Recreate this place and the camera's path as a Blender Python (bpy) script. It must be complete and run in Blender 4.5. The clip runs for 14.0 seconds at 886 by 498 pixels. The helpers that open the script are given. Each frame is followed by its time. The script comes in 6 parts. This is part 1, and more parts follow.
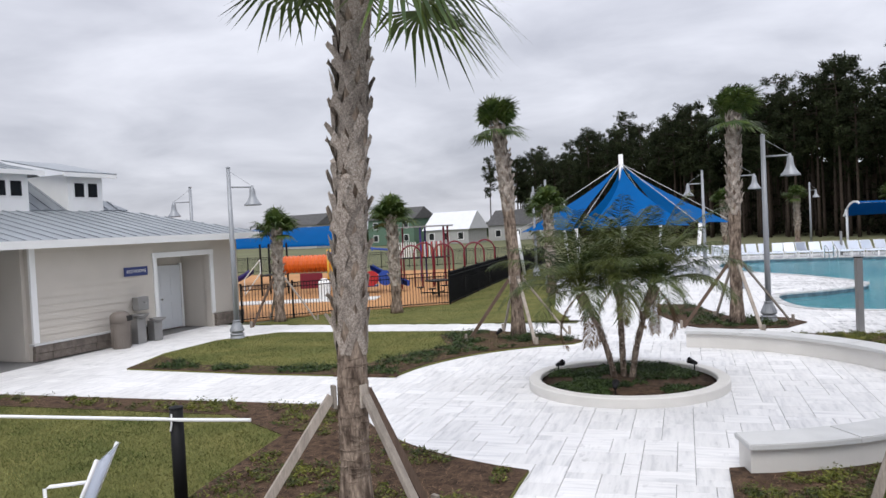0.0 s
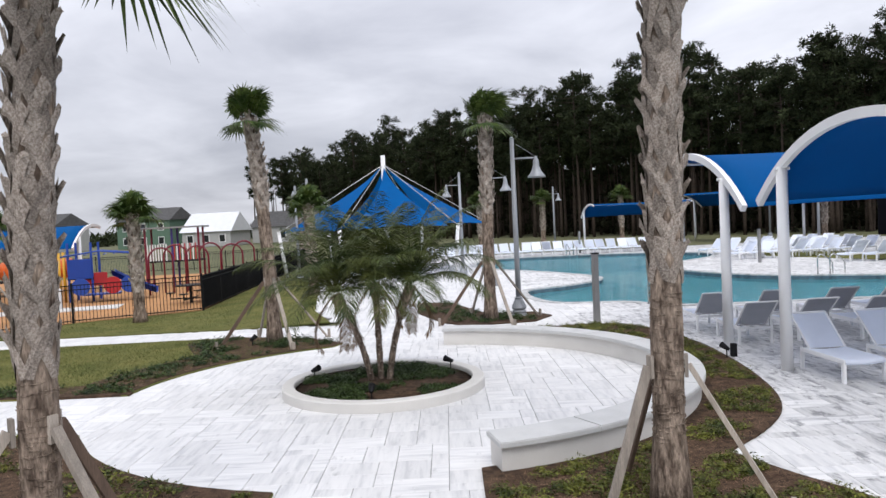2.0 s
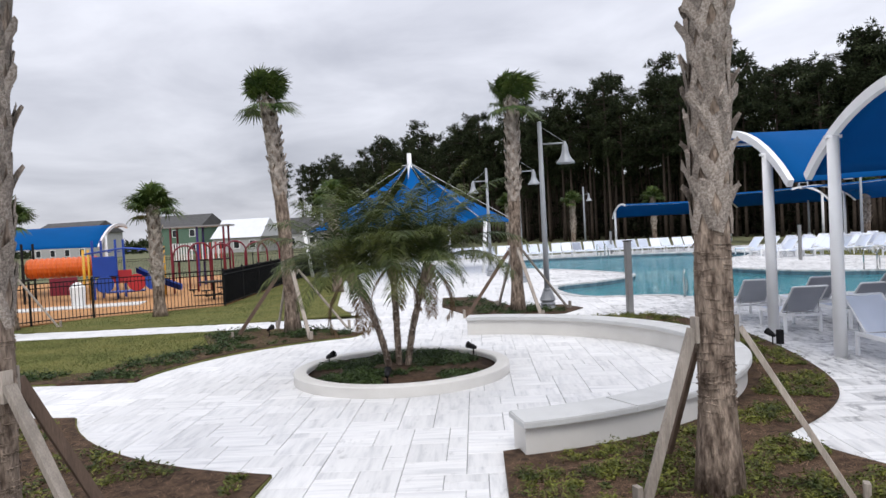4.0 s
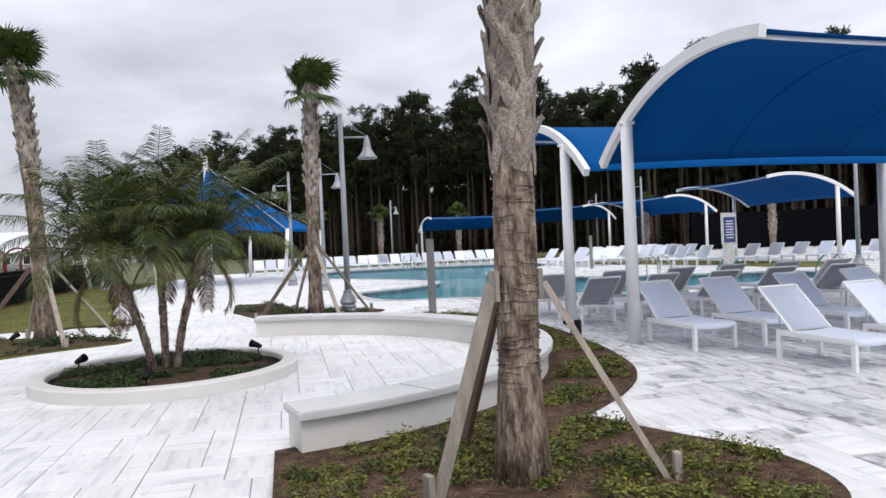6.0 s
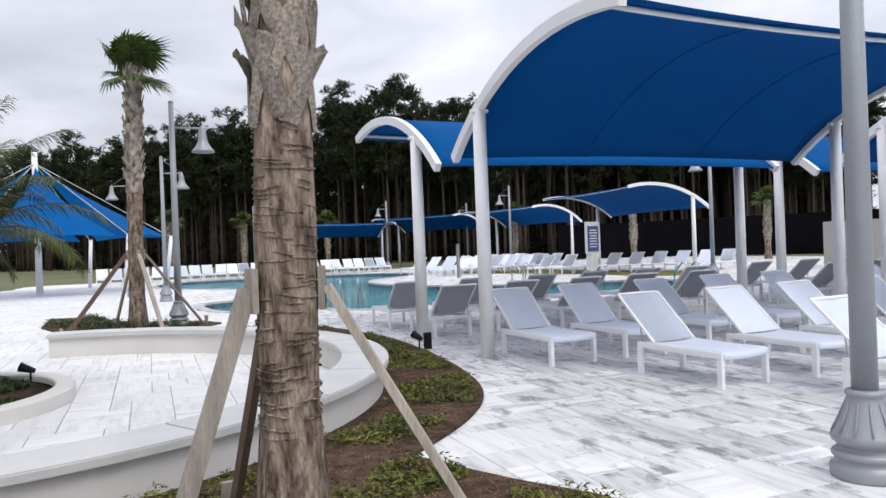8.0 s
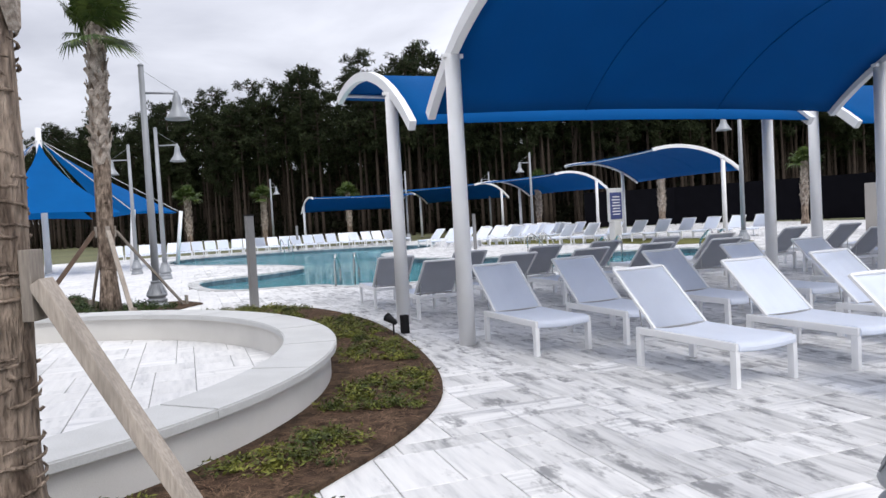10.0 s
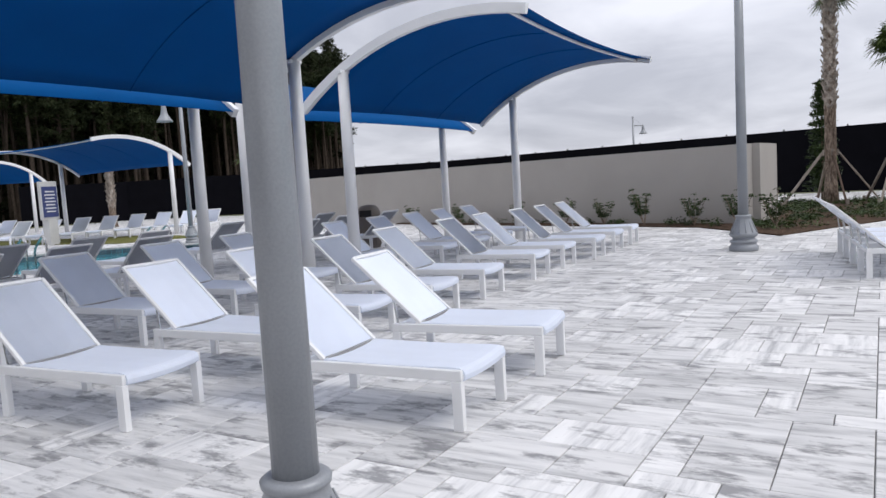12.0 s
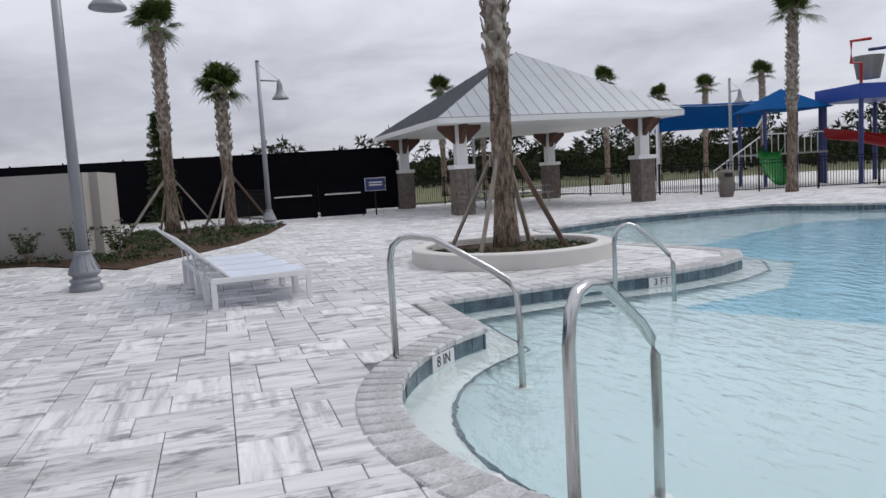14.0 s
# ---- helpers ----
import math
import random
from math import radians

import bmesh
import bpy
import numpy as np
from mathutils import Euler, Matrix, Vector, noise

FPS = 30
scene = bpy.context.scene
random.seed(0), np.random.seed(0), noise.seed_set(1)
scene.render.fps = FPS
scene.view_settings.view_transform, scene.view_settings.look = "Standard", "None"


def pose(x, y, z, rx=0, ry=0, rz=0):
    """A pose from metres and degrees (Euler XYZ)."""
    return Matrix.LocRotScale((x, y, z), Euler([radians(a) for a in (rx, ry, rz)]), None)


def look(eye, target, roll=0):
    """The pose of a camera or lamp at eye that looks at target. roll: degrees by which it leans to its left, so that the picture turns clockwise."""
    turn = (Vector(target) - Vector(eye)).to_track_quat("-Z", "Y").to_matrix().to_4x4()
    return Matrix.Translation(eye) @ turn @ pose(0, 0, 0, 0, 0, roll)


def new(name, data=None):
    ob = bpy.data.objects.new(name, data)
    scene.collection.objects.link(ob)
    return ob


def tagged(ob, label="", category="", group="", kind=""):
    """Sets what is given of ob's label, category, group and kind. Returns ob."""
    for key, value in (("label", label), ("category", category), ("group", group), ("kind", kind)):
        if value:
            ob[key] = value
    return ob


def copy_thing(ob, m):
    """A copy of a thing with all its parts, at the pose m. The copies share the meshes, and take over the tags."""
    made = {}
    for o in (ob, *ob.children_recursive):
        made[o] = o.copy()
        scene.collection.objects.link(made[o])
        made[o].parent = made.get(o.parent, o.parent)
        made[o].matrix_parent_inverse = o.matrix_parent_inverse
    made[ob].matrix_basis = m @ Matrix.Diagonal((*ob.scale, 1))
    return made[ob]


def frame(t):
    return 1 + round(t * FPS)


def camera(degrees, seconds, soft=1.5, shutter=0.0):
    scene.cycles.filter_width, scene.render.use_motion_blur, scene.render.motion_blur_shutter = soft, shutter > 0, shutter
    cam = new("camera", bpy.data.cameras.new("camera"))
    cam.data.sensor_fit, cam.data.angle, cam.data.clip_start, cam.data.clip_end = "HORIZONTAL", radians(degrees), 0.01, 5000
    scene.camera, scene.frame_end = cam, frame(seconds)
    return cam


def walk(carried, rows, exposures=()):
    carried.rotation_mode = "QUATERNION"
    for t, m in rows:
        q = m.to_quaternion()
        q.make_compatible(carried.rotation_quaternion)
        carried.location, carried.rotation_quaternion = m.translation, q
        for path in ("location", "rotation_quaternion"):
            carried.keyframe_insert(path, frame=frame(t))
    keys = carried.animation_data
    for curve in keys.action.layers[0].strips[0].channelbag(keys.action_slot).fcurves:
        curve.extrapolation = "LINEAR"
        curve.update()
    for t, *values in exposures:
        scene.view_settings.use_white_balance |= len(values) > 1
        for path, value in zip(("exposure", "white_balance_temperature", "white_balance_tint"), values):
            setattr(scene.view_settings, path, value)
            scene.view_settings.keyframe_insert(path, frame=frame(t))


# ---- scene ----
cam = camera(62.0, 14.0)
PATH = [
    (0, (3.325, 3.427, 3.053), (2.7, 5.326, 2.998), -2.8),
    (0.5, (3.345, 3.589, 3.045), (3.09, 5.571, 2.961), -2.8),
    (1, (3.407, 3.855, 3.052), (3.313, 5.851, 2.962), -3.0),
    (1.5, (3.385, 4.042, 3.025), (3.406, 6.039, 2.924), -2.9),
    (2, (3.44, 4.234, 2.954), (3.429, 6.232, 2.874), -2.8),
    (2.2, (3.473, 4.311, 2.889), (3.399, 6.309, 2.825), -2.7),
    (4.3, (3.583, 5.233, 2.341), (3.492, 7.23, 2.287), -3.0),
    (4.5, (3.622, 5.375, 2.302), (3.579, 7.374, 2.243), -3.0),
    (5, (3.687, 5.654, 2.133), (3.77, 7.651, 2.064), -3.1),
    (5.5, (3.707, 5.911, 1.991), (3.946, 7.896, 1.926), -3.2),
    (6, (3.882, 6.202, 1.793), (4.302, 8.157, 1.769), -2.5),
    (6.5, (4.024, 6.55, 1.643), (4.61, 8.462, 1.634), -2.5),
    (7, (4.357, 6.871, 1.623), (5.045, 8.749, 1.617), -2.3),
    (7.5, (4.632, 7.211, 1.616), (5.371, 9.07, 1.612), -2.1),
    (7.7, (4.718, 7.357, 1.637), (5.465, 9.213, 1.631), -2.1),
    (9.8, (6.021, 8.562, 1.613), (6.661, 10.456, 1.545), -3.1),
    (10, (6.126, 8.679, 1.586), (6.783, 10.566, 1.502), -3.2),
    (10.5, (6.391, 8.898, 1.587), (7.226, 10.71, 1.456), -3.1),
    (11, (6.777, 9.05, 1.555), (7.89, 10.704, 1.397), -2.8),
    (11.5, (7.091, 9.2, 1.545), (8.518, 10.59, 1.372), -3.0),
    (12, (7.413, 9.329, 1.55), (9.121, 10.355, 1.37), -3.4),
    (12.5, (7.744, 9.351, 1.556), (9.625, 10.006, 1.369), -3.4),
    (13, (8.026, 9.427, 1.546), (10.001, 9.678, 1.35), -3.5),
    (13.5, (8.262, 9.458, 1.56), (10.245, 9.296, 1.359), -3.3),
    (14, (8.497, 9.362, 1.543), (10.402, 8.786, 1.342), -3.3),
]
walk(cam, [(t, look(eye, target, roll)) for t, eye, target, roll in PATH], [(0, 0.02), (7.5, 0.06), (10.5, 0.1), (11.5, -0.06), (12.5, -0.28), (14, -0.52)])

# ---- daylight: bright overcast, soft high sun ----
world = bpy.data.worlds.new("overcast_sky")
scene.world = world
world.use_nodes = True
wt = world.node_tree
wt.nodes.clear()
w_out = wt.nodes.new("ShaderNodeOutputWorld")
w_bg = wt.nodes.new("ShaderNodeBackground")
w_sky = wt.nodes.new("ShaderNodeTexSky")
w_sky.sky_type, w_sky.sun_disc = "NISHITA", False
w_sky.sun_elevation, w_sky.sun_rotation = radians(55), radians(172)
w_co = wt.nodes.new("ShaderNodeTexCoord")
w_sep = wt.nodes.new("ShaderNodeSeparateXYZ")
w_add = wt.nodes.new("ShaderNodeMath")
w_add.operation, w_add.inputs[1].default_value = "ADD", 0.22
w_max = wt.nodes.new("ShaderNodeMath")
w_max.operation, w_max.inputs[1].default_value = "MAXIMUM", 0.12
w_div = wt.nodes.new("ShaderNodeVectorMath")
w_div.operation = "DIVIDE"
w_n1 = wt.nodes.new("ShaderNodeTexNoise")
w_n1.inputs["Scale"].default_value, w_n1.inputs["Detail"].default_value, w_n1.inputs["Roughness"].default_value = 1.5, 7, 0.52
w_n1.inputs["Distortion"].default_value = 0.35
w_ramp = wt.nodes.new("ShaderNodeValToRGB")
w_ramp.color_ramp.elements[0].position, w_ramp.color_ramp.elements[0].color = 0.3, (5.0, 5.15, 5.9, 1)
w_ramp.color_ramp.elements[1].position, w_ramp.color_ramp.elements[1].color = 0.66, (8.1, 8.25, 9.1, 1)
w_mix = wt.nodes.new("ShaderNodeMixRGB")
w_mix.inputs[0].default_value = 0.93
wl = wt.links.new
wl(w_co.outputs["Generated"], w_sep.inputs[0])
wl(w_sep.outputs["Z"], w_add.inputs[0])
wl(w_add.outputs[0], w_max.inputs[0])
wl(w_co.outputs["Generated"], w_div.inputs[0])
wl(w_max.outputs[0], w_div.inputs[1])
wl(w_div.outputs[0], w_n1.inputs["Vector"])
wl(w_n1.outputs["Fac"], w_ramp.inputs[0])
wl(w_sky.outputs[0], w_mix.inputs[1])
wl(w_ramp.outputs[0], w_mix.inputs[2])
w_grad = wt.nodes.new("ShaderNodeMapRange")
w_grad.inputs["From Min"].default_value, w_grad.inputs["From Max"].default_value = 0.0, 0.9
w_grad.inputs["To Min"].default_value, w_grad.inputs["To Max"].default_value = 0.9, 1.7
w_mul = wt.nodes.new("ShaderNodeVectorMath")
w_mul.operation = "SCALE"
wl(w_sep.outputs["Z"], w_grad.inputs["Value"])
w_glow = wt.nodes.new("ShaderNodeVectorMath")
w_glow.operation, w_glow.inputs[1].default_value = "DOT_PRODUCT", (0.125, -0.10, 0)
w_sum = wt.nodes.new("ShaderNodeMath")
wl(w_co.outputs["Generated"], w_glow.inputs[0])
wl(w_grad.outputs[0], w_sum.inputs[0])
wl(w_glow.outputs["Value"], w_sum.inputs[1])
wl(w_sum.outputs[0], w_mul.inputs["Scale"])
wl(w_mix.outputs[0], w_mul.inputs[0])
wl(w_mul.outputs[0], w_bg.inputs[0])
w_bg.inputs[1].default_value = 0.115
wl(w_bg.outputs[0], w_out.inputs[0])

sun = new("sun", bpy.data.lights.new("sun", "SUN"))
sun.data.energy, sun.data.angle, sun.data.color = 1.5, radians(28), (1, 0.97, 0.93)
sun.matrix_world = look((1, 3, 10), (0, 10, 0))


# ---- materials ----
def material(name, base, rough=0.6, metal=0.0, vary=0.15, scale=6.0, fine=60.0, bump=0.15, second=None, island=0.0, obj=0.0, stretch=(1, 1, 1), spec=0.5, coords="Object", low=0.35, high=0.65):
    """Base colour varied at two scales, with fine relief."""
    m = bpy.data.materials.new(name)
    m.use_nodes = True
    nt = m.node_tree
    N, L = nt.nodes, nt.links.new
    b = N["Principled BSDF"]
    b.inputs["Roughness"].default_value, b.inputs["Metallic"].default_value = rough, metal
    b.inputs["Specular IOR Level"].default_value = spec
    co = N.new("ShaderNodeTexCoord")
    mp = N.new("ShaderNodeMapping")
    mp.inputs["Scale"].default_value = stretch
    L(co.outputs[coords], mp.inputs[0])
    n1, n2 = N.new("ShaderNodeTexNoise"), N.new("ShaderNodeTexNoise")
    n1.inputs["Scale"].default_value, n1.inputs["Detail"].default_value = scale, 4
    n2.inputs["Scale"].default_value, n2.inputs["Detail"].default_value = fine, 3
    L(mp.outputs[0], n1.inputs["Vector"]), L(mp.outputs[0], n2.inputs["Vector"])
    ramp = N.new("ShaderNodeValToRGB")
    dark = second or tuple(c * (1 - vary) for c in base)
    ramp.color_ramp.elements[0].position, ramp.color_ramp.elements[1].position = low, high
    ramp.color_ramp.elements[0].color, ramp.color_ramp.elements[1].color = (*dark, 1), (*base, 1)
    L(n1.outputs["Fac"], ramp.inputs[0])
    mix = N.new("ShaderNodeMixRGB")
    mix.blend_type, mix.inputs[0].default_value = "OVERLAY", min(1, vary * 1.6)
    L(ramp.outputs[0], mix.inputs[1])
    L(n2.outputs["Fac"], mix.inputs[2])
    out = mix.outputs[0]
    if island or obj:
        hsv = N.new("ShaderNodeHueSaturation")
        mr = N.new("ShaderNodeMapRange")
        k = island or obj
        mr.inputs["To Min"].default_value, mr.inputs["To Max"].default_value = 1 - k, 1 + k
        src = N.new("ShaderNodeNewGeometry").outputs["Random Per Island"] if island else N.new("ShaderNodeObjectInfo").outputs["Random"]
        L(src, mr.inputs["Value"])
        L(mr.outputs[0], hsv.inputs["Value"])
        L(out, hsv.inputs["Color"])
        out = hsv.outputs[0]
    L(out, b.inputs["Base Color"])
    if bump:
        bp = N.new("ShaderNodeBump")
        bp.inputs["Strength"].default_value, bp.inputs["Distance"].default_value = bump, 0.01
        L(n2.outputs["Fac"], bp.inputs["Height"])
        L(bp.outputs[0], b.inputs["Normal"])
    return m


def paver_material(name, source, worn):
    """Pale porcelain-grey concrete with darker streaks along each piece, each piece its own tone."""
    m = bpy.data.materials.new(name)
    m.use_nodes = True
    nt = m.node_tree
    N, L = nt.nodes, nt.links.new
    b = N["Principled BSDF"]
    b.inputs["Roughness"].default_value = 0.62
    rnd = N.new("ShaderNodeNewGeometry").outputs["Random Per Island"] if source == "island" else N.new("ShaderNodeObjectInfo").outputs["Random"]
    geo = N.new("ShaderNodeNewGeometry")
    sh = N.new("ShaderNodeMath")
    sh.operation, sh.inputs[1].default_value = "MULTIPLY", 437.0
    L(rnd, sh.inputs[0])
    comb = N.new("ShaderNodeCombineXYZ")
    L(sh.outputs[0], comb.inputs[0]), L(sh.outputs[0], comb.inputs[2])
    add = N.new("ShaderNodeVectorMath")
    add.operation = "ADD"
    L(geo.outputs["Position"], add.inputs[0]), L(comb.outputs[0], add.inputs[1])
    mp = N.new("ShaderNodeMapping")
    mp.inputs["Scale"].default_value = (8, 0.9, 1)
    L(add.outputs[0], mp.inputs[0])
    mp2 = N.new("ShaderNodeMapping")
    mp2.inputs["Scale"].default_value = (0.9, 8, 1)
    L(add.outputs[0], mp2.inputs[0])
    turn = N.new("ShaderNodeMath")
    turn.operation, turn.inputs[1].default_value = "GREATER_THAN", 0.72
    L(rnd, turn.inputs[0])
    mv = N.new("ShaderNodeMixRGB")
    L(turn.outputs[0], mv.inputs[0]), L(mp.outputs[0], mv.inputs[1]), L(mp2.outputs[0], mv.inputs[2])
    st = N.new("ShaderNodeTexNoise")
    st.inputs["Scale"].default_value, st.inputs["Detail"].default_value, st.inputs["Roughness"].default_value = 1.3, 6, 0.62
    L(mv.outputs[0], st.inputs["Vector"])
    r = N.new("ShaderNodeValToRGB")
    e = r.color_ramp.elements
    e[0].position, e[0].color = 0.31, ((0.38, 0.38, 0.385, 1) if worn else (0.54, 0.54, 0.545, 1))
    e[1].position, e[1].color = 0.60, (0.74, 0.732, 0.722, 1)
    mid = e.new(0.46)
    mid.color = (0.62, 0.615, 0.61, 1) if worn else (0.67, 0.665, 0.66, 1)
    L(st.outputs["Fac"], r.inputs[0])
    # dark smudges on some pieces
    sm = N.new("ShaderNodeTexNoise")
    sm.inputs["Scale"].default_value, sm.inputs["Detail"].default_value, sm.inputs["Roughness"].default_value = 2.4, 6, 0.7
    smp = N.new("ShaderNodeMapping")
    smp.inputs["Scale"].default_value = (2.2, 0.8, 1)
    L(add.outputs[0], smp.inputs[0]), L(smp.outputs[0], sm.inputs["Vector"])
    smr = N.new("ShaderNodeMapRange")
    smr.inputs["From Min"].default_value, smr.inputs["From Max"].default_value = (0.525, 0.63) if worn else (0.60, 0.74)
    smr.inputs["To Min"].default_value, smr.inputs["To Max"].default_value = 0.0, (0.9 if worn else 0.55)
    L(sm.outputs["Fac"], smr.inputs["Value"])
    smx = N.new("ShaderNodeMixRGB")
    smx.inputs[2].default_value = (0.22, 0.22, 0.225, 1)
    L(smr.outputs[0], smx.inputs[0]), L(r.outputs[0], smx.inputs[1])
    mr = N.new("ShaderNodeMapRange")
    mr.inputs["To Min"].default_value, mr.inputs["To Max"].default_value = (0.82, 1.1) if worn else (0.92, 1.05)
    L(rnd, mr.inputs["Value"])
    # large soft stains over the whole deck
    big = N.new("ShaderNodeTexNoise")
    big.inputs["Scale"].default_value, big.inputs["Detail"].default_value = 0.5, 3
    L(geo.outputs["Position"], big.inputs["Vector"])
    mr2 = N.new("ShaderNodeMapRange")
    mr2.inputs["From Min"].default_value, mr2.inputs["From Max"].default_value = 0.3, 0.7
    mr2.inputs["To Min"].default_value, mr2.inputs["To Max"].default_value = 0.92, 1.04
    L(big.outputs["Fac"], mr2.inputs["Value"])
    mul = N.new("ShaderNodeMath")
    mul.operation = "MULTIPLY"
    L(mr.outputs[0], mul.inputs[0]), L(mr2.outputs[0], mul.inputs[1])
    hsv = N.new("ShaderNodeHueSaturation")
    L(mul.outputs[0], hsv.inputs["Value"]), L(smx.outputs[0], hsv.inputs["Color"])
    L(hsv.outputs[0], b.inputs["Base Color"])
    bp = N.new("ShaderNodeBump")
    bp.inputs["Strength"].default_value, bp.inputs["Distance"].default_value = 0.12, 0.01
    L(st.outputs["Fac"], bp.inputs["Height"]), L(bp.outputs[0], b.inputs["Normal"])
    return m


WHITE_METAL = material("white_powder_coat", (0.80, 0.80, 0.80), 0.35, 0, 0.04, 3, 150, 0.03)
SLING = material("white_sling_mesh", (0.84, 0.88, 0.96), 0.75, 0, 0.04, 4, 300, 0.04)
# the same pale sling, its shaded underside put in as a grey base
SLING_SHADED = material("shaded_sling_back", (0.42, 0.43, 0.46), 0.8, 0, 0.08, 4, 420, 0.25)
GREY_POLE = material("grey_painted_steel", (0.30, 0.315, 0.335), 0.42, 0.2, 0.08, 2, 90, 0.05)
STEEL = material("brushed_stainless", (0.55, 0.55, 0.54), 0.22, 1.0, 0.08, 3, 200, 0.05)
BLACK_METAL = material("black_aluminium", (0.010, 0.010, 0.011), 0.6, 0.0, 0.1, 4, 80, 0.03, spec=0.2)
BLUE_CLOTH = material("royal_blue_shade_cloth", (0.002, 0.105, 0.34), 0.85, 0, 0.10, 1.2, 300, 0.2, spec=0.1)


def see_through(mat, colour, share):
    """Woven cloth lets part of the light through."""
    cb = mat.node_tree
    tr = cb.nodes.new("ShaderNodeBsdfTranslucent")
    tr.inputs[0].default_value = (*colour, 1)
    mx = cb.nodes.new("ShaderNodeMixShader")
    mx.inputs[0].default_value = share
    cb.links.new(cb.nodes["Principled BSDF"].outputs[0], mx.inputs[1])
    cb.links.new(tr.outputs[0], mx.inputs[2])
    cb.links.new(mx.outputs[0], cb.nodes["Material Output"].inputs[0])


see_through(BLUE_CLOTH, (0.002, 0.13, 0.38), 0.31)
see_through(SLING, (0.84, 0.88, 0.95), 0.35)
see_through(SLING_SHADED, (0.5, 0.51, 0.54), 0.25)
STUCCO = material("cream_stucco", (0.66, 0.64, 0.605), 0.85, 0, 0.08, 1.4, 140, 0.35)
CAP = material("cast_stone_cap", (0.55, 0.55, 0.54), 0.7, 0, 0.10, 2.5, 90, 0.2)
PAVER_JOINT = material("sand_joint", (0.21, 0.205, 0.20), 0.9, 0, 0.2, 8, 120, 0.2)
PAVER = paver_material("paver_streaked_grey", "island", True)
PAVER_ONE = paver_material("paver_streaked_grey_single", "object", True)
PAVER_CLEAN = paver_material("paver_pale_grey", "island", False)
COPING = material("coping_stone", (0.55, 0.55, 0.545), 0.6, 0, 0.35, 4, 60, 0.2, island=0.18)
COPING_ONE = material("coping_stone_single", (0.55, 0.55, 0.545), 0.6, 0, 0.35, 4, 60, 0.2, obj=0.18)
CONCRETE = material("broom_concrete", (0.62, 0.605, 0.58), 0.85, 0, 0.12, 1.2, 110, 0.2)
MULCH = material("brown_mulch", (0.105, 0.068, 0.045), 0.95, 0, 0.5, 9, 90, 0.9, second=(0.04, 0.027, 0.019), spec=0.1)
STRAW = material("pine_straw", (0.24, 0.155, 0.10), 0.9, 0, 0.3, 8, 40, 0.0, second=(0.10, 0.06, 0.04), island=0.55, spec=0.1)
GRASS = material("lawn_grass", (0.17, 0.16, 0.055), 0.95, 0, 0.35, 0.9, 160, 0.8, second=(0.11, 0.12, 0.038), spec=0.1)
GRASS_BLADE = material("grass_blades", (0.205, 0.20, 0.07), 0.85, 0, 0.3, 0.8, 30, 0.0, second=(0.085, 0.105, 0.03), island=0.4, spec=0.2)
FIELD = material("far_field", (0.13, 0.13, 0.055), 0.95, 0, 0.3, 0.05, 2, 0.3, second=(0.09, 0.095, 0.04))
PLASTER = material("pale_pool_plaster", (0.55, 0.68, 0.705), 0.6, 0, 0.06, 0.5, 30, 0.05)
PLASTER_MID = material("blue_pool_plaster", (0.20, 0.47, 0.60), 0.6, 0, 0.06, 0.5, 30, 0.05)
PLASTER_DEEP = material("teal_pool_plaster", (0.085, 0.36, 0.43), 0.6, 0, 0.08, 0.5, 30, 0.05)
POOL_STEP = material("white_pool_step", (0.68, 0.72, 0.72), 0.6, 0, 0.06, 0.8, 60, 0.05)
TILE_BLUE = material("slate_blue_tile", (0.115, 0.175, 0.215), 0.25, 0, 0.35, 7, 30, 0.05, island=0.22)
SIDING = material("beige_lap_siding", (0.53, 0.49, 0.435), 0.75, 0, 0.05, 1.2, 90, 0.08, stretch=(1, 1, 1))
TRIM = material("white_trim", (0.78, 0.78, 0.77), 0.5, 0, 0.04, 2, 100, 0.04)
ROOF = material("galvalume_roof", (0.33, 0.355, 0.38), 0.45, 0.4, 0.10, 0.8, 40, 0.03)
# roof metal darkened so that the seams carry their shading in the colour
ROOF_SEAM_SHADE = material("roof_seam_shaded", (0.15, 0.16, 0.17), 0.5, 0.3, 0.1, 1, 40, 0.02)
STONE = material("stacked_stone", (0.165, 0.14, 0.12), 0.85, 0, 0.35, 6, 45, 0.5, island=0.35, spec=0.2)
WALL_STUCCO = material("greige_wall_stucco", (0.40, 0.375, 0.345), 0.9, 0, 0.07, 0.7, 120, 0.3)
SCREEN = material("black_windscreen_mesh", (0.006, 0.006, 0.008), 1.0, 0, 0.2, 1.5, 300, 0.1, spec=0.03)
TRUNK = material("sabal_trunk_bark", (0.35, 0.275, 0.215), 0.95, 0, 0.6, 16, 48, 1.0, second=(0.10, 0.073, 0.056), stretch=(1, 1, 0.28), spec=0.12)
BOOT = material("sabal_leaf_base", (0.46, 0.40, 0.345), 0.9, 0, 0.5, 9, 70, 0.9, second=(0.22, 0.18, 0.15), stretch=(1, 1, 6), obj=0.3, spec=0.15)
BOOT_FAR = material("sabal_leaf_base_far", (0.42, 0.37, 0.32), 0.9, 0, 0.4, 7, 60, 0.6, second=(0.20, 0.165, 0.135), island=0.28, spec=0.15)
FROND = material("sabal_frond", (0.075, 0.105, 0.022), 0.5, 0, 0.25, 3, 40, 0.05, second=(0.035, 0.065, 0.016), island=0.35, spec=0.25)
FROND_TIP = material("date_frond", (0.085, 0.098, 0.022), 0.55, 0, 0.3, 2, 40, 0.0, second=(0.022, 0.040, 0.008), island=0.5, spec=0.25)
DEAD = material("dead_frond", (0.19, 0.115, 0.055), 0.85, 0, 0.3, 3, 40, 0.1, island=0.3)
TRUNK.node_tree.nodes["Bump"].inputs["Distance"].default_value = 0.04
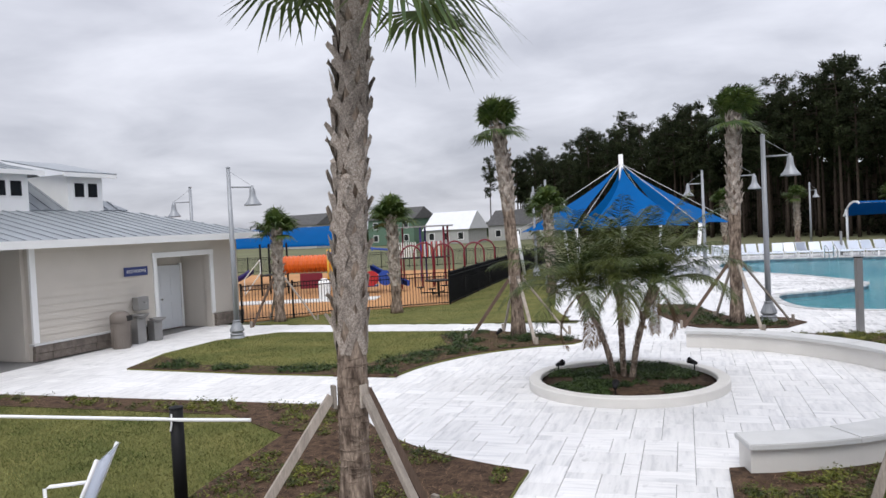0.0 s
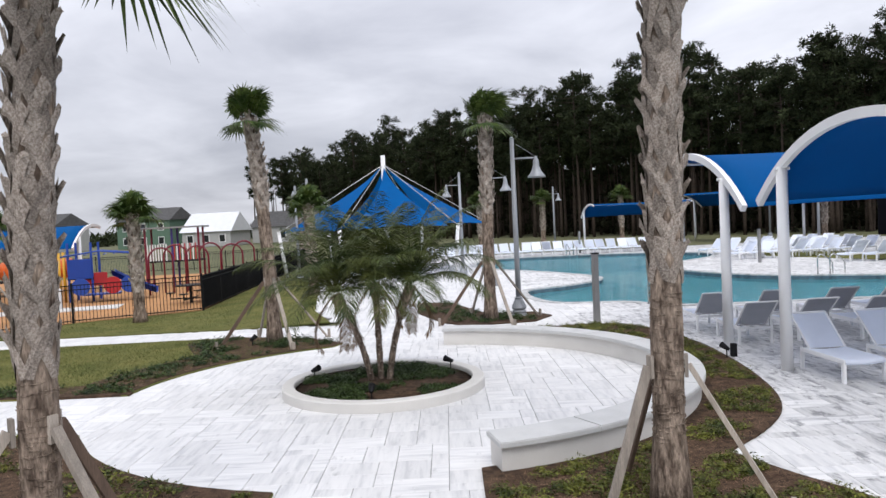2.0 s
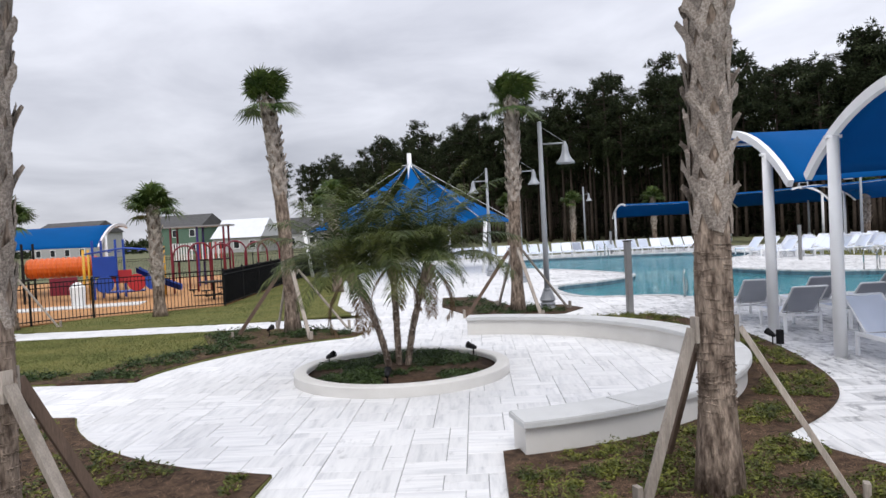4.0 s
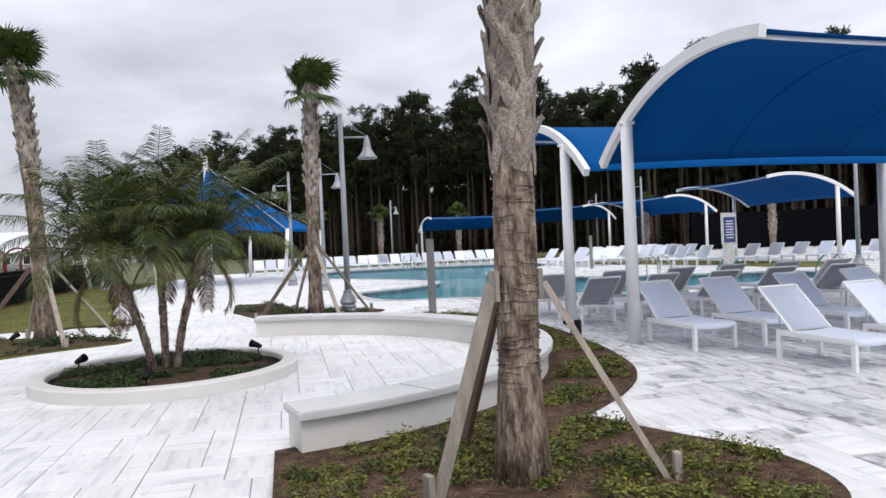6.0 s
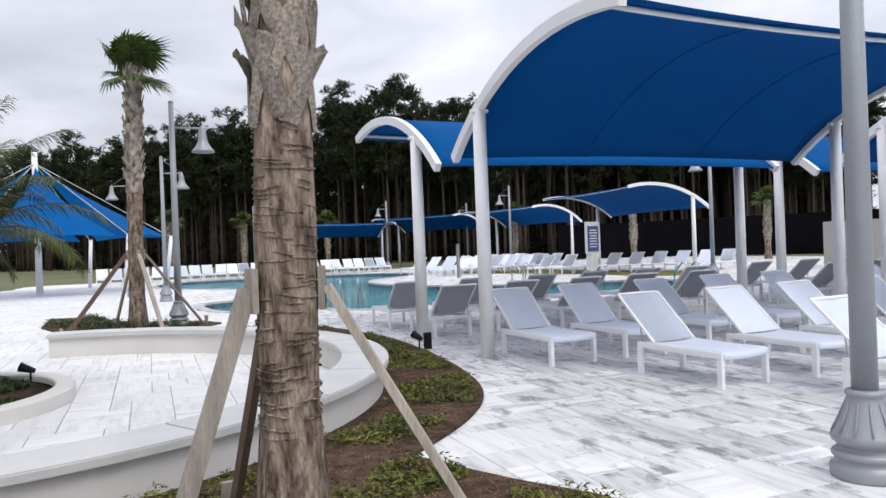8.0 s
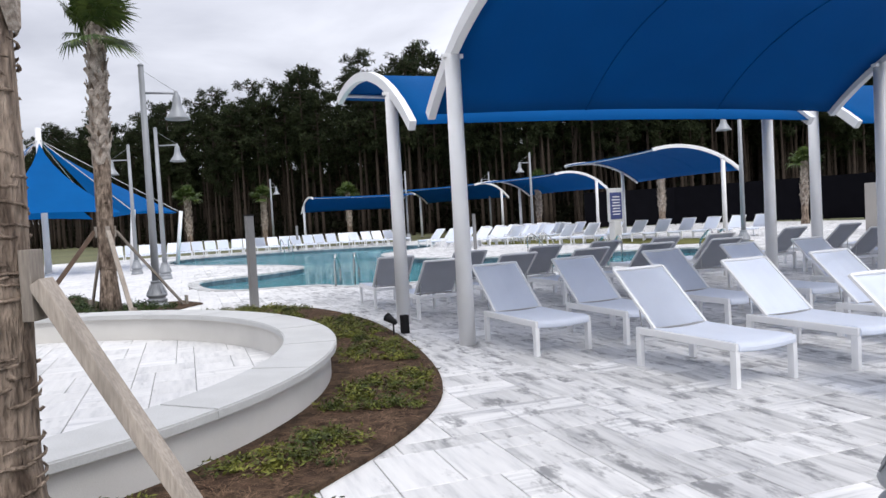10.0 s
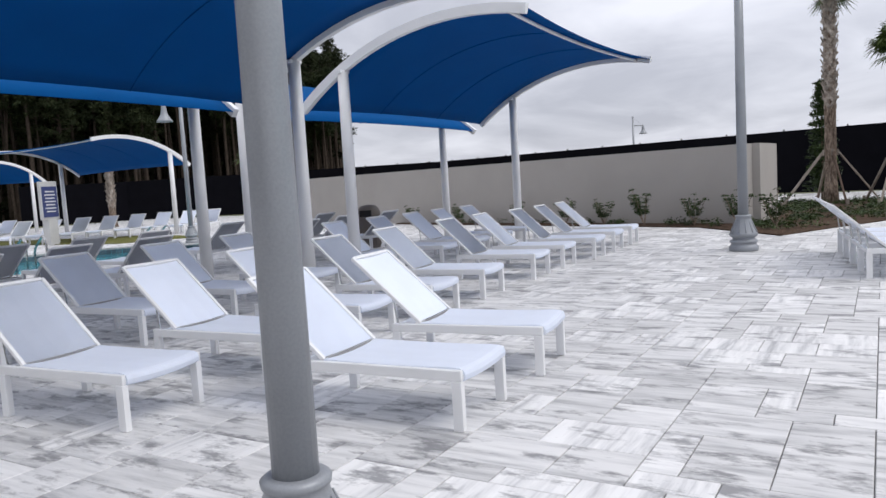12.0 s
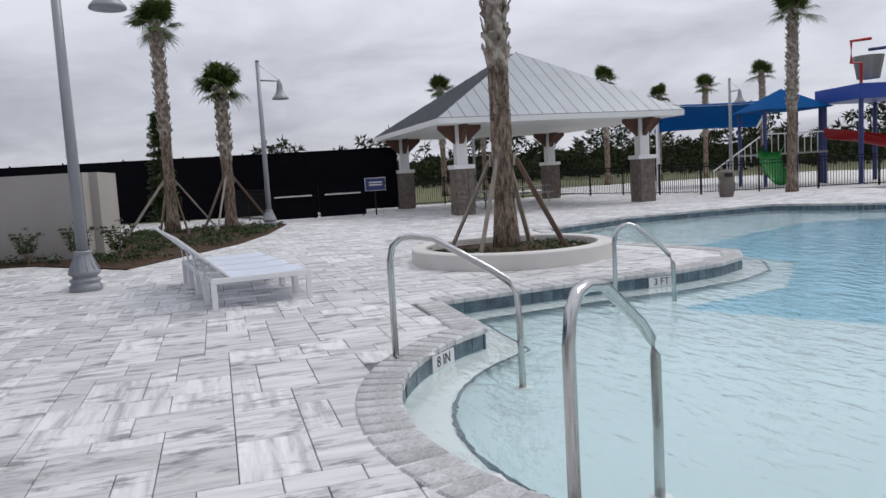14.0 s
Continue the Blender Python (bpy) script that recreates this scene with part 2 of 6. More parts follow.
LUMBER = material("weathered_lumber", (0.33, 0.285, 0.24), 0.85, 0, 0.25, 5, 40, 0.3, stretch=(3, 3, 0.4), obj=0.3)
LUMBER_DARK = material("dark_lumber", (0.13, 0.085, 0.06), 0.85, 0, 0.25, 5, 40, 0.3, stretch=(3, 3, 0.4))
LEAF = material("groundcover_leaf", (0.16, 0.165, 0.03), 0.55, 0, 0.3, 4, 40, 0.0, second=(0.04, 0.055, 0.014), island=0.6, spec=0.22)
LEAF_DARK = material("shrub_leaf", (0.055, 0.085, 0.024), 0.5, 0, 0.3, 4, 40, 0.0, second=(0.018, 0.034, 0.010), island=0.5, spec=0.18)
PINE_LEAF = material("pine_needles", (0.040, 0.050, 0.022), 0.8, 0, 0.3, 0.6, 6, 0.0, second=(0.014, 0.021, 0.009), island=0.5, spec=0.12)
PINE_BARK = material("pine_bark", (0.065, 0.05, 0.04), 0.95, 0, 0.3, 2, 10, 0.3, spec=0.1)
# undergrowth leaves, and the shade colour of the sheets behind the pines
UNDERGROWTH_AND_SHADE = material("forest_undergrowth", (0.030, 0.032, 0.017), 0.9, 0, 0.4, 0.3, 4, 0.0, second=(0.012, 0.013, 0.008), island=0.5, spec=0.08)
BIN_BROWN = material("taupe_bin_plastic", (0.17, 0.145, 0.125), 0.6, 0, 0.1, 4, 120, 0.15)
RED = material("red_plastic", (0.42, 0.018, 0.022), 0.4, 0, 0.08, 3, 60, 0.02)
ORANGE = material("orange_plastic", (0.62, 0.115, 0.012), 0.4, 0, 0.08, 3, 60, 0.02)
YELLOW = material("yellow_paint", (0.62, 0.33, 0.02), 0.4, 0, 0.08, 3, 60, 0.02)
BLUE_PLASTIC = material("blue_plastic", (0.015, 0.06, 0.33), 0.4, 0, 0.08, 3, 60, 0.02)
PURPLE = material("purple_plastic", (0.05, 0.03, 0.19), 0.4, 0, 0.08, 3, 60, 0.02)
GREEN_PLASTIC = material("green_plastic", (0.03, 0.30, 0.06), 0.4, 0, 0.08, 3, 60, 0.02)
MAROON = material("maroon_paint", (0.17, 0.012, 0.028), 0.4, 0, 0.08, 3, 60, 0.02)
PLAY_SURFACE = material("orange_play_surface", (0.46, 0.24, 0.105), 0.9, 0, 0.15, 0.6, 90, 0.3, spec=0.2)
SIGN_BLUE = material("navy_sign_face", (0.03, 0.045, 0.16), 0.4, 0, 0.05, 3, 80, 0.02)
DOOR_WHITE = material("painted_door", (0.66, 0.68, 0.70), 0.45, 0, 0.04, 2, 60, 0.03)
GREY_BOX = material("grey_steel_fixture", (0.30, 0.295, 0.29), 0.4, 0.5, 0.1, 3, 80, 0.05)
DARK = material("dark_interior", (0.03, 0.028, 0.027), 0.8, 0, 0.2, 3, 50, 0.1, spec=0.2)
HOUSE_GREEN = material("green_siding", (0.10, 0.17, 0.12), 0.8, 0, 0.1, 2, 60, 0.05)
HOUSE_GREY = material("grey_siding", (0.40, 0.40, 0.39), 0.8, 0, 0.1, 2, 60, 0.05)
SHINGLE = material("asphalt_shingle", (0.085, 0.083, 0.082), 0.9, 0, 0.3, 2, 40, 0.3)
TIMBER = material("brown_bracket_timber", (0.11, 0.05, 0.033), 0.7, 0, 0.25, 4, 40, 0.2)
GLASS = material("dark_window_glass", (0.02, 0.022, 0.025), 0.06, 0, 0.1, 2, 20, 0.0)
INK = material("printed_white", (0.75, 0.75, 0.75), 0.5, 0, 0.03, 3, 60, 0.0)
INK_BLACK = material("printed_black", (0.02, 0.02, 0.02), 0.5, 0, 0.03, 3, 60, 0.0)

WATER = bpy.data.materials.new("pool_water")
WATER.use_nodes = True
nt = WATER.node_tree
b = nt.nodes["Principled BSDF"]
b.inputs["Base Color"].default_value = (0.90, 0.985, 1, 1)
b.inputs["Roughness"].default_value, b.inputs["IOR"].default_value, b.inputs["Transmission Weight"].default_value = 0.02, 1.33, 1.0
wn = nt.nodes.new("ShaderNodeTexNoise")
wn.inputs["Scale"].default_value, wn.inputs["Detail"].default_value = 3.2, 3
wg = nt.nodes.new("ShaderNodeNewGeometry")
wm = nt.nodes.new("ShaderNodeMapping")
wm.inputs["Rotation"].default_value, wm.inputs["Scale"].default_value = (0, 0, 0.5), (1, 2.2, 1)
nt.links.new(wg.outputs["Position"], wm.inputs[0])
nt.links.new(wm.outputs[0], wn.inputs["Vector"])
wb = nt.nodes.new("ShaderNodeBump")
wb.inputs["Strength"].default_value, wb.inputs["Distance"].default_value = 0.6, 0.05
nt.links.new(wn.outputs["Fac"], wb.inputs["Height"])
nt.links.new(wb.outputs[0], b.inputs["Normal"])


# ---- mesh helpers ----
def part(name, bm, mat, parent=None, label="", smooth=False):
    me = bpy.data.meshes.new(name)
    bm.to_mesh(me)
    bm.free()
    me.materials.append(mat)
    if smooth:
        me.polygons.foreach_set("use_smooth", [True] * len(me.polygons))
    ob = new(name, me)
    if parent:
        ob.parent = parent
    if label:
        ob["label"] = label
    return ob


def thing(name, label, category, at=(0, 0, 0), turn=0, group=""):
    ob = new(name)
    ob.empty_display_size = 0.1
    ob.matrix_basis = pose(*at, 0, 0, turn)
    return tagged(ob, label, category, group)


def structure(name, bm, mat, label="", smooth=False, kind="structure"):
    return tagged(part(name, bm, mat, None, "", smooth), label, "", "", kind)


def box(bm, c, s, turn=0, bevel=0.0, m=None):
    mm = (m or Matrix()) @ pose(*c, 0, 0, turn) @ Matrix.Diagonal((*s, 1))
    r = bmesh.ops.create_cube(bm, size=1, matrix=mm)
    if bevel:
        es = list({e for v in r["verts"] for e in v.link_edges})
        bmesh.ops.bevel(bm, geom=es, offset=bevel, segments=2, profile=0.6, affect="EDGES")
    return bm


def boxed(c, s, turn=0, bevel=0.0):
    return box(bmesh.new(), c, s, turn, bevel)


def tube(bm, pts, rad, n=10, caps=True):
    """A round tube along points; rad is one radius or one for each point."""
    pts = [Vector(p) for p in pts]
    rads = rad if isinstance(rad, (list, tuple)) else [rad] * len(pts)
    rings, up = [], Vector((0, 0, 1))
    for i, p in enumerate(pts):
        d = (pts[min(i + 1, len(pts) - 1)] - pts[max(i - 1, 0)]).normalized()
        a = d.cross(up if abs(d.z) < 0.95 else Vector((0, 1, 0))).normalized()
        c = d.cross(a)
        rings.append([bm.verts.new(p + rads[i] * (a * math.cos(k * math.tau / n) + c * math.sin(k * math.tau / n))) for k in range(n)])
    for r0, r1 in zip(rings, rings[1:]):
        for k in range(n):
            bm.faces.new((r0[k], r0[(k + 1) % n], r1[(k + 1) % n], r1[k]))
    if caps:
        bm.faces.new(rings[0][::-1]), bm.faces.new(rings[-1])
    bmesh.ops.recalc_face_normals(bm, faces=bm.faces)
    return bm


def lathe(bm, profile, n=24, c=(0, 0, 0)):
    rings = [[bm.verts.new((c[0] + r * math.cos(k * math.tau / n), c[1] + r * math.sin(k * math.tau / n), c[2] + z)) for k in range(n)] for r, z in profile]
    for r0, r1 in zip(rings, rings[1:]):
        for k in range(n):
            bm.faces.new((r0[k], r0[(k + 1) % n], r1[(k + 1) % n], r1[k]))
    if profile[0][0] > 1e-3:
        bm.faces.new(rings[0][::-1])
    if profile[-1][0] > 1e-3:
        bm.faces.new(rings[-1])
    bmesh.ops.recalc_face_normals(bm, faces=bm.faces)
    return bm


def prism(bm, poly, z0, z1):
    lo = [bm.verts.new((x, y, z0)) for x, y in poly]
    hi = [bm.verts.new((x, y, z1)) for x, y in poly]
    n = len(poly)
    for k in range(n):
        bm.faces.new((lo[k], lo[(k + 1) % n], hi[(k + 1) % n], hi[k]))
    bm.faces.new(hi), bm.faces.new(lo[::-1])
    bmesh.ops.recalc_face_normals(bm, faces=bm.faces)
    return bm


def sheet(bm, outer, holes=(), z=0.0):
    """A flat sheet with holes."""
    es = []
    for loop in (outer, *holes):
        vs = [bm.verts.new((x, y, z)) for x, y in loop]
        es += [bm.edges.new((vs[k], vs[(k + 1) % len(vs)])) for k in range(len(vs))]
    bmesh.ops.triangle_fill(bm, use_beauty=True, use_dissolve=False, edges=es, normal=(0, 0, 1))
    for f in bm.faces:
        if f.normal.z < 0:
            f.normal_flip()
    return bm


def smooth_loop(pts, steps=6):
    """A closed Catmull-Rom curve through points."""
    out, n = [], len(pts)
    for i in range(n):
        p0, p1, p2, p3 = (Vector(pts[(i + k) % n]) for k in (-1, 0, 1, 2))
        for s in range(steps):
            t = s / steps
            out.append(tuple(0.5 * ((2 * p1) + (p2 - p0) * t + (2 * p0 - 5 * p1 + 4 * p2 - p3) * t * t + (3 * p1 - p0 - 3 * p2 + p3) * t ** 3)))
    return out


def smooth_open(pts, steps=5):
    """An open Catmull-Rom curve through points."""
    q = [pts[0], *pts, pts[-1]]
    out = []
    for i in range(1, len(q) - 2):
        p0, p1, p2, p3 = (Vector(q[i + k]) for k in (-1, 0, 1, 2))
        for s in range(steps):
            t = s / steps
            out.append(tuple(0.5 * ((2 * p1) + (p2 - p0) * t + (2 * p0 - 5 * p1 + 4 * p2 - p3) * t * t + (3 * p1 - p0 - 3 * p2 + p3) * t ** 3)))
    return out + [tuple(pts[-1])]


def arc(c, r, a0, a1, n=24):
    return [(c[0] + r * math.cos(radians(a0 + (a1 - a0) * k / n)), c[1] + r * math.sin(radians(a0 + (a1 - a0) * k / n))) for k in range(n + 1)]


def inside(p, poly):
    x, y, hit = p[0], p[1], False
    for (x0, y0), (x1, y1) in zip(poly, poly[1:] + poly[:1]):
        if (y0 > y) != (y1 > y) and x < (x1 - x0) * (y - y0) / (y1 - y0) + x0:
            hit = not hit
    return hit


def grown(poly, d):
    """The loop moved outwards by d (inwards if negative)."""
    area = sum(x0 * y1 - x1 * y0 for (x0, y0), (x1, y1) in zip(poly, poly[1:] + poly[:1]))
    s, out, n = (1 if area > 0 else -1), [], len(poly)
    for k in range(n):
        a, b2, c = Vector(poly[k - 1]), Vector(poly[k]), Vector(poly[(k + 1) % n])
        u, v = (b2 - a).normalized(), (c - b2).normalized()
        nn = (Vector((u.y, -u.x)) + Vector((v.y, -v.x)))
        nn = nn.normalized() / max(0.5, math.sqrt(max(0.05, (1 + u.dot(v)) / 2)))
        out.append(tuple(b2 + nn * d * s))
    return out


# ---- ground, pools, paving, lawns ----
POOL_A = smooth_loop([(6.5, 33.0), (6.9, 29.1), (9.3, 28.2), (10.5, 26.8), (15.6, 26.5), (21, 26.4), (24, 28.2), (23.2, 31.4), (19.6, 33.2), (16.4, 35.2), (14.6, 39.5), (15.4, 44), (19, 48), (20, 52), (16.5, 55.2), (11, 56.2), (6.6, 55.5), (5.2, 51), (5.9, 46.5), (8.6, 42.2), (10.3, 38.2), (9.9, 36.2), (8.4, 34.6)], 5)
POOL_B = [*arc((12.85, 5.5), 2.83, 150, 30.6, 20), (16.2, 6.9), (17.05, 6.87), (17.2, 6.0), (17.32, 5.05), (17.42, 4.1), (17.45, 3.3), (17.7, 2.3), (18.1, 1.6), (18.8, 1.1), (19.7, 1.25), (21.0, 1.7), (23.5, 1.9), (25.8, 1.4), (27.4, -2.0), (27.8, -7.4), (25.5, -8.6), (23.5, -10.8), (19, -14.5), (12, -15), (7, -11), (6.2, -4), (8.4, 2.5), (10.0, 5.6)]
DECK = [(-30, -24), (46.5, -24), (46.5, 62), (-2, 62), (-4, 44), (-1.6, 30), (0.3, 25.9), (-8.5, 25.9), (-30, 25.9)]
ground = structure("ground", sheet(bmesh.new(), [(-700, -700), (700, -700), (700, 700), (-700, 700)], [grown(POOL_A, 0.05), grown(POOL_B, 0.05)], -0.06), FIELD, "mown field and far ground around the pool deck")
structure("pavement_bed", sheet(bmesh.new(), DECK, [grown(POOL_A, 0.03), grown(POOL_B, 0.03)], -0.014), PAVER_JOINT, "sand bed and joints under the pale deck pavers")


def pool(loop, depth, floor_mat, name, ledge, deep=None):
    bm = bmesh.new()
    n = len(loop)
    hi = [bm.verts.new((x, y, -0.02)) for x, y in loop]
    lo = [bm.verts.new((x, y, -depth)) for x, y in loop]
    for k in range(n):
        bm.faces.new((hi[k], lo[k], lo[(k + 1) % n], hi[(k + 1) % n]))
    shell = structure(name + "_shell", bm, floor_mat, "plastered pool wall")
    structure(name + "_floor", sheet(bmesh.new(), loop, [deep] if deep else (), -depth), floor_mat, "pale plastered pool floor")
    if deep:
        bm = bmesh.new()
        hi = [bm.verts.new((x, y, -depth)) for x, y in deep]
        lo = [bm.verts.new((*p, -depth - 0.55)) for p in grown(deep, -1.2)]
        for k in range(len(deep)):
            bm.faces.new((hi[k], hi[(k + 1) % len(deep)], lo[(k + 1) % len(deep)], lo[k]))
        bm.faces.new(lo)
        bmesh.ops.recalc_face_normals(bm, faces=bm.faces)
        structure(name + "_deep_floor", bm, PLASTER_MID, "deeper blue plastered pool floor")
    w = structure(name + "_water", sheet(bmesh.new(), loop, (), -0.19), WATER, "clear rippled pool water", kind="structure")
    w.visible_shadow = False
    if ledge:
        inner = grown(loop, -ledge)
        bm = bmesh.new()
        sheet(bm, loop, [inner], -0.30)
        structure(name + "_ledge", bm, POOL_STEP, "white submerged entry ledge round the pool")
        bm = bmesh.new()
        band(bm, inner, -0.0, 0.035, -0.298, -0.292)
        structure(name + "_step_line", bm, TILE_BLUE, "dark tile line on the step edge")
    return shell


def band(bm, loop, d0, d1, z0, z1, close=True):
    """A flat raised band along a loop, from offset d0 to d1 outside it."""
    a, c = grown(loop, d0), grown(loop, d1)
    n = len(loop)
    A0, A1 = [bm.verts.new((*p, z0)) for p in a], [bm.verts.new((*p, z1)) for p in a]
    C0, C1 = [bm.verts.new((*p, z0)) for p in c], [bm.verts.new((*p, z1)) for p in c]
    for k in range(n if close else n - 1):
        j = (k + 1) % n
        bm.faces.new((A1[k], A1[j], C1[j], C1[k]))
        bm.faces.new((A0[k], A0[j], A1[j], A1[k]))
        bm.faces.new((C0[k], C1[k], C1[j], C0[j]))
    bmesh.ops.recalc_face_normals(bm, faces=bm.faces)
    return bm


pool(POOL_A, 1.25, PLASTER_DEEP, "pool_large", 0)
pool(POOL_B, 0.62, PLASTER, "pool_shallow", 0.42, [(16.3, 4.0), (14.9, 3.1), (12.6, 1.6), (10.3, -2.5), (11.5, -11), (18.5, -12.8), (22.5, -9.5), (24, -5), (21.5, 0.2), (18.4, 0.3), (16.7, 2.0)])

# lawns and planting beds
C0 = (2.45, 17.25)
LAWN_MID = [(-9.7, 17.95), (-5.8, 17.65), *arc(C0, 5.0, 176, 112, 12), (0.75, 22.3), (-0.2, 23.3), (-2.4, 24.1), (-9.0, 23.9), (-10.2, 22.3), (-10.3, 20.0)]
LAWN_FAR = [(-11.2, 25.9), (-8.0, 25.75), (-3, 25.8), (-0.2, 26.4), (-1.2, 29.5), (-3.2, 42), (-3.4, 52), (-6.8, 52), (-6.3, 42), (-5.65, 31.3), (-9.4, 29.2)]
LAWN_NEAR = [(-15, 15.1), (-3.4, 15.1), *arc(C0, 5.1, 206, 258, 10), (1.38, 11.8), (1.38, 8.0), (-15, 8.0)]
BED_RIGHT = [(3.72, 9.6), (3.72, 12.75), (4.0, 12.85), *arc((2.8, 17.2), 4.7, -72, 72, 24), *smooth_open([(4.6, 22.8), (6.9, 23.55), (8.2, 22.8), (8.75, 20.6), (8.8, 18.6), (8.62, 16.6), (8.25, 15.0), (7.6, 13.9), (6.68, 12.95)]), *smooth_open([(6.74, 12.85), (7.1, 12.1), (7.5, 11.4), (7.55, 10.7), (7.2, 10.1), (6.2, 9.6)])]


def bed(name, loop, mat, z, label, kind="structure"):
    return structure(name, prism(bmesh.new(), loop, -0.012, z), mat, label)


bed("lawn_middle", LAWN_MID, GRASS, 0.03, "short green and straw-tinted lawn")
bed("lawn_far", LAWN_FAR, GRASS, 0.03, "short green and straw-tinted lawn beside the fence")
bed("lawn_near", LAWN_NEAR, GRASS, 0.03, "short green and straw-tinted lawn")
bed("planting_bed_right", BED_RIGHT, MULCH, 0.035, "brown pine-straw mulch bed round the curved bench")
MULCH_MID = [*arc(C0, 5.04, 176, 112, 12), (0.75, 22.3), (-0.2, 23.3), (-2.4, 24.1), (-3.4, 23.2), (-2.6, 21.4), *arc(C0, 6.4, 146, 177, 8)]
bed("planting_bed_middle", MULCH_MID, MULCH, 0.045, "brown mulch border between lawn and paving")
MULCH_EDGE = [(-9.7, 17.96), (-5.8, 17.66), (-2.5, 17.6), (-2.6, 18.6), (-5.8, 18.5), (-8.0, 18.5), (-10.0, 19.6)]
bed("planting_bed_edge", MULCH_EDGE, MULCH, 0.04, "brown mulch border along the lawn edge")
MULCH_NEAR = [(-15, 15.08), (-3.4, 15.08), *arc(C0, 5.12, 206, 258, 10), (1.36, 11.8), (1.36, 8.0), (-1.9, 8.0), (-2.4, 11), (-2.6, 13.2), (-4.2, 14.2), (-15, 14.2)]
bed("planting_bed_near", MULCH_NEAR, MULCH, 0.045, "brown mulch border with low plants by the lawn")

# curved seat wall
BC = (2.8, 17.2)


def ring_wall(r0, r1, a0, a1, z0, z1, n=48, bevel=0.0):
    bm = bmesh.new()
    prism(bm, arc(BC, r1, a0, a1, n) + arc(BC, r0, a1, a0, n), z0, z1)
    return bm


bench = thing("seat_wall", "curved cream stucco seat wall with grey cast-stone cap on the paving", "bench")
part("wall", ring_wall(4.34, 4.76, -76, 84, 0, 0.325), STUCCO, bench)
for k in range(10):
    a0, a1 = -76.4 + 16.08 * k, -76.4 + 16.08 * (k + 1) - 0.07
    bm = ring_wall(4.28, 4.83, a0, a1, 0.325, 0.39, 8)
    bmesh.ops.bevel(bm, geom=[e for e in bm.edges if all(abs(v.co.z - 0.39) < 1e-4 for v in e.verts) and abs(e.verts[0].co.xy.length - e.verts[1].co.xy.length) >= 0 and e.calc_face_angle(0) > 1], offset=0.012, segments=2, affect="EDGES")
    part("cap_stone", bm, CAP, bench)


def ring_planter(at, r_out, r_in, h, label):
    th = thing("ring_planter", label, "planter", (*at, 0))
    part("curb", lathe(bmesh.new(), [(r_in, 0.0), (r_in, h - 0.02), (r_in + 0.015, h), (r_out - 0.02, h), (r_out, h - 0.02), (r_out, 0.0)], 72), STUCCO, th)
    part("soil", lathe(bmesh.new(), [(0.001, h * 0.55 + 0.05), (r_in * 0.5, h * 0.55 + 0.03), (r_in, h * 0.5)], 40), MULCH, th, "brown mulch", True)
    return th


ring_planter((2.2, 17.35), 1.80, 1.58, 0.17, "round cream stucco planter curb filled with mulch and groundcover")
ring_planter((20.7, 4.4), 1.78, 1.52, 0.26, "round cream stucco planter curb round the staked palm")

# raised porch and its steps under the start of the walk
bm = bmesh.new()
box(bm, (2.8, 1.3, 0.7), (7, 5.4, 1.4))
structure("porch_floor", bm, CONCRETE, "raised concrete porch slab")
for k in range(7):
    structure(f"porch_step_{k + 1}", boxed((3.4, 4.0 + 0.36 * k + 0.18, (1.4 - 0.175 * (k + 1)) / 2), (4, 0.36, 1.4 - 0.175 * (k + 1)), 0, 0.01), CONCRETE, "plain concrete porch step")


# ---- lamp posts ----
def make_lamp():
    th = thing("street_lamp", "grey steel lamp post with a bell shade and fluted base", "lamp post", group="lamp posts")
    prof = [(0.235, 0), (0.24, 0.02), (0.24, 0.1), (0.215, 0.12), (0.205, 0.16), (0.225, 0.18), (0.232, 0.205), (0.215, 0.23), (0.19, 0.245), (0.175, 0.27), (0.20, 0.29), (0.225, 0.315), (0.235, 0.35), (0.22, 0.38), (0.185, 0.47), (0.15, 0.58), (0.125, 0.66), (0.118, 0.7), (0.13, 0.71), (0.133, 0.735), (0.118, 0.75), (0.1, 0.755)]
    part("base", lathe(bmesh.new(), [(r * 0.94, z * 0.77) for r, z in prof], 32), GREY_POLE, th, "", True)
    for k in range(12):
        a = k * math.tau / 12
        part("flute", tube(bmesh.new(), [(r * math.cos(a), r * math.sin(a), z * 0.77) for r, z in ((0.212, 0.39), (0.179, 0.47), (0.144, 0.58), (0.124, 0.65))], [0.006, 0.008, 0.007, 0.004], 6), GREY_POLE, th, "", True)
    part("pole", tube(bmesh.new(), [(0, 0, 0.56), (0, 0, 2.4), (0, 0, 5.2)], [0.082, 0.075, 0.058], 20), GREY_POLE, th, "", True)
    part("finial", lathe(bmesh.new(), [(0.066, 5.2), (0.066, 5.22), (0.02, 5.25), (0.001, 5.26)], 16), GREY_POLE, th, "", True)
    part("arm", tube(bmesh.new(), [(0.05, 0, 4.62), (0.55, 0, 4.62), (0.68, 0, 4.61)], 0.026, 10), GREY_POLE, th, "", True)
    part("stay_rod", tube(bmesh.new(), [(0.03, 0, 5.1), (0.66, 0, 4.66)], 0.006, 6), GREY_POLE, th, "", True)
    part("shade", lathe(bmesh.new(), [(0.03, 4.67), (0.045, 4.6), (0.075, 4.56), (0.085, 4.5), (0.095, 4.38), (0.125, 4.27), (0.19, 4.16), (0.255, 4.09), (0.262, 4.05), (0.25, 4.05), (0.18, 4.13), (0.12, 4.2), (0.001, 4.22)], 28, (0.68, 0, 0)), GREY_POLE, th, "", True)
    return th


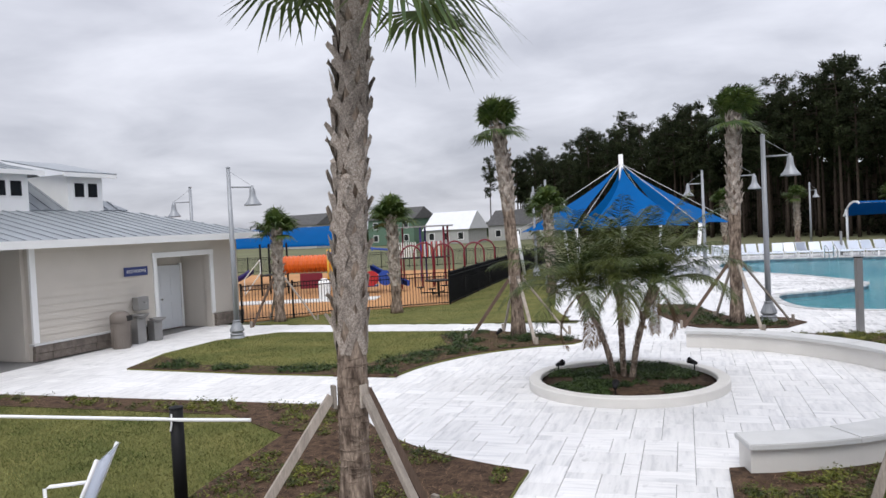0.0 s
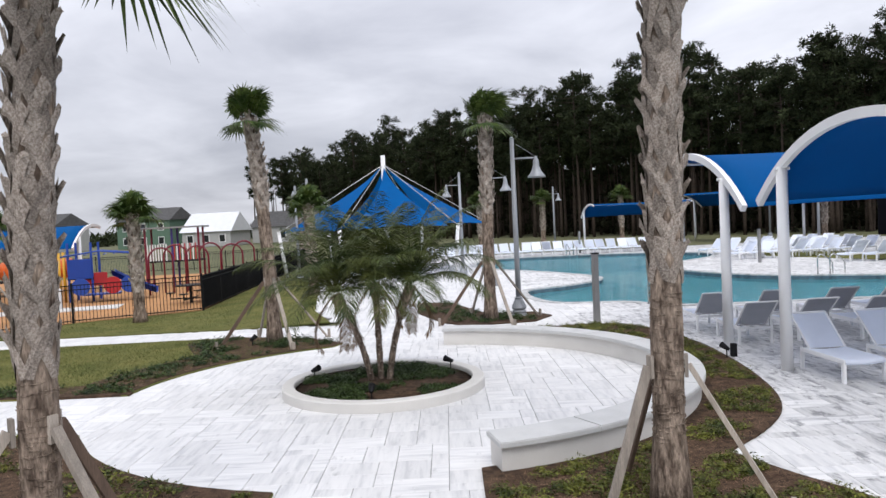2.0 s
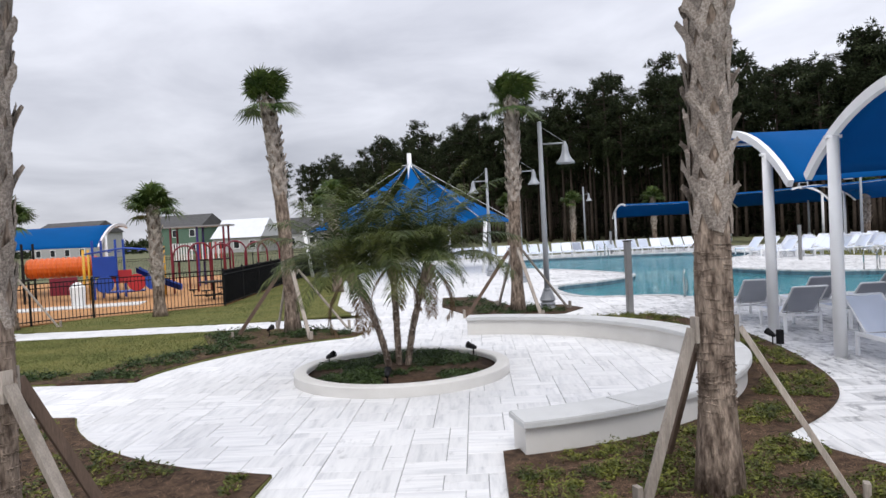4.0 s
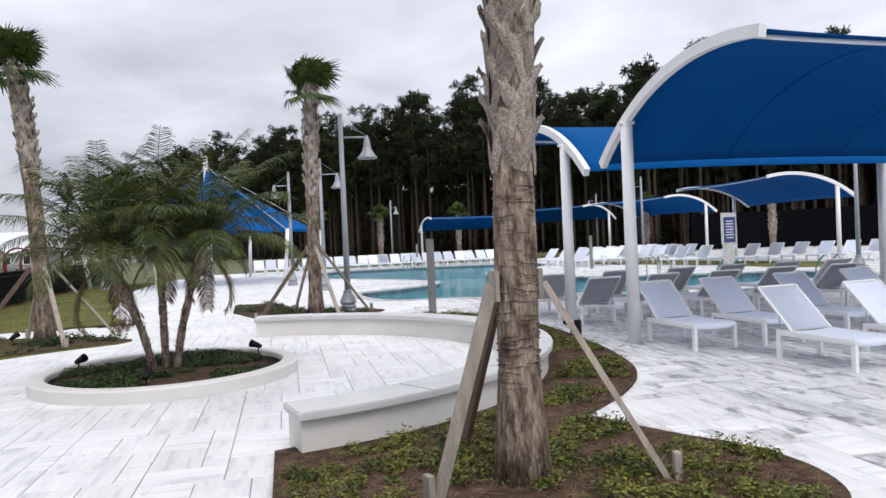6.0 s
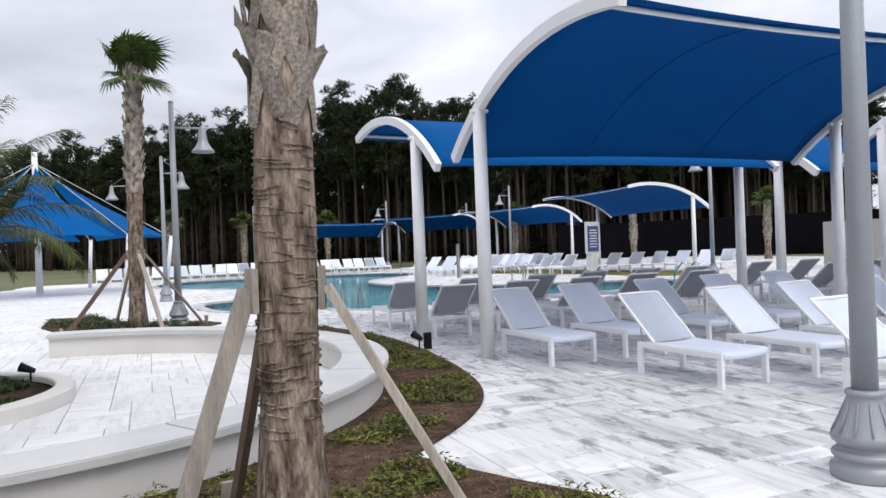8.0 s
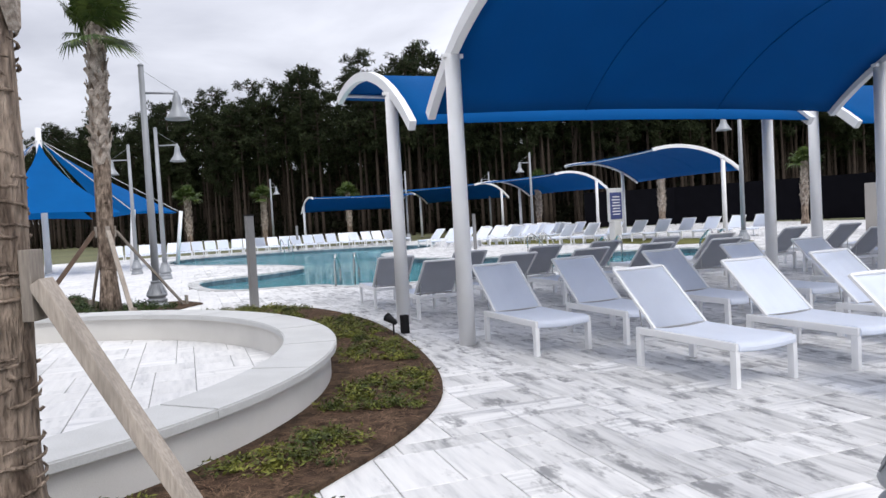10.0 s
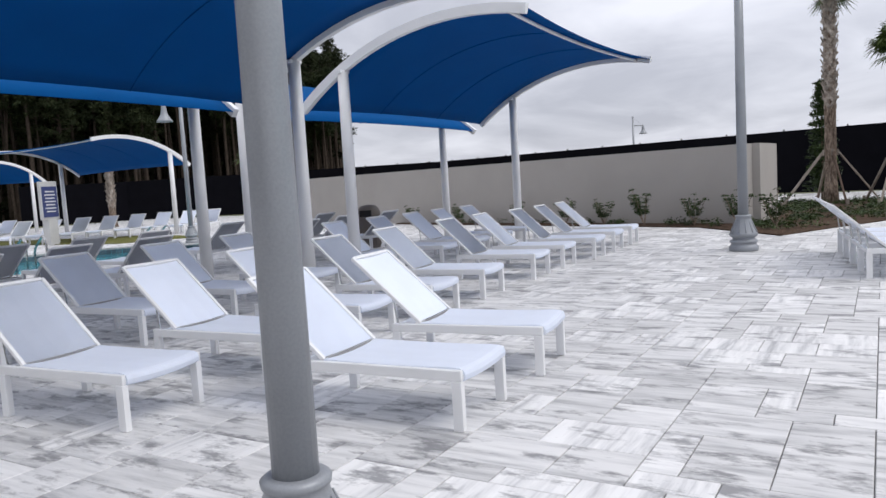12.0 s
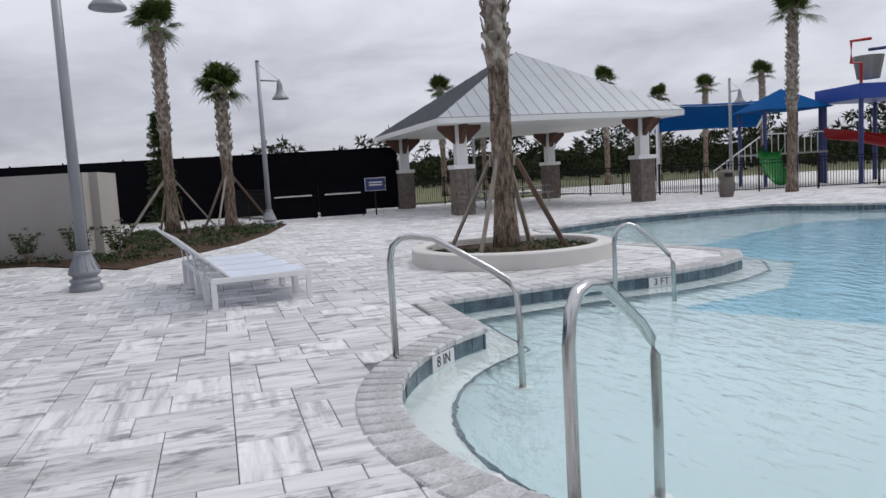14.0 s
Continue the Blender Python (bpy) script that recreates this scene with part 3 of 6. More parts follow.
LAMPS = [(5.47, 25.82, 0), (9.25, 11.08, 20), (21.6, 11.5, -70), (35.4, 7.6, -72), (-9.74, 22.7, 40), (-15.5, 28.5, 200), (5.4, 36.0, -10), (4.2, 41, 170), (26, 49, 180), (22, 62, 180), (30.5, 66, 180), (12.5, 66, -60), (24.5, 29.5, 180), (58, 24, -60), (46, -4, -70), (38, -14, 180), (-3.2, 40, 180), (-5, 46, 0)]
lamp = make_lamp()
lamp.matrix_basis = pose(LAMPS[0][0], LAMPS[0][1], 0, 0, 0, LAMPS[0][2])
for x, y, a in LAMPS[1:]:
    copy_thing(lamp, pose(x, y, 0, 0, 0, a) @ Matrix.Scale(1.12 if (x, y) in ((21.6, 11.5), (35.4, 7.6)) else 1, 4))


# ---- loungers ----
# grey: the back sling takes the greyed colour that stands for its shade
def make_lounger(grey=False):
    th = thing("sun_lounger", "white aluminium sun lounger with raised pale sling back" if not grey else "white aluminium sun lounger turned away, its pale sling back greyed for shade", "sun lounger", group="sun loungers on the deck")
    W, Ln, H = 0.72, 1.30, 0.36
    for s in (-1, 1):
        bm = box(bmesh.new(), (s * (W / 2 - 0.022), -0.0, H - 0.005), (0.042, Ln, 0.07), 0, 0.008)
        part("side_rail", bm, WHITE_METAL, th)
        for e in (-1, 1):
            part("leg", boxed((s * (W / 2 - 0.022), e * (Ln / 2 - 0.035), (H - 0.04) / 2), (0.05, 0.07, H - 0.04), 0, 0.006), WHITE_METAL, th)
    part("head_rail", boxed((0, Ln / 2 - 0.03, H - 0.01), (W - 0.08, 0.04, 0.05), 0, 0.006), WHITE_METAL, th)
    # seat sling sags a little and rolls over the foot bar
    bm = bmesh.new()
    rows = []
    ys = [0.40, 0.2, 0.0, -0.2, -0.4, -0.55, -0.62, -0.655, -0.668, -0.665, -0.64]
    zs = [0.40, 0.397, 0.394, 0.394, 0.397, 0.402, 0.40, 0.388, 0.36, 0.33, 0.315]
    for y, z in zip(ys, zs):
        rows.append([bm.verts.new((x, y, z - 0.018 * (1 - (x / 0.33) ** 2))) for x in (-0.33, -0.165, 0, 0.165, 0.33)])
    for r0, r1 in zip(rows, rows[1:]):
        for k in range(4):
            bm.faces.new((r0[k], r0[k + 1], r1[k + 1], r1[k]))
    bmesh.ops.recalc_face_normals(bm, faces=bm.faces)
    bmesh.ops.solidify(bm, geom=bm.faces[:], thickness=0.012)
    bmesh.ops.recalc_face_normals(bm, faces=bm.faces)
    part("seat_sling", bm, SLING, th)
    ang = radians(42)
    m = Matrix.Translation((0, 0.40, 0.395)) @ Matrix.Rotation(ang, 4, "X")
    bm = bmesh.new()
    rows = []
    for y in (0.02, 0.2, 0.4, 0.6, 0.8):
        rows.append([bm.verts.new(m @ Vector((x, y, -0.014 * (1 - (x / 0.31) ** 2)))) for x in (-0.31, -0.155, 0, 0.155, 0.31)])
    for r0, r1 in zip(rows, rows[1:]):
        for k in range(4):
            bm.faces.new((r0[k], r1[k], r1[k + 1], r0[k + 1]))
    bmesh.ops.solidify(bm, geom=bm.faces[:], thickness=0.012)
    bmesh.ops.recalc_face_normals(bm, faces=bm.faces)
    part("back_sling", bm, SLING_SHADED if grey else SLING, th)
    for s in (-1, 1):
        part("back_rail", box(bmesh.new(), (s * 0.322, 0.41, -0.002), (0.03, 0.82, 0.03), 0, 0.006, m), WHITE_METAL, th)
        p = m @ Vector((s * 0.30, 0.32, -0.02))
        part("strut", tube(bmesh.new(), [p, (s * 0.30, 0.62, 0.375)], 0.009, 6), STEEL, th)
    part("back_top_bar", box(bmesh.new(), (0, 0.815, -0.002), (0.62, 0.03, 0.03), 0, 0.006, m), WHITE_METAL, th)
    part("hinge_bar", tube(bmesh.new(), [(-0.32, 0.40, 0.385), (0.32, 0.40, 0.385)], 0.012, 8), GREY_BOX, th)
    return th


FRONT = [(11.25, 11.56, 4), (12.61, 11.6, 8), (10.43, 13.7, 5), (11.76, 13.68, 4), (13.1, 13.75, 5), (14.45, 13.74, 4), (15.83, 13.79, 5), (17.6, 13.85, 4), (18.93, 13.9, 5), (20.2, 13.8, 4), (21.5, 13.85, 4), (22.8, 13.9, 5), (9.69, 15.97, 3.5), (10.86, 15.99, 3), (12.4, 16.1, 4), (13.8, 16.2, 2), (15.2, 16.2, 3), (17.7, 16.3, 4), (19.0, 16.3, 3), (20.3, 16.3, 4), (21.6, 16.4, 4), (22.9, 16.4, 3)]
BACK = [(9.5, 19.75), (10.8, 19.9), (12.1, 19.8), (13.5, 19.9), (14.9, 19.8), (18.6, 19.8), (20.0, 19.9), (21.5, 19.8), (9.3, 21.7), (10.7, 21.7), (12.2, 21.6), (13.6, 21.8), (15.0, 21.7), (16.4, 21.7), (18.4, 21.8), (20, 21.8), (21.6, 21.8)]
lounger = make_lounger()
FRONT_POSES = [pose(x, y, 0, 0, 0, a) @ Matrix.Translation((0.36, 0.65, 0)) for x, y, a in FRONT]
lounger.matrix_basis = FRONT_POSES[0]
for m in FRONT_POSES[1:]:
    copy_thing(lounger, m)
# loungers facing away: the shade on their backs is in the sling colour
lounger_shaded = make_lounger(True)
lounger_shaded.matrix_basis = pose(BACK[0][0] + 0.36, BACK[0][1] + 0.62, 0, 0, 0, 180)
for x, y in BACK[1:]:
    copy_thing(lounger_shaded, pose(x + 0.36, y + 0.62, 0, 0, 0, 180 + random.uniform(-3, 3)))
for k in range(4):
    copy_thing(lounger, pose(18.65 + 0.8 * k, 8.93 + 0.12 * k, 0, 0, 0, 9))
# rows along the far edge of the pool and on the far deck
for k in range(24):
    copy_thing(lounger, pose(2.2 + 0.78 * k, 57.8 - 0.006 * (k - 12) ** 2 + random.uniform(-0.15, 0.15), 0, 0, 0, random.uniform(-5, 5)))
for k in range(9):
    copy_thing(lounger, pose(23.0 + 0.95 * k, 40.0 - 0.55 * k, 0, 0, 0, -62 + random.uniform(-3, 3)))
for r in range(3):
    for k in range(8):
        copy_thing(lounger, pose(19.5 + 0.95 * k, 44.5 + 2.4 * r, 0, 0, 0, -62 + random.uniform(-3, 3)))


# ---- shade canopies ----
def make_canopy(x0, x1, yp, low, peak, ztop, label):
    """Curved cantilever beams on two posts; cloth spans between them from the low edge to the high edge."""
    th = thing("shade_canopy", label, "shade canopy", ((x0 + x1) / 2, yp, 0), group="shade canopies")
    half, sg = (x1 - x0) / 2, (1 if peak < yp else -1)
    reach = abs(yp - peak)
    back = abs(low - yp)

    def beam(u):
        """u 0 at the low end, 1 at the peak: local y and z."""
        a = radians(40 - 53 * u)
        r = (reach + back) / (math.sin(radians(40)) + math.sin(radians(13)))
        yy = r * (math.sin(radians(40)) - math.sin(a))
        zz = r * (math.cos(a) - math.cos(radians(40)))
        return sg * (back - yy), zz
    zs = 0.63 * (reach + back) / 4.45
    z_low = ztop - zs
    for s in (-1, 1):
        bm = bmesh.new()
        pts = [beam(u / 16) for u in range(17)]
        hi, lo = [], []
        prev = None
        for i, (y, z) in enumerate(pts):
            j0, j1 = pts[max(0, i - 1)], pts[min(16, i + 1)]
            d = Vector((0, j1[0] - j0[0], j1[1] - j0[1])).normalized()
            nrm = Vector((0, -d.z, d.y))
            w, h = 0.05, 0.075
            c = Vector((s * half, y, z_low + z))
            ring = [bm.verts.new(c + Vector((a * w, 0, 0)) + nrm * q * h) for a, q in ((-1, -1), (1, -1), (1, 1), (-1, 1))]
            if prev:
                for k in range(4):
                    bm.faces.new((prev[k], prev[(k + 1) % 4], ring[(k + 1) % 4], ring[k]))
            else:
                bm.faces.new(ring[::-1])
            prev = ring
        bm.faces.new(prev)
        bmesh.ops.recalc_face_normals(bm, faces=bm.faces)
        part("arch_beam", bm, WHITE_METAL, th)
        part("post", tube(bmesh.new(), [(s * half, 0, 0), (s * half, 0, ztop - 0.03)], [0.105, 0.095], 20), WHITE_METAL, th, "", True)
        part("post_cap", boxed((s * half, 0, ztop - 0.05), (0.26, 0.1, 0.05), 0, 0.01), WHITE_METAL, th)
    # cloth
    bm = bmesh.new()
    nu, nv, grid = 16, 14, []
    for i in range(nu + 1):
        u = i / nu
        y, z = beam(u)
        row = []
        for j in range(nv + 1):
            v = j / nv * 2 - 1
            sag = (1 - v * v)
            pull = (0.10 * (u ** 3) - 0.08 * (1 - u) ** 3) * sag
            row.append(bm.verts.new((v * (half - 0.03), y + sg * pull, z_low + z + 0.02 + (0.05 - 0.12 * u) * sag)))
        grid.append(row)
    for r0, r1 in zip(grid, grid[1:]):
        for k in range(nv):
            bm.faces.new((r0[k], r0[k + 1], r1[k + 1], r1[k]))
    bmesh.ops.recalc_face_normals(bm, faces=bm.faces)
    bmesh.ops.solidify(bm, geom=bm.faces[:], thickness=0.006)
    part("cloth", bm, BLUE_CLOTH, th, "", True)
    hem = []
    for j in range(nv + 1):
        v = j / nv * 2 - 1
        y, z = beam(0.93)
        hem.append((v * half, y + sg * 0.08 * (1 - v * v), z_low + z - 0.03 - 0.062 * (1 - v * v)))
    part("edge_tube", tube(bmesh.new(), hem, 0.032, 8), WHITE_METAL, th, "", True)
    for f in (-0.33, 0.33):
        pts = []
        for i in range(nu + 1):
            y, z = beam(i / nu)
            u = i / nu
            sag = 1 - f * f
            pts.append((f * half, y + sg * (0.10 * u ** 3 - 0.08 * (1 - u) ** 3) * sag, z_low + z + 0.010 + (0.05 - 0.12 * u) * sag))
        part("seam", tube(bmesh.new(), pts, 0.012, 6), BLUE_CLOTH, th, "", True)
    return th


CANOPY_LABEL = "royal blue shade cloth on white curved steel beams and posts"
make_canopy(9.35, 16.35, 17.2, 18.15, 13.7, 3.6, CANOPY_LABEL)
make_canopy(9.2, 16.3, 19.5, 18.5, 23.2, 3.55, CANOPY_LABEL)
make_canopy(17.75, 24.6, 17.35, 18.3, 13.85, 3.6, CANOPY_LABEL)
make_canopy(17.6, 25.0, 19.7, 18.7, 23.4, 3.5, CANOPY_LABEL)
far = make_canopy(-4.5, 4.5, 0, 0.95, -3.5, 3.6, CANOPY_LABEL)
far.matrix_basis = pose(29.3, 40.2, 0, 0, 0, -94)
copy_thing(far, pose(31.9, 57.0, 0, 0, 0, -80))
copy_thing(far, pose(28.5, 68, 0, 0, 0, -60))
copy_thing(far, pose(18.3, 63.5, 0, 0, 0, 4) @ Matrix.Scale(0.85, 4))


# ---- palms ----
BOOTS = {}


def boot_mesh(k):
    """One arm of a split leaf base, wound round a trunk of radius 1: a tapered ridged strap with a torn, flared tip."""
    if k not in BOOTS:
        q = random.Random(300 + k)
        side = 1 if k % 2 else -1
        turn, rise = q.uniform(0.95, 1.25), q.uniform(0.34, 0.43)
        flare, w0, w1 = q.uniform(0.1, 0.6), q.uniform(0.27, 0.34), q.uniform(0.16, 0.22)
        v, f = [], []
        for i, u in enumerate((0.0, 0.3, 0.62, 0.85, 1.0)):
            th = side * (0.05 + turn * u)
            z = rise * u
            w = w0 + (w1 - w0) * u
            r = 1.0 + 0.07 * u + flare * u ** 4
            dz = 0.035 * q.uniform(-1, 1) if u == 1.0 else 0.0
            for o, lift, zz in ((-w, 0.0, 0.022), (-w * 0.2, 0.11, 0.006), (w, 0.015, -0.022), (0.0, -0.06, 0.0)):
                a = th + o
                v.append(((r + lift) * math.cos(a), (r + lift) * math.sin(a), z + zz * side * (0.6 + u) + dz * (1 if o < 0 else -0.6)))
            if i:
                n = 4 * i
                f += [(n - 4 + c, n - 4 + (c + 1) % 4, n + (c + 1) % 4, n + c) for c in range(4)]
        f += [(3, 2, 1, 0), (16, 17, 18, 19)]
        BOOTS[k] = bpy.data.meshes.new("leaf_base")
        BOOTS[k].from_pydata(v, [], f)
        BOOTS[k].materials.append(BOOT)
    return BOOTS[k]


def make_sabal(h, r, boots_from, leaves, seed, lean=0.0, crown=1.0, label="sabal palm with crosshatched trunk and green fan fronds", droop=0.45, near=False, side_wind=0.0, rise=0.35):
    rnd = random.Random(seed)
    th = thing("sabal_palm", label, "palm tree")
    pts = [(lean * (z / h) ** 2, 0.0, z) for z in [h * k / 14 for k in range(15)]]
    rad = [r * (1.42 if k == 0 else 1.18 if k == 1 else 1.0 + 0.04 * math.sin(k * 2.1) - 0.08 * k / 14) for k in range(15)]
    part("trunk", tube(bmesh.new(), pts, rad, 18), TRUNK, th, "", True)
    # stepped leaf scars below, split leaf bases above
    bm = bmesh.new()
    z = 0.55
    while z < boots_from * h:
        k = z / h
        rr = r * (1.03 - 0.08 * k + 0.5 * max(0, 0.09 - k))
        a0 = rnd.uniform(0, math.tau)
        for _ in range(3):
            a0 += rnd.uniform(0.6, 2.2)
            span, tilt = rnd.uniform(0.5, 1.6), rnd.uniform(-0.03, 0.03)
            arcs = [(rr * math.cos(a0 + span * q / 6) + lean * k * k, rr * math.sin(a0 + span * q / 6), z + tilt * q / 6 + rnd.uniform(-0.004, 0.004)) for q in range(7)]
            tube(bm, arcs, [0.002] + [rnd.uniform(0.004, 0.008) for _ in range(5)] + [0.002], 4)
        z += rnd.uniform(0.02, 0.05)
    tagged(part("leaf_scar_cover", bm, TRUNK, th, "", True), kind="stuff")
    z, i = boots_from * h, 0
    joined = bmesh.new()
    while z < h - 0.1:
        for q in range(4):
            a = q * math.tau / 4 + i * 0.785 + rnd.uniform(-0.08, 0.08)
            for s in (0, 1):
                k = z / h
                m = Matrix.Translation((lean * k * k, 0, z + rnd.uniform(-0.03, 0.03))) @ Matrix.Rotation(a, 4, "Z") @ Matrix.Diagonal((r * (1 - 0.04 * k), r * (1 - 0.04 * k), rnd.uniform(0.9, 1.15), 1))
                me = boot_mesh(2 * rnd.randrange(4) + s)
                if near:
                    ob = new("leaf_base", me)
                    ob.parent = th
                    ob.matrix_basis = m
                else:
                    n0 = len(joined.verts)
                    joined.from_mesh(me)
                    joined.verts.ensure_lookup_table()
                    for vert in joined.verts[n0:]:
                        vert.co = m @ vert.co
        z += 0.185
        i += 1
    if near:
        joined.free()
    else:
        tagged(part("leaf_base_cover", joined, BOOT_FAR, th, "grey-brown crossed leaf bases"), kind="stuff")
    bm = bmesh.new()
    for n in range(leaves):
        a = n * 2.399 + rnd.uniform(-0.2, 0.2)
        up = rnd.uniform(rise, 1.45) if n > leaves * 0.22 else rnd.uniform(-0.5, 0.35)
        fan_leaf(bm, Vector((lean, 0, h - 0.05)), a, up, rnd.uniform(0.45, 0.8) * crown, rnd.uniform(0.7, 0.98) * crown, rnd, droop, side_wind)
    part("crown", bm, FROND, th, "green fan fronds")
    return th


def fan_leaf(bm, root, a, up, stalk, size, rnd, droop, wind=0.0):
    d = Vector((math.cos(a) * math.cos(up), math.sin(a) * math.cos(up), math.sin(up)))
    side = Vector((-math.sin(a), math.cos(a), 0))
    nrm = side.cross(d).normalized()
    hub = root + d * stalk
    v = [bm.verts.new(p) for p in (root - side * 0.02, root + side * 0.02, hub + side * 0.012, hub - side * 0.012)]
    bm.faces.new(v)
    nseg = 26
    for k in range(nseg):
        ph = (k / (nseg - 1) - 0.5) * radians(250)
        ln = size * (0.72 + 0.28 * math.cos(ph * 0.6)) * rnd.uniform(0.9, 1.06)
        dd = (d * math.cos(ph) + side * math.sin(ph)).normalized()
        wid = (side * math.cos(ph) - d * math.sin(ph)).normalized() * 0.026
        fold = nrm * (0.10 * abs(math.sin(ph)))
        p1 = hub + dd * ln * 0.55 + fold * ln
        p2 = hub + dd * ln + fold * ln * 0.6 + Vector((wind * ln * rnd.uniform(0.3, 0.8), 0, -droop * ln * rnd.uniform(0.25, 0.9)))
        q = [bm.verts.new(x) for x in (hub - wid * 0.3, hub + wid * 0.3, p1 + wid, p1 - wid, p2)]
        bm.faces.new((q[0], q[1], q[2], q[3]))
        bm.faces.new((q[3], q[2], q[4]))


def palm_stakes(x, y, r, n=3, turn=0, top=1.55, foot=1.25, angles=None):
    for k in range(n):
        a = radians(angles[k] if angles else turn + 360 * k / n)
        out = foot[k] if isinstance(foot, tuple) else foot
        c, s = math.cos(a), math.sin(a)
        th = thing("palm_stake", "weathered lumber brace leaning on the palm trunk", "stake", (x, y, 0), group="lumber palm braces")
        bm = bmesh.new()
        p0, p1 = Vector((out * c, out * s, 0.02)), Vector(((r + 0.035) * c, (r + 0.035) * s, top))
        d = p1 - p0
        m = Matrix.Translation((p0 + p1) / 2) @ d.to_track_quat("Z", "Y").to_matrix().to_4x4()
        box(bm, (0, 0, 0), (0.045, 0.085, d.length) if k % 3 else (0.085, 0.045, d.length), 0, 0.004, m)
        part("brace", bm, LUMBER if k % 3 != 2 else LUMBER_DARK, th)
        part("cleat", boxed(((r + 0.012) * c, (r + 0.012) * s, top - 0.01), (0.035, 0.085, 0.22), math.degrees(a), 0.004), LUMBER, th)
        part("peg", boxed(((out + 0.06) * c, (out + 0.06) * s, 0.1), (0.05, 0.09, 0.24), math.degrees(a), 0.004), LUMBER, th)


PALMS = [(0.18, 9.9, 5.55, 0.148, 0.34, 24, 1.05), (5.5, 11.3, 6.2, 0.155, 0.366, 26, 1.0), (-1.05, 22.9, 5.75, 0.165, 0.6, 30, 0.68), (4.6, 25.15, 5.75, 0.165, 0.53, 30, 0.7)]
for i, (x, y, h, r, bf, nl, cr) in enumerate(PALMS):
    make_sabal(h, r, bf, nl, 40 + i, (0.3, 0.14, -0.35, 0.1)[i], cr, near=i < 2, side_wind=(0.1, 0.1, 0.15, 0.35)[i], droop=(0.7, 0.6, 0.5, 0.5)[i], rise=(0.35, 0.35, 0.7, 0.75)[i]).location = (x, y, 0)
palm_stakes(0.18, 9.9, 0.16, 3, 0, 1.5, (1.1, 1.3, 0.95), (-20, 224, 60))
palm_stakes(5.5, 11.3, 0.17, 3, 0, 1.46, (1.03, 0.72, 1.0), (-18, 198, 102))
palm_stakes(-1.05, 22.9, 0.17, 4, 30, 1.6, 1.4)
palm_stakes(4.6, 25.15, 0.17, 4, 20, 1.7, 1.5)
small = make_sabal(3.3, 0.17, 0.3, 24, 60, 0.05, 0.72, droop=0.6)
small.location = (-10.5, 26.5, 0)
palm_stakes(-10.5, 26.5, 0.2, 3, 15, 1.6, 1.3)
for x, y, s in [(-6.9, 28.7, 1.08), (-2.3, 35.5, 1.15), (-8, 62, 1.2), (13, 77, 1.35), (6.5, 70, 1.3), (21, 78, 1.35), (32, 60, 1.2), (36, 50, 1.2), (42, 44, 1.15)]:
    copy_thing(small, pose(x, y, 0, 0, 0, x * 77 % 360) @ Matrix.Scale(s, 4))
mid_palm = make_sabal(5.0, 0.2, 0.5, 26, 62, 0.05, 0.85, droop=0.65)
mid_palm.location = (36.0, 8.9, 0)
palm_stakes(36.0, 8.9, 0.22, 3, 40, 1.8, 1.5)
tall = make_sabal(7.4, 0.19, 0.45, 24, 61, 0.1, 0.85)
tall.location = (36.7, 10.9, 0)
palm_stakes(36.7, 10.9, 0.22, 4, 20, 1.8, 1.6)
copy_thing(tall, pose(20.9, 4.4, 0.05, 0, 0, 120))
palm_stakes(20.9, 4.4, 0.22, 4, 45, 1.75, 1.2)
copy_thing(tall, pose(33.7, -13.6, 0, 0, 0, 220))


# ---- pine forest behind the pool ----
def make_pine(h, seed):
    rnd = random.Random(seed)
    th = thing("pine_tree", "tall dark pine with a bare trunk and ragged crown", "pine tree", group="pine forest edge")
    bend = rnd.uniform(-0.4, 0.4)
    part("trunk", tube(bmesh.new(), [(bend * (k / 8) ** 2, 0, h * 0.97 * k / 8) for k in range(9)], [0.2 - 0.019 * k for k in range(9)], 8), PINE_BARK, th, "", True)
    bm, lm = bmesh.new(), bmesh.new()
    for n in range(46):
        f = 0.5 + 0.5 * rnd.random() ** 0.8
        z = h * f
        a = rnd.uniform(0, math.tau)
        ln = rnd.uniform(0.35, 1.0) * (0.5 + 2.1 * math.sin(math.pi * min(1, 0.22 + (1 - f) * 1.55)) ** 0.8)
        p0 = Vector((bend * f * f, 0, z - 0.3))
        p1 = p0 + Vector((math.cos(a) * ln, math.sin(a) * ln, rnd.uniform(0.0, 0.8)))
        tube(lm, [p0, p1], [0.045, 0.015], 4)
        for q in range(5):
            c = p0.lerp(p1, rnd.uniform(0.55, 1.1)) + Vector((rnd.gauss(0, 0.22), rnd.gauss(0, 0.22), rnd.gauss(0, 0.18)))
            needle_clump(bm, c, rnd.uniform(0.35, 0.68), rnd, 20)
    part("branchwork", lm, PINE_BARK, th)
    part("crown", bm, PINE_LEAF, th, "dark green needle clumps")
    return th


def needle_clump(bm, c, size, rnd, n):
    for _ in range(n):
        d = Vector((rnd.gauss(0, 1), rnd.gauss(0, 1), rnd.gauss(0, 0.7))).normalized()
        s = d.cross(Vector((rnd.gauss(0, 1), rnd.gauss(0, 1), rnd.gauss(0, 1)))).normalized() * size * 0.13
        p = c + d * size * rnd.uniform(0.1, 0.55)
        e = c + d * size * rnd.uniform(0.7, 1.1)
        bm.faces.new([bm.verts.new(x) for x in (p - s, p + s, e)])


EDGE = [(70, 60), (60, 62), (49, 66), (37, 72), (20, 92), (3, 118), (-18, 150), (-45, 190)]


def along(u):
    u = max(0, min(0.9999, u)) * (len(EDGE) - 1)
    k = int(u)
    return Vector(EDGE[k]).lerp(Vector(EDGE[k + 1]), u - k)


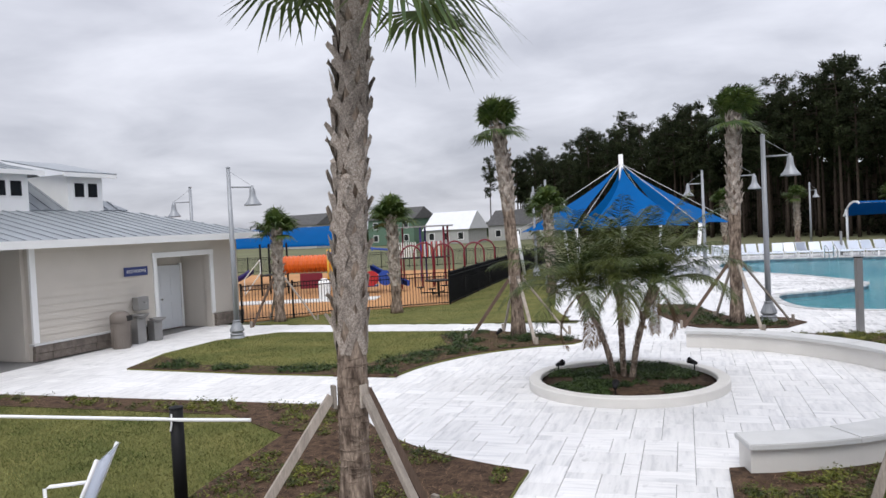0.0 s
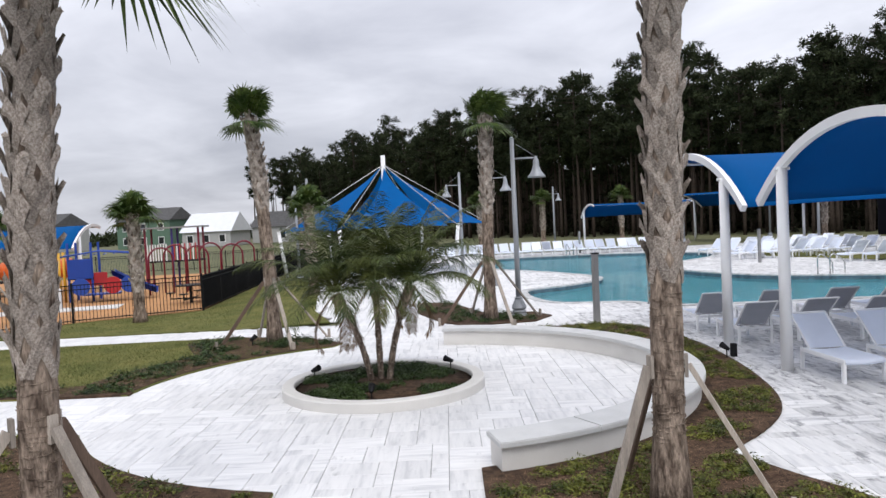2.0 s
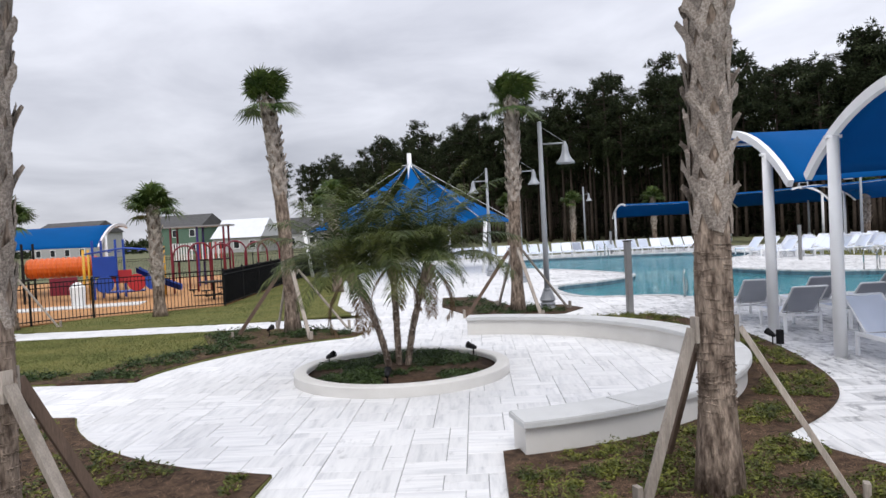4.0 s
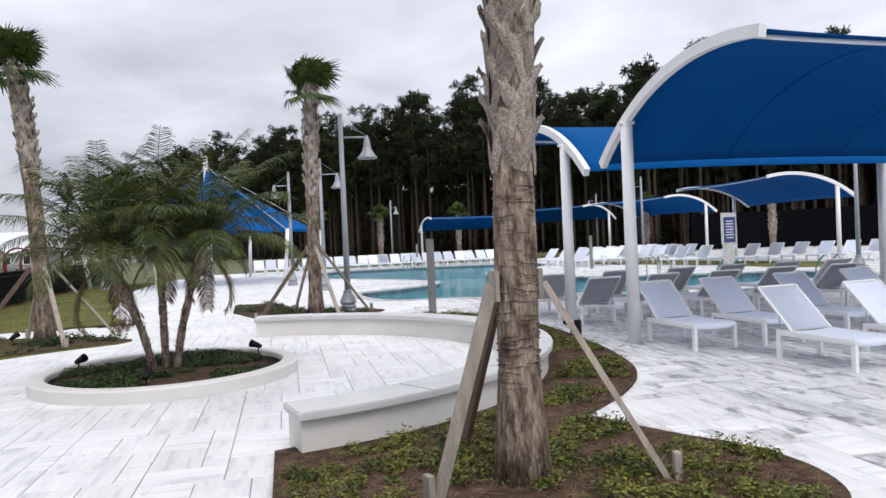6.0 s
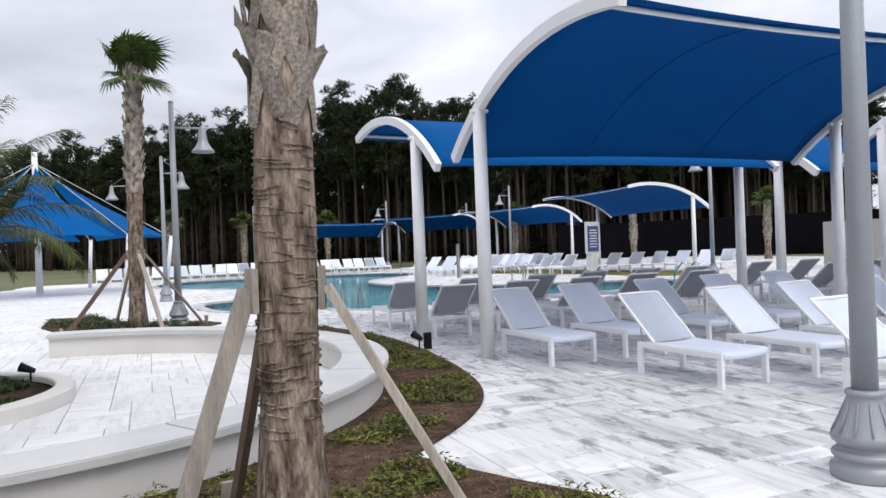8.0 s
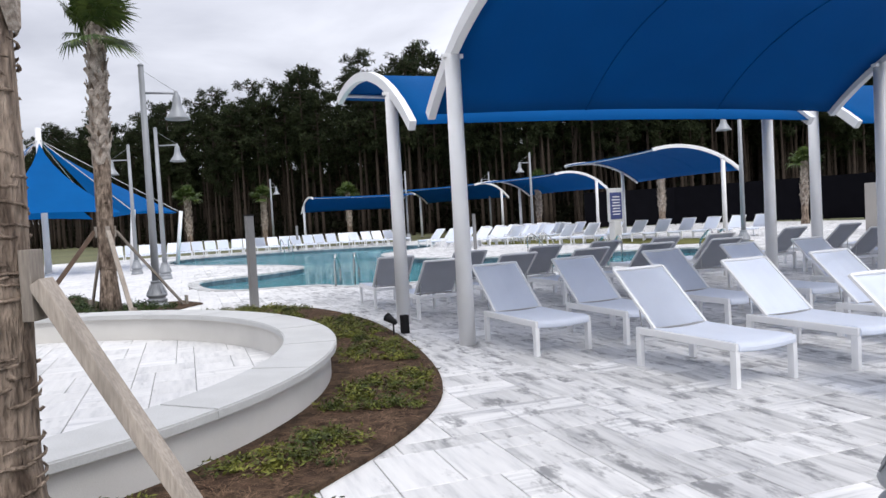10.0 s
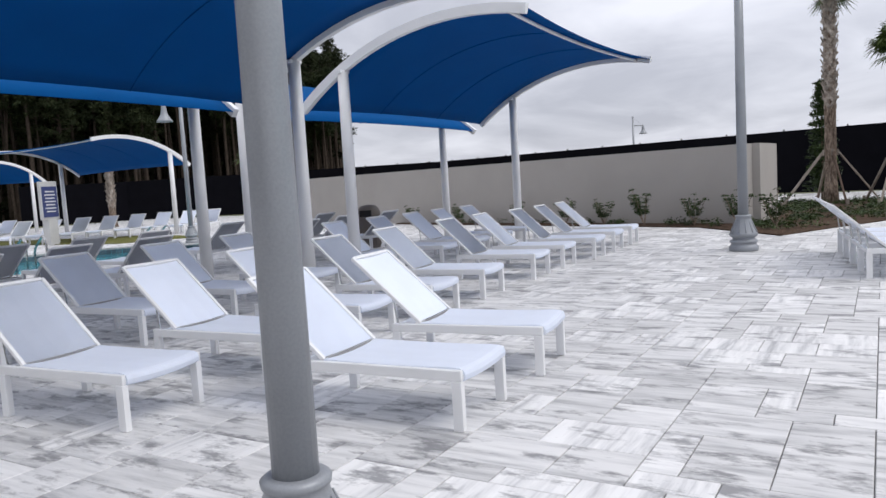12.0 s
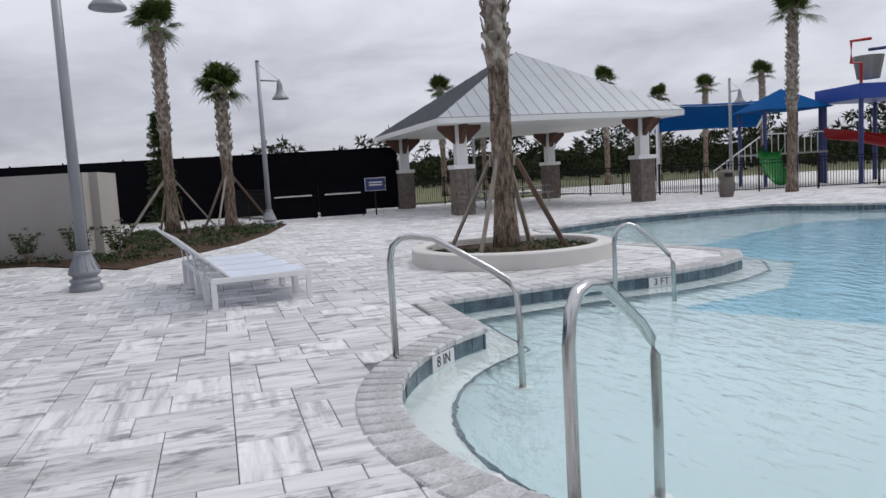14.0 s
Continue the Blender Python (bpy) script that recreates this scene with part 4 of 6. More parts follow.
pines = [make_pine(hh, 70 + k) for k, hh in enumerate((17.5, 16, 18.5, 15))]
rnd = random.Random(5)
spots = []
for k in range(400):
    u = (k + rnd.uniform(0, 1)) / 400
    p = along(u) + Vector((0.8, 0.55)) * rnd.uniform(0, 20)
    spots.append((p.x, p.y, rnd.uniform(0.84, 1.1) * (0.96 if u < 0.5 else 1.05)))
for k, (x, y, s) in enumerate(spots):
    m = pose(x, y, -0.06, 0, 0, rnd.uniform(0, 360)) @ Matrix.Scale(s, 4)
    if k < 4:
        pines[k].matrix_basis = m
    else:
        copy_thing(pines[k % 4], m)
# bare trunks deeper in the wood
bm = bmesh.new()
for k in range(420):
    p = along(rnd.uniform(0, 1)) + Vector((0.8, 0.55)) * rnd.uniform(2, 24)
    hh, w = rnd.uniform(9, 15), rnd.uniform(0.09, 0.17)
    tube(bm, [(p.x, p.y, 0), (p.x + rnd.uniform(-0.3, 0.3), p.y, hh * 0.5), (p.x + rnd.uniform(-0.6, 0.6), p.y, hh)], [w, w * 0.8, w * 0.5], 5)
tagged(part("inner_forest_trunks", bm, PINE_BARK), "slim bare pine trunks deeper in the wood", "woods", kind="stuff")
# undergrowth, and dark sheets standing for the deep wood's shade behind the front trunks
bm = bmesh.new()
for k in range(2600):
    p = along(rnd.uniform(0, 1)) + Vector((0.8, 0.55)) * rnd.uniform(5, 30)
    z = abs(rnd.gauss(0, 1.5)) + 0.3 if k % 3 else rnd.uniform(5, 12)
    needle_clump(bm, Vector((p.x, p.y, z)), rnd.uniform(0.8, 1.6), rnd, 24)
tagged(part("forest_undergrowth", bm, UNDERGROWTH_AND_SHADE), "dense dark undergrowth between the pine trunks", "woods", kind="stuff")
# flat sheets whose dark colour holds the shade between the far trunks
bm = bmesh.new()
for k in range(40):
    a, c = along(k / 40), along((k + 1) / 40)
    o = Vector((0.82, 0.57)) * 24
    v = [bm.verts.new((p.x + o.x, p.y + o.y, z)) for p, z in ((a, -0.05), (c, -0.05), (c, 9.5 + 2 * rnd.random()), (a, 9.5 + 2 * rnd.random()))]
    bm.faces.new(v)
tagged(part("backdrop_woods", bm, UNDERGROWTH_AND_SHADE), "flat dark sheet for the shaded depth beyond the first pines", "woods", kind="structure")
bm = bmesh.new()
for k in range(1500):
    a = radians(rnd.uniform(93, 162))
    d = rnd.uniform(225, 290)
    needle_clump(bm, Vector((d * math.cos(a), d * math.sin(a), 7.5 * rnd.random() ** 1.3 * (0.7 + 0.3 * math.sin(a * 37)))), rnd.uniform(1.6, 2.8), rnd, 20)
for k in range(2200):
    a = radians(rnd.uniform(-78, 2))
    d = rnd.uniform(95, 135)
    needle_clump(bm, Vector((d * math.cos(a), d * math.sin(a), 8.0 * rnd.random() ** 1.1 * (0.75 + 0.25 * math.sin(a * 41)))), rnd.uniform(0.8, 1.5), rnd, 22)
for k in range(80):
    a0, a1 = radians(-78 + k), radians(-77 + k)
    h0, h1 = 4.2 + 1.6 * noise.noise(Vector((k * 0.7, 3, 0))), 4.2 + 1.6 * noise.noise(Vector(((k + 1) * 0.7, 3, 0)))
    bm.faces.new([bm.verts.new((137 * math.cos(a), 137 * math.sin(a), z)) for a, z in ((a0, -0.06), (a1, -0.06), (a1, h1), (a0, h0))])
tagged(part("far_treeline", bm, PINE_LEAF), "far low line of dark trees on the horizon", "woods", kind="stuff")
for x, y, s in [(58, -6, 1.0), (62, -16, 1.05), (60, -20, 1.1), (62, -26, 0.95), (60, -29, 1.0), (58, -33, 1.1), (66, -12, 0.95)]:
    copy_thing(tall, pose(x, y, 0, 0, 0, y * 31 % 360) @ Matrix.Scale(s, 4))


# ---- boundary wall and fences ----
structure("wall_boundary", prism(bmesh.new(), [(27.8, 12.35), (28.1, 12.25), (34.6, 33.0), (34.3, 33.1)], -0.05, 2.08), WALL_STUCCO, "plain greige stucco garden wall")
structure("wall_boundary_return", boxed((29.1, 12.12, 1.015), (2.0, 0.3, 2.13), -5), WALL_STUCCO, "short return of the greige stucco garden wall")


def fence_run(name, pts, h, label, screen=False, pitch=0.115):
    th = thing(name, label, "fence")
    for (x0, y0), (x1, y1) in zip(pts, pts[1:]):
        d = Vector((x1 - x0, y1 - y0))
        ln, ang = d.length, math.degrees(math.atan2(d.y, d.x))
        u = d.normalized()
        n = max(1, round(ln / 2.4))
        for k in range(n + 1):
            p = Vector((x0, y0)) + u * ln * k / n
            part("post", boxed((p.x, p.y, h / 2 + 0.03), (0.06, 0.06, h + 0.06), ang), BLACK_METAL, th)
        mid = Vector(((x0 + x1) / 2, (y0 + y1) / 2))
        for z in (0.12, h - 0.18, h - 0.03):
            part("rail", boxed((mid.x, mid.y, z), (ln, 0.028, 0.032), ang), BLACK_METAL, th)
        bm = bmesh.new()
        for k in range(int(ln / pitch)):
            p = Vector((x0, y0)) + u * (k + 0.5) * pitch
            box(bm, (p.x, p.y, h / 2 + 0.02), (0.018, 0.018, h - 0.06), ang)
        tagged(part("picket_infill", bm, BLACK_METAL, th), kind="stuff")
        if screen:
            part("screen", boxed((mid.x - 0.05 * u.y, mid.y + 0.05 * u.x, h / 2 + 0.04), (ln, 0.01, h - 0.1), ang), SCREEN, th, "black windscreen mesh")
    return th


TALL = "tall black fence hung with black windscreen mesh"
fence_run("screened_fence", [(43.4, 0.9), (44.6, 8.0), (46.5, 16.0), (54, 44)], 3.0, TALL, True, 0.6)
fence_run("screened_fence", [(54, 30), (43, 58), (37.5, 62.5)], 3.0, TALL, True, 0.6)
PICKET = "black aluminium picket fence"
fence_run("pool_fence", [(44.0, 8.6), (40.5, 7.4), (39.6, 3.4)], 1.35, PICKET)
fence_run("pool_fence", [(45.2, 2.4), (45.2, -8.6), (36.5, -11.2), (33.5, -18), (30, -24)], 1.4, PICKET)
fence_run("playground_fence", [(-12.0, 26.4), (-9.4, 29.2), (-5.65, 31.3)], 1.35, PICKET + " round the playground")
fence_run("playground_fence", [(-5.65, 31.3), (-6.3, 42), (-7, 60)], 1.35, "black picket fence with dark mesh round the playground", True)
fence_run("playground_fence", [(-9, 62), (-40, 58)], 1.35, PICKET + " behind the playground")
gate = thing("gate", "black double gate with steel push bars", "gate", (38.7, 5.4, 0), 0)
for y, s in ((-1.0, 1), (1.0, -1)):
    part("gate_leaf", box(bmesh.new(), (0, y, 0.75), (0.05, 1.9, 1.3)), SCREEN, gate)
    part("push_bar", boxed((-0.06, y, 1.0), (0.05, 1.5, 0.06), 0, 0.01), STEEL, gate, "steel push bar")
sg = thing("fence_sign", "navy notice sign with pale border hung on the fence", "sign", (39.3, 2.9, 0), 12)
part("board", boxed((-0.05, 0, 1.3), (0.03, 0.95, 0.55), 0, 0.005), INK, sg)
part("face", boxed((-0.075, 0, 1.3), (0.02, 0.9, 0.5)), SIGN_BLUE, sg)
for z in (1.38, 1.27):
    part("text_bar", boxed((-0.09, 0, z), (0.006, 0.6, 0.05)), INK, sg)
part("post", boxed((0, 0, 0.7), (0.05, 0.05, 1.4)), BLACK_METAL, sg)

# ---- restroom building: local y runs along the front wall, local x points out to the path ----
bld = thing("restroom_building", "beige lap-sided restroom building with grey metal roof and stone base", "building")
BLD = pose(-13.42, 18.74, 0, 0, 0, -6.5) @ Matrix.Scale(1.07, 4)
bld.matrix_basis = BLD
H = 2.9
DY0, DY1, DZ = 4.1, 6.4, 2.4
for y0, y1, z0, z1 in ((0, DY0, 0, H), (DY1, 7.75, 0, H), (DY0, DY1, DZ, H)):
    part("wall", boxed((-0.15, (y0 + y1) / 2, (z0 + z1) / 2), (0.3, y1 - y0, z1 - z0)), SIDING, bld)
for y0, y1 in ((0.08, DY0 - 0.1), (DY1 + 0.1, 7.7)):
    z, k = 0.45, 0
    while z < H - 0.05:
        if y0 > 3 or z + 0.2 < H:
            bm = bmesh.new()
            v = [bm.verts.new(p) for p in ((0.026, y0, z), (0.026, y1, z), (0.006, y1, z + 0.19), (0.006, y0, z + 0.19), (0, y0, z), (0, y1, z))]
            bm.faces.new((v[0], v[1], v[2], v[3])), bm.faces.new((v[4], v[5], v[1], v[0]))
            part("siding_board", bm, SIDING, bld)
        z += 0.19
part("back_wall", boxed((-4.6, 7.6, H / 2), (8.9, 0.3, H)), SIDING, bld)
part("alcove_wall", boxed((-2.2, -3.0, H / 2), (0.25, 6.0, H)), SIDING, bld)
part("alcove_side", boxed((-1.3, -0.0, H / 2), (2.2, 0.2, H)), SIDING, bld)
part("recess_back", boxed((-1.35, (DY0 + DY1) / 2, H / 2), (0.2, DY1 - DY0 + 0.2, H)), SIDING, bld)
for y in (DY0 - 0.05, DY1 + 0.05):
    part("recess_side", boxed((-0.8, y, H / 2), (1.1, 0.1, H)), SIDING, bld)
part("ceiling_panel", boxed((-0.8, (DY0 + DY1) / 2, DZ + 0.05), (1.2, DY1 - DY0 - 0.02, 0.06)), TRIM, bld)
for y in (DY0 - 0.06, DY1 + 0.06):
    part("door_casing", boxed((0.02, y, 0.45 + (DZ - 0.45) / 2), (0.06, 0.14, DZ - 0.45), 0, 0.006), TRIM, bld)
part("head_casing", boxed((0.02, (DY0 + DY1) / 2, DZ + 0.07), (0.06, DY1 - DY0 + 0.3, 0.16), 0, 0.006), TRIM, bld)
part("corner_board", boxed((0.02, 0.05, 0.4 + (H - 0.4) / 2), (0.08, 0.16, H - 0.4), 0, 0.006), TRIM, bld)
door = part("door", boxed((-1.2, 5.75, 1.06), (0.06, 0.98, 2.06), 0, 0.008), DOOR_WHITE, bld, "closed white painted door")
for z in (0.6, 1.45):
    for y in (5.53, 5.97):
        part("door_panel", boxed((-1.165, y, z), (0.02, 0.32, 0.55 if z < 1 else 0.7), 0, 0.008), DOOR_WHITE, door)
part("door_knob", tube(bmesh.new(), [(-1.17, 5.37, 1.0), (-1.1, 5.37, 1.0)], 0.03, 10), STEEL, door, "steel knob")
for y in (5.22, 6.28):
    part("door_frame", boxed((-1.18, y, 1.07), (0.1, 0.08, 2.14), 0, 0.006), TRIM, bld)
rs = random.Random(9)
for y0, y1 in ((-0.05, DY0 - 0.1), (DY1 + 0.08, 7.85)):
    for r in range(2):
        y = y0
        while y < y1 - 0.05:
            w = min(rs.uniform(0.3, 0.7), y1 - y)
            part("stone", boxed((0.035 + rs.uniform(0, 0.025), y + w / 2, 0.11 + 0.2 * r), (0.12, w - 0.015, 0.19), 0, 0.0), STONE, bld)
            y += w
part("stone_sill", boxed((0.06, 1.95, 0.435), (0.2, 4.1, 0.05), 0, 0.008), CAP, bld)
part("restroom_sign", boxed((0.05, 3.3, 2.05), (0.03, 0.85, 0.26), 0, 0.005), SIGN_BLUE, bld, "navy restrooms sign")
txt = bpy.data.curves.new("restroom_lettering", "FONT")
txt.body, txt.size, txt.align_x, txt.align_y, txt.extrude = "RESTROOMS", 0.125, "CENTER", "CENTER", 0.002
to = new("sign_lettering", txt)
to.parent = bld
to.matrix_basis = Matrix(((0, 0, 1, 0.069), (1, 0, 0, 3.3), (0, 1, 0, 2.05), (0, 0, 0, 1)))
txt.materials.append(INK)


def metal_roof(bm_mat, quads, parent, rib=0.42, seam=0.028, seam_mat=None):
    for q in quads:
        q = [Vector(p) for p in q]
        bm = bmesh.new()
        vs = [bm.verts.new(p) for p in q]
        bm.faces.new(vs)
        bmesh.ops.recalc_face_normals(bm, faces=bm.faces)
        bmesh.ops.solidify(bm, geom=bm.faces[:], thickness=0.04)
        r = part("roof", bm, bm_mat, parent)
        lo0, lo1, hi1, hi0 = q if len(q) == 4 else (q[0], q[1], q[2], q[2])
        n = max(2, int((lo1 - lo0).length / rib))
        for k in range(1, n):
            f = k / n
            a = lo0.lerp(lo1, f)
            # ribs run straight up the slope until they meet the hip
            up = ((hi0 + hi1) / 2 - (lo0 + lo1) / 2)
            along_e = (lo1 - lo0).normalized()
            up = up - along_e * up.dot(along_e)
            s0, s1 = (hi0 - lo0).dot(along_e), (hi1 - lo0).dot(along_e)
            s = (a - lo0).dot(along_e)
            L0 = (lo1 - lo0).length
            t = 1.0
            if s < s0:
                t = s / s0
            elif s > s1:
                t = (L0 - s) / (L0 - s1)
            b2 = a + up * max(0.02, t)
            nrm = along_e.cross(up).normalized()
            if nrm.z < 0:
                nrm = -nrm
            rb = bmesh.new()
            d = (b2 - a)
            m = Matrix.Translation((a + b2) / 2 + nrm * 0.018) @ d.to_track_quat("Z", "Y").to_matrix().to_4x4()
            box(rb, (0, 0, 0), (seam, seam, d.length), 0, 0, m)
            part("standing_seam", rb, seam_mat or bm_mat, r)


ZE, ZT = 3.05, 4.0
metal_roof(ROOF, [[(0.65, -9, ZE), (0.65, 8.4, ZE), (-3.3, 6.0, ZT), (-3.3, -9, ZT)], [(0.65, 8.4, ZE), (-9.4, 8.4, ZE), (-7, 6.0, ZT), (-3.3, 6.0, ZT)]], bld)
part("fascia", boxed((0.62, -0.3, ZE - 0.1), (0.06, 17.4, 0.2)), TRIM, bld)
part("fascia", boxed((-4.4, 8.37, ZE - 0.1), (10.1, 0.06, 0.2)), TRIM, bld)
part("soffit", boxed((0.3, -0.3, ZE - 0.17), (0.66, 17.3, 0.03)), TRIM, bld)
# upper roof with small dormers
metal_roof(ROOF, [[(-3.3, -9.4, ZT + 0.03), (-3.3, 6.2, ZT + 0.03), (-7.6, 2.6, 6.6), (-7.6, -9.4, 6.6)], [(-3.3, 6.2, ZT + 0.03), (-12, 6.2, ZT + 0.03), (-7.6, 2.6, 6.6)]], bld)
for y in (-3.5, -0.85, 1.8, 4.45):
    dm = part("dormer_wall", boxed((-4.2, y, 4.55), (2.0, 1.3, 1.2)), TRIM, bld)
    for s in (-0.25, 0.25):
        part("window_frame", boxed((-3.195, y + s, 4.65), (0.03, 0.42, 0.52)), TRIM, dm)
        part("dormer_window", boxed((-3.185, y + s, 4.65), (0.04, 0.34, 0.44)), GLASS, dm, "small dark square window")
    metal_roof(ROOF, [[(-2.9, y - 1.0, 5.17), (-2.9, y + 1.0, 5.17), (-5.8, y + 1.0, 5.75), (-5.8, y - 1.0, 5.75)]], bld, 0.4)
    part("dormer_fascia", boxed((-2.92, y, 5.11), (0.05, 2.0, 0.13)), TRIM, bld)


def place(lx, ly, z=0.0):
    return tuple(BLD @ Vector((lx, ly, z)))


def make_bin(at, turn, scale=1.0):
    th = thing("litter_bin", "taupe ribbed plastic litter bin with domed lid", "litter bin", at, turn)
    part("body", lathe(bmesh.new(), [(0.25, 0), (0.26, 0.03), (0.28, 0.68), (0.29, 0.7), (0.29, 0.74)], 20), BIN_BROWN, th)
    bm = bmesh.new()
    for k in range(20):
        a = k * math.tau / 20
        box(bm, (0.272 * math.cos(a), 0.272 * math.sin(a), 0.36), (0.014, 0.03, 0.6), math.degrees(a))
    part("rib_band", bm, BIN_BROWN, th)
    lid = part("lid", lathe(bmesh.new(), [(0.295, 0.74), (0.295, 0.9), (0.27, 0.99), (0.2, 1.06), (0.1, 1.09), (0.001, 1.1)], 20), BIN_BROWN, th, "", True)
    part("flap", boxed((0.265, 0, 0.88), (0.08, 0.3, 0.16), 0, 0.01), DARK, lid, "dark push flap")
    return th


make_bin(place(0.55, 2.2), 20)
make_bin((22.6, 20.6, 0), 200)
make_bin((33.5, -10.2, 0), 160)
ft = thing("drinking_fountain", "grey steel twin drinking fountain with bottle filler", "drinking fountain", place(0.28, 3.3), -6.5)
part("pedestal", boxed((0.1, 0.3, 0.32), (0.3, 0.34, 0.64), 0, 0.03), GREY_BOX, ft)
part("pedestal", boxed((0.1, -0.35, 0.42), (0.3, 0.34, 0.84), 0, 0.03), GREY_BOX, ft)
for y, z in ((0.3, 0.7), (-0.35, 0.9)):
    part("basin", lathe(bmesh.new(), [(0.1, z - 0.14), (0.24, z - 0.03), (0.26, z), (0.22, z), (0.12, z - 0.05), (0.001, z - 0.06)], 16, (0.22, y, 0)), GREY_BOX, ft, "", True)
part("bottle_filler", boxed((-0.02, -0.1, 1.2), (0.26, 0.42, 0.42), 0, 0.03), GREY_BOX, ft)
part("nozzle", tube(bmesh.new(), [(0.1, -0.1, 1.25), (0.2, -0.1, 1.22)], 0.02, 8), STEEL, ft)
uc = thing("utility_cabinet", "grey steel utility box on the alcove wall", "utility box", place(-2.0, -0.9), -6.5)
part("box", boxed((0, 0, 0.9), (0.2, 0.45, 0.9), 0, 0.01), GREY_BOX, uc)
part("cover", boxed((0.105, 0, 0.9), (0.02, 0.36, 0.8), 0, 0.006), CAP, uc)
part("conduit", tube(bmesh.new(), [(0, 0, 0), (0, 0, 0.45)], 0.03, 8), GREY_BOX, uc)

# ---- pavilion ----
pav = thing("pool_pavilion", "open pavilion with grey metal hip roof on stone piers", "pavilion", (39.0, -3.3, 0), 0)
W, V = 5.0, 5.5
R0, R1 = (-0.9, 0, 6.5), (0.9, 0, 6.5)
e = 3.5
# seam shading comes from the darker seam colour here
metal_roof(ROOF, [[(-V, -W, e), (V, -W, e), R1, R0], [(V, W, e), (-V, W, e), R0, R1], [(-V, W, e), (-V, -W, e), R0], [(V, -W, e), (V, W, e), R1]], pav, 0.5, 0.045, ROOF_SEAM_SHADE)
part("ceiling_panel", boxed((0, 0, e - 0.16), (2 * V - 0.15, 2 * W - 0.15, 0.05)), TRIM, pav)
for k in range(4):
    a = radians(90 * k)
    part("fascia", boxed((V * math.cos(a), W * math.sin(a), e - 0.09), (0.05, 2 * (V if k % 2 else W), 0.2), 90 * k), TRIM, pav)
for sx in (-1, 1):
    for sy in (-1, 1):
        x, y = sx * 4.3, sy * 3.85
        pier = part("pier", boxed((x, y, 0.85), (0.66, 0.66, 1.7)), STONE, pav, "stacked brown stone pier")
        for r in range(9):
            for f in range(4):
                a = radians(90 * f)
                o = rs.uniform(-0.15, 0.15)
                for half in (-1, 1):
                    wq = 0.33 + half * o
                    c = (half * (0.33 - wq / 2)) * -1
                    p = Vector((0.345, (-0.33 + wq / 2) if half < 0 else (0.33 - wq / 2)))
                    q = Matrix.Rotation(a, 2) @ p
                    part("stone", boxed((x + q.x, y + q.y, 0.10 + 0.19 * r), (0.05 + rs.uniform(0, 0.025), wq - 0.015, 0.175), 90 * f), STONE, pier)
        part("pier_cap", boxed((x, y, 1.78), (0.82, 0.82, 0.16), 0, 0.02), TRIM, pav)
        part("column", boxed((x, y, 2.55), (0.42, 0.42, 1.5), 0, 0.01), TRIM, pav)
        for f in range(4):
            a = radians(90 * f)
            bm = bmesh.new()
            prism(bm, [(0, 0), (0.62, 0.55), (0.62, 0.72), (0, 0.72)], -0.09, 0.09)
            m = pose(x, y, 2.62) @ Matrix.Rotation(a, 4, "Z") @ Matrix.Translation((0.2, 0, 0)) @ Matrix.Rotation(radians(90), 4, "X")
            bmesh.ops.transform(bm, matrix=m, verts=bm.verts)
            part("bracket", bm, TIMBER, pav, "brown timber bracket")


def make_table(at, turn):
    th = thing("picnic_table", "grey metal picnic table with benches under the pavilion", "picnic table", at, turn)
    part("tabletop", boxed((0, 0, 0.74), (1.8, 0.75, 0.05), 0, 0.01), GREY_BOX, th)
    for s in (-1, 1):
        part("bench", boxed((0, s * 0.68, 0.45), (1.8, 0.28, 0.04), 0, 0.01), GREY_BOX, th)
        for t in (-1, 1):
            part("leg", tube(bmesh.new(), [(s * 0.7, t * 0.7, 0), (s * 0.7, t * 0.2, 0.72)], 0.03, 8), GREY_BOX, th)
        part("crossbar", tube(bmesh.new(), [(s * 0.7, -0.8, 0.42), (s * 0.7, 0.8, 0.42)], 0.025, 8), GREY_BOX, th)
    return th


make_table((37.6, -0.8, 0), 80)
make_table((41.0, -5.0, 0), 80)

# ---- pyramid shade tent by the pool ----
tent = thing("shade_tent", "large royal blue six-sided shade tent with white centre mast", "shade tent", (-0.1, 48.0, 0), 12)
part("mast", tube(bmesh.new(), [(0, 0, 0), (0, 0, 6.9)], [0.16, 0.13], 16), WHITE_METAL, tent, "", True)
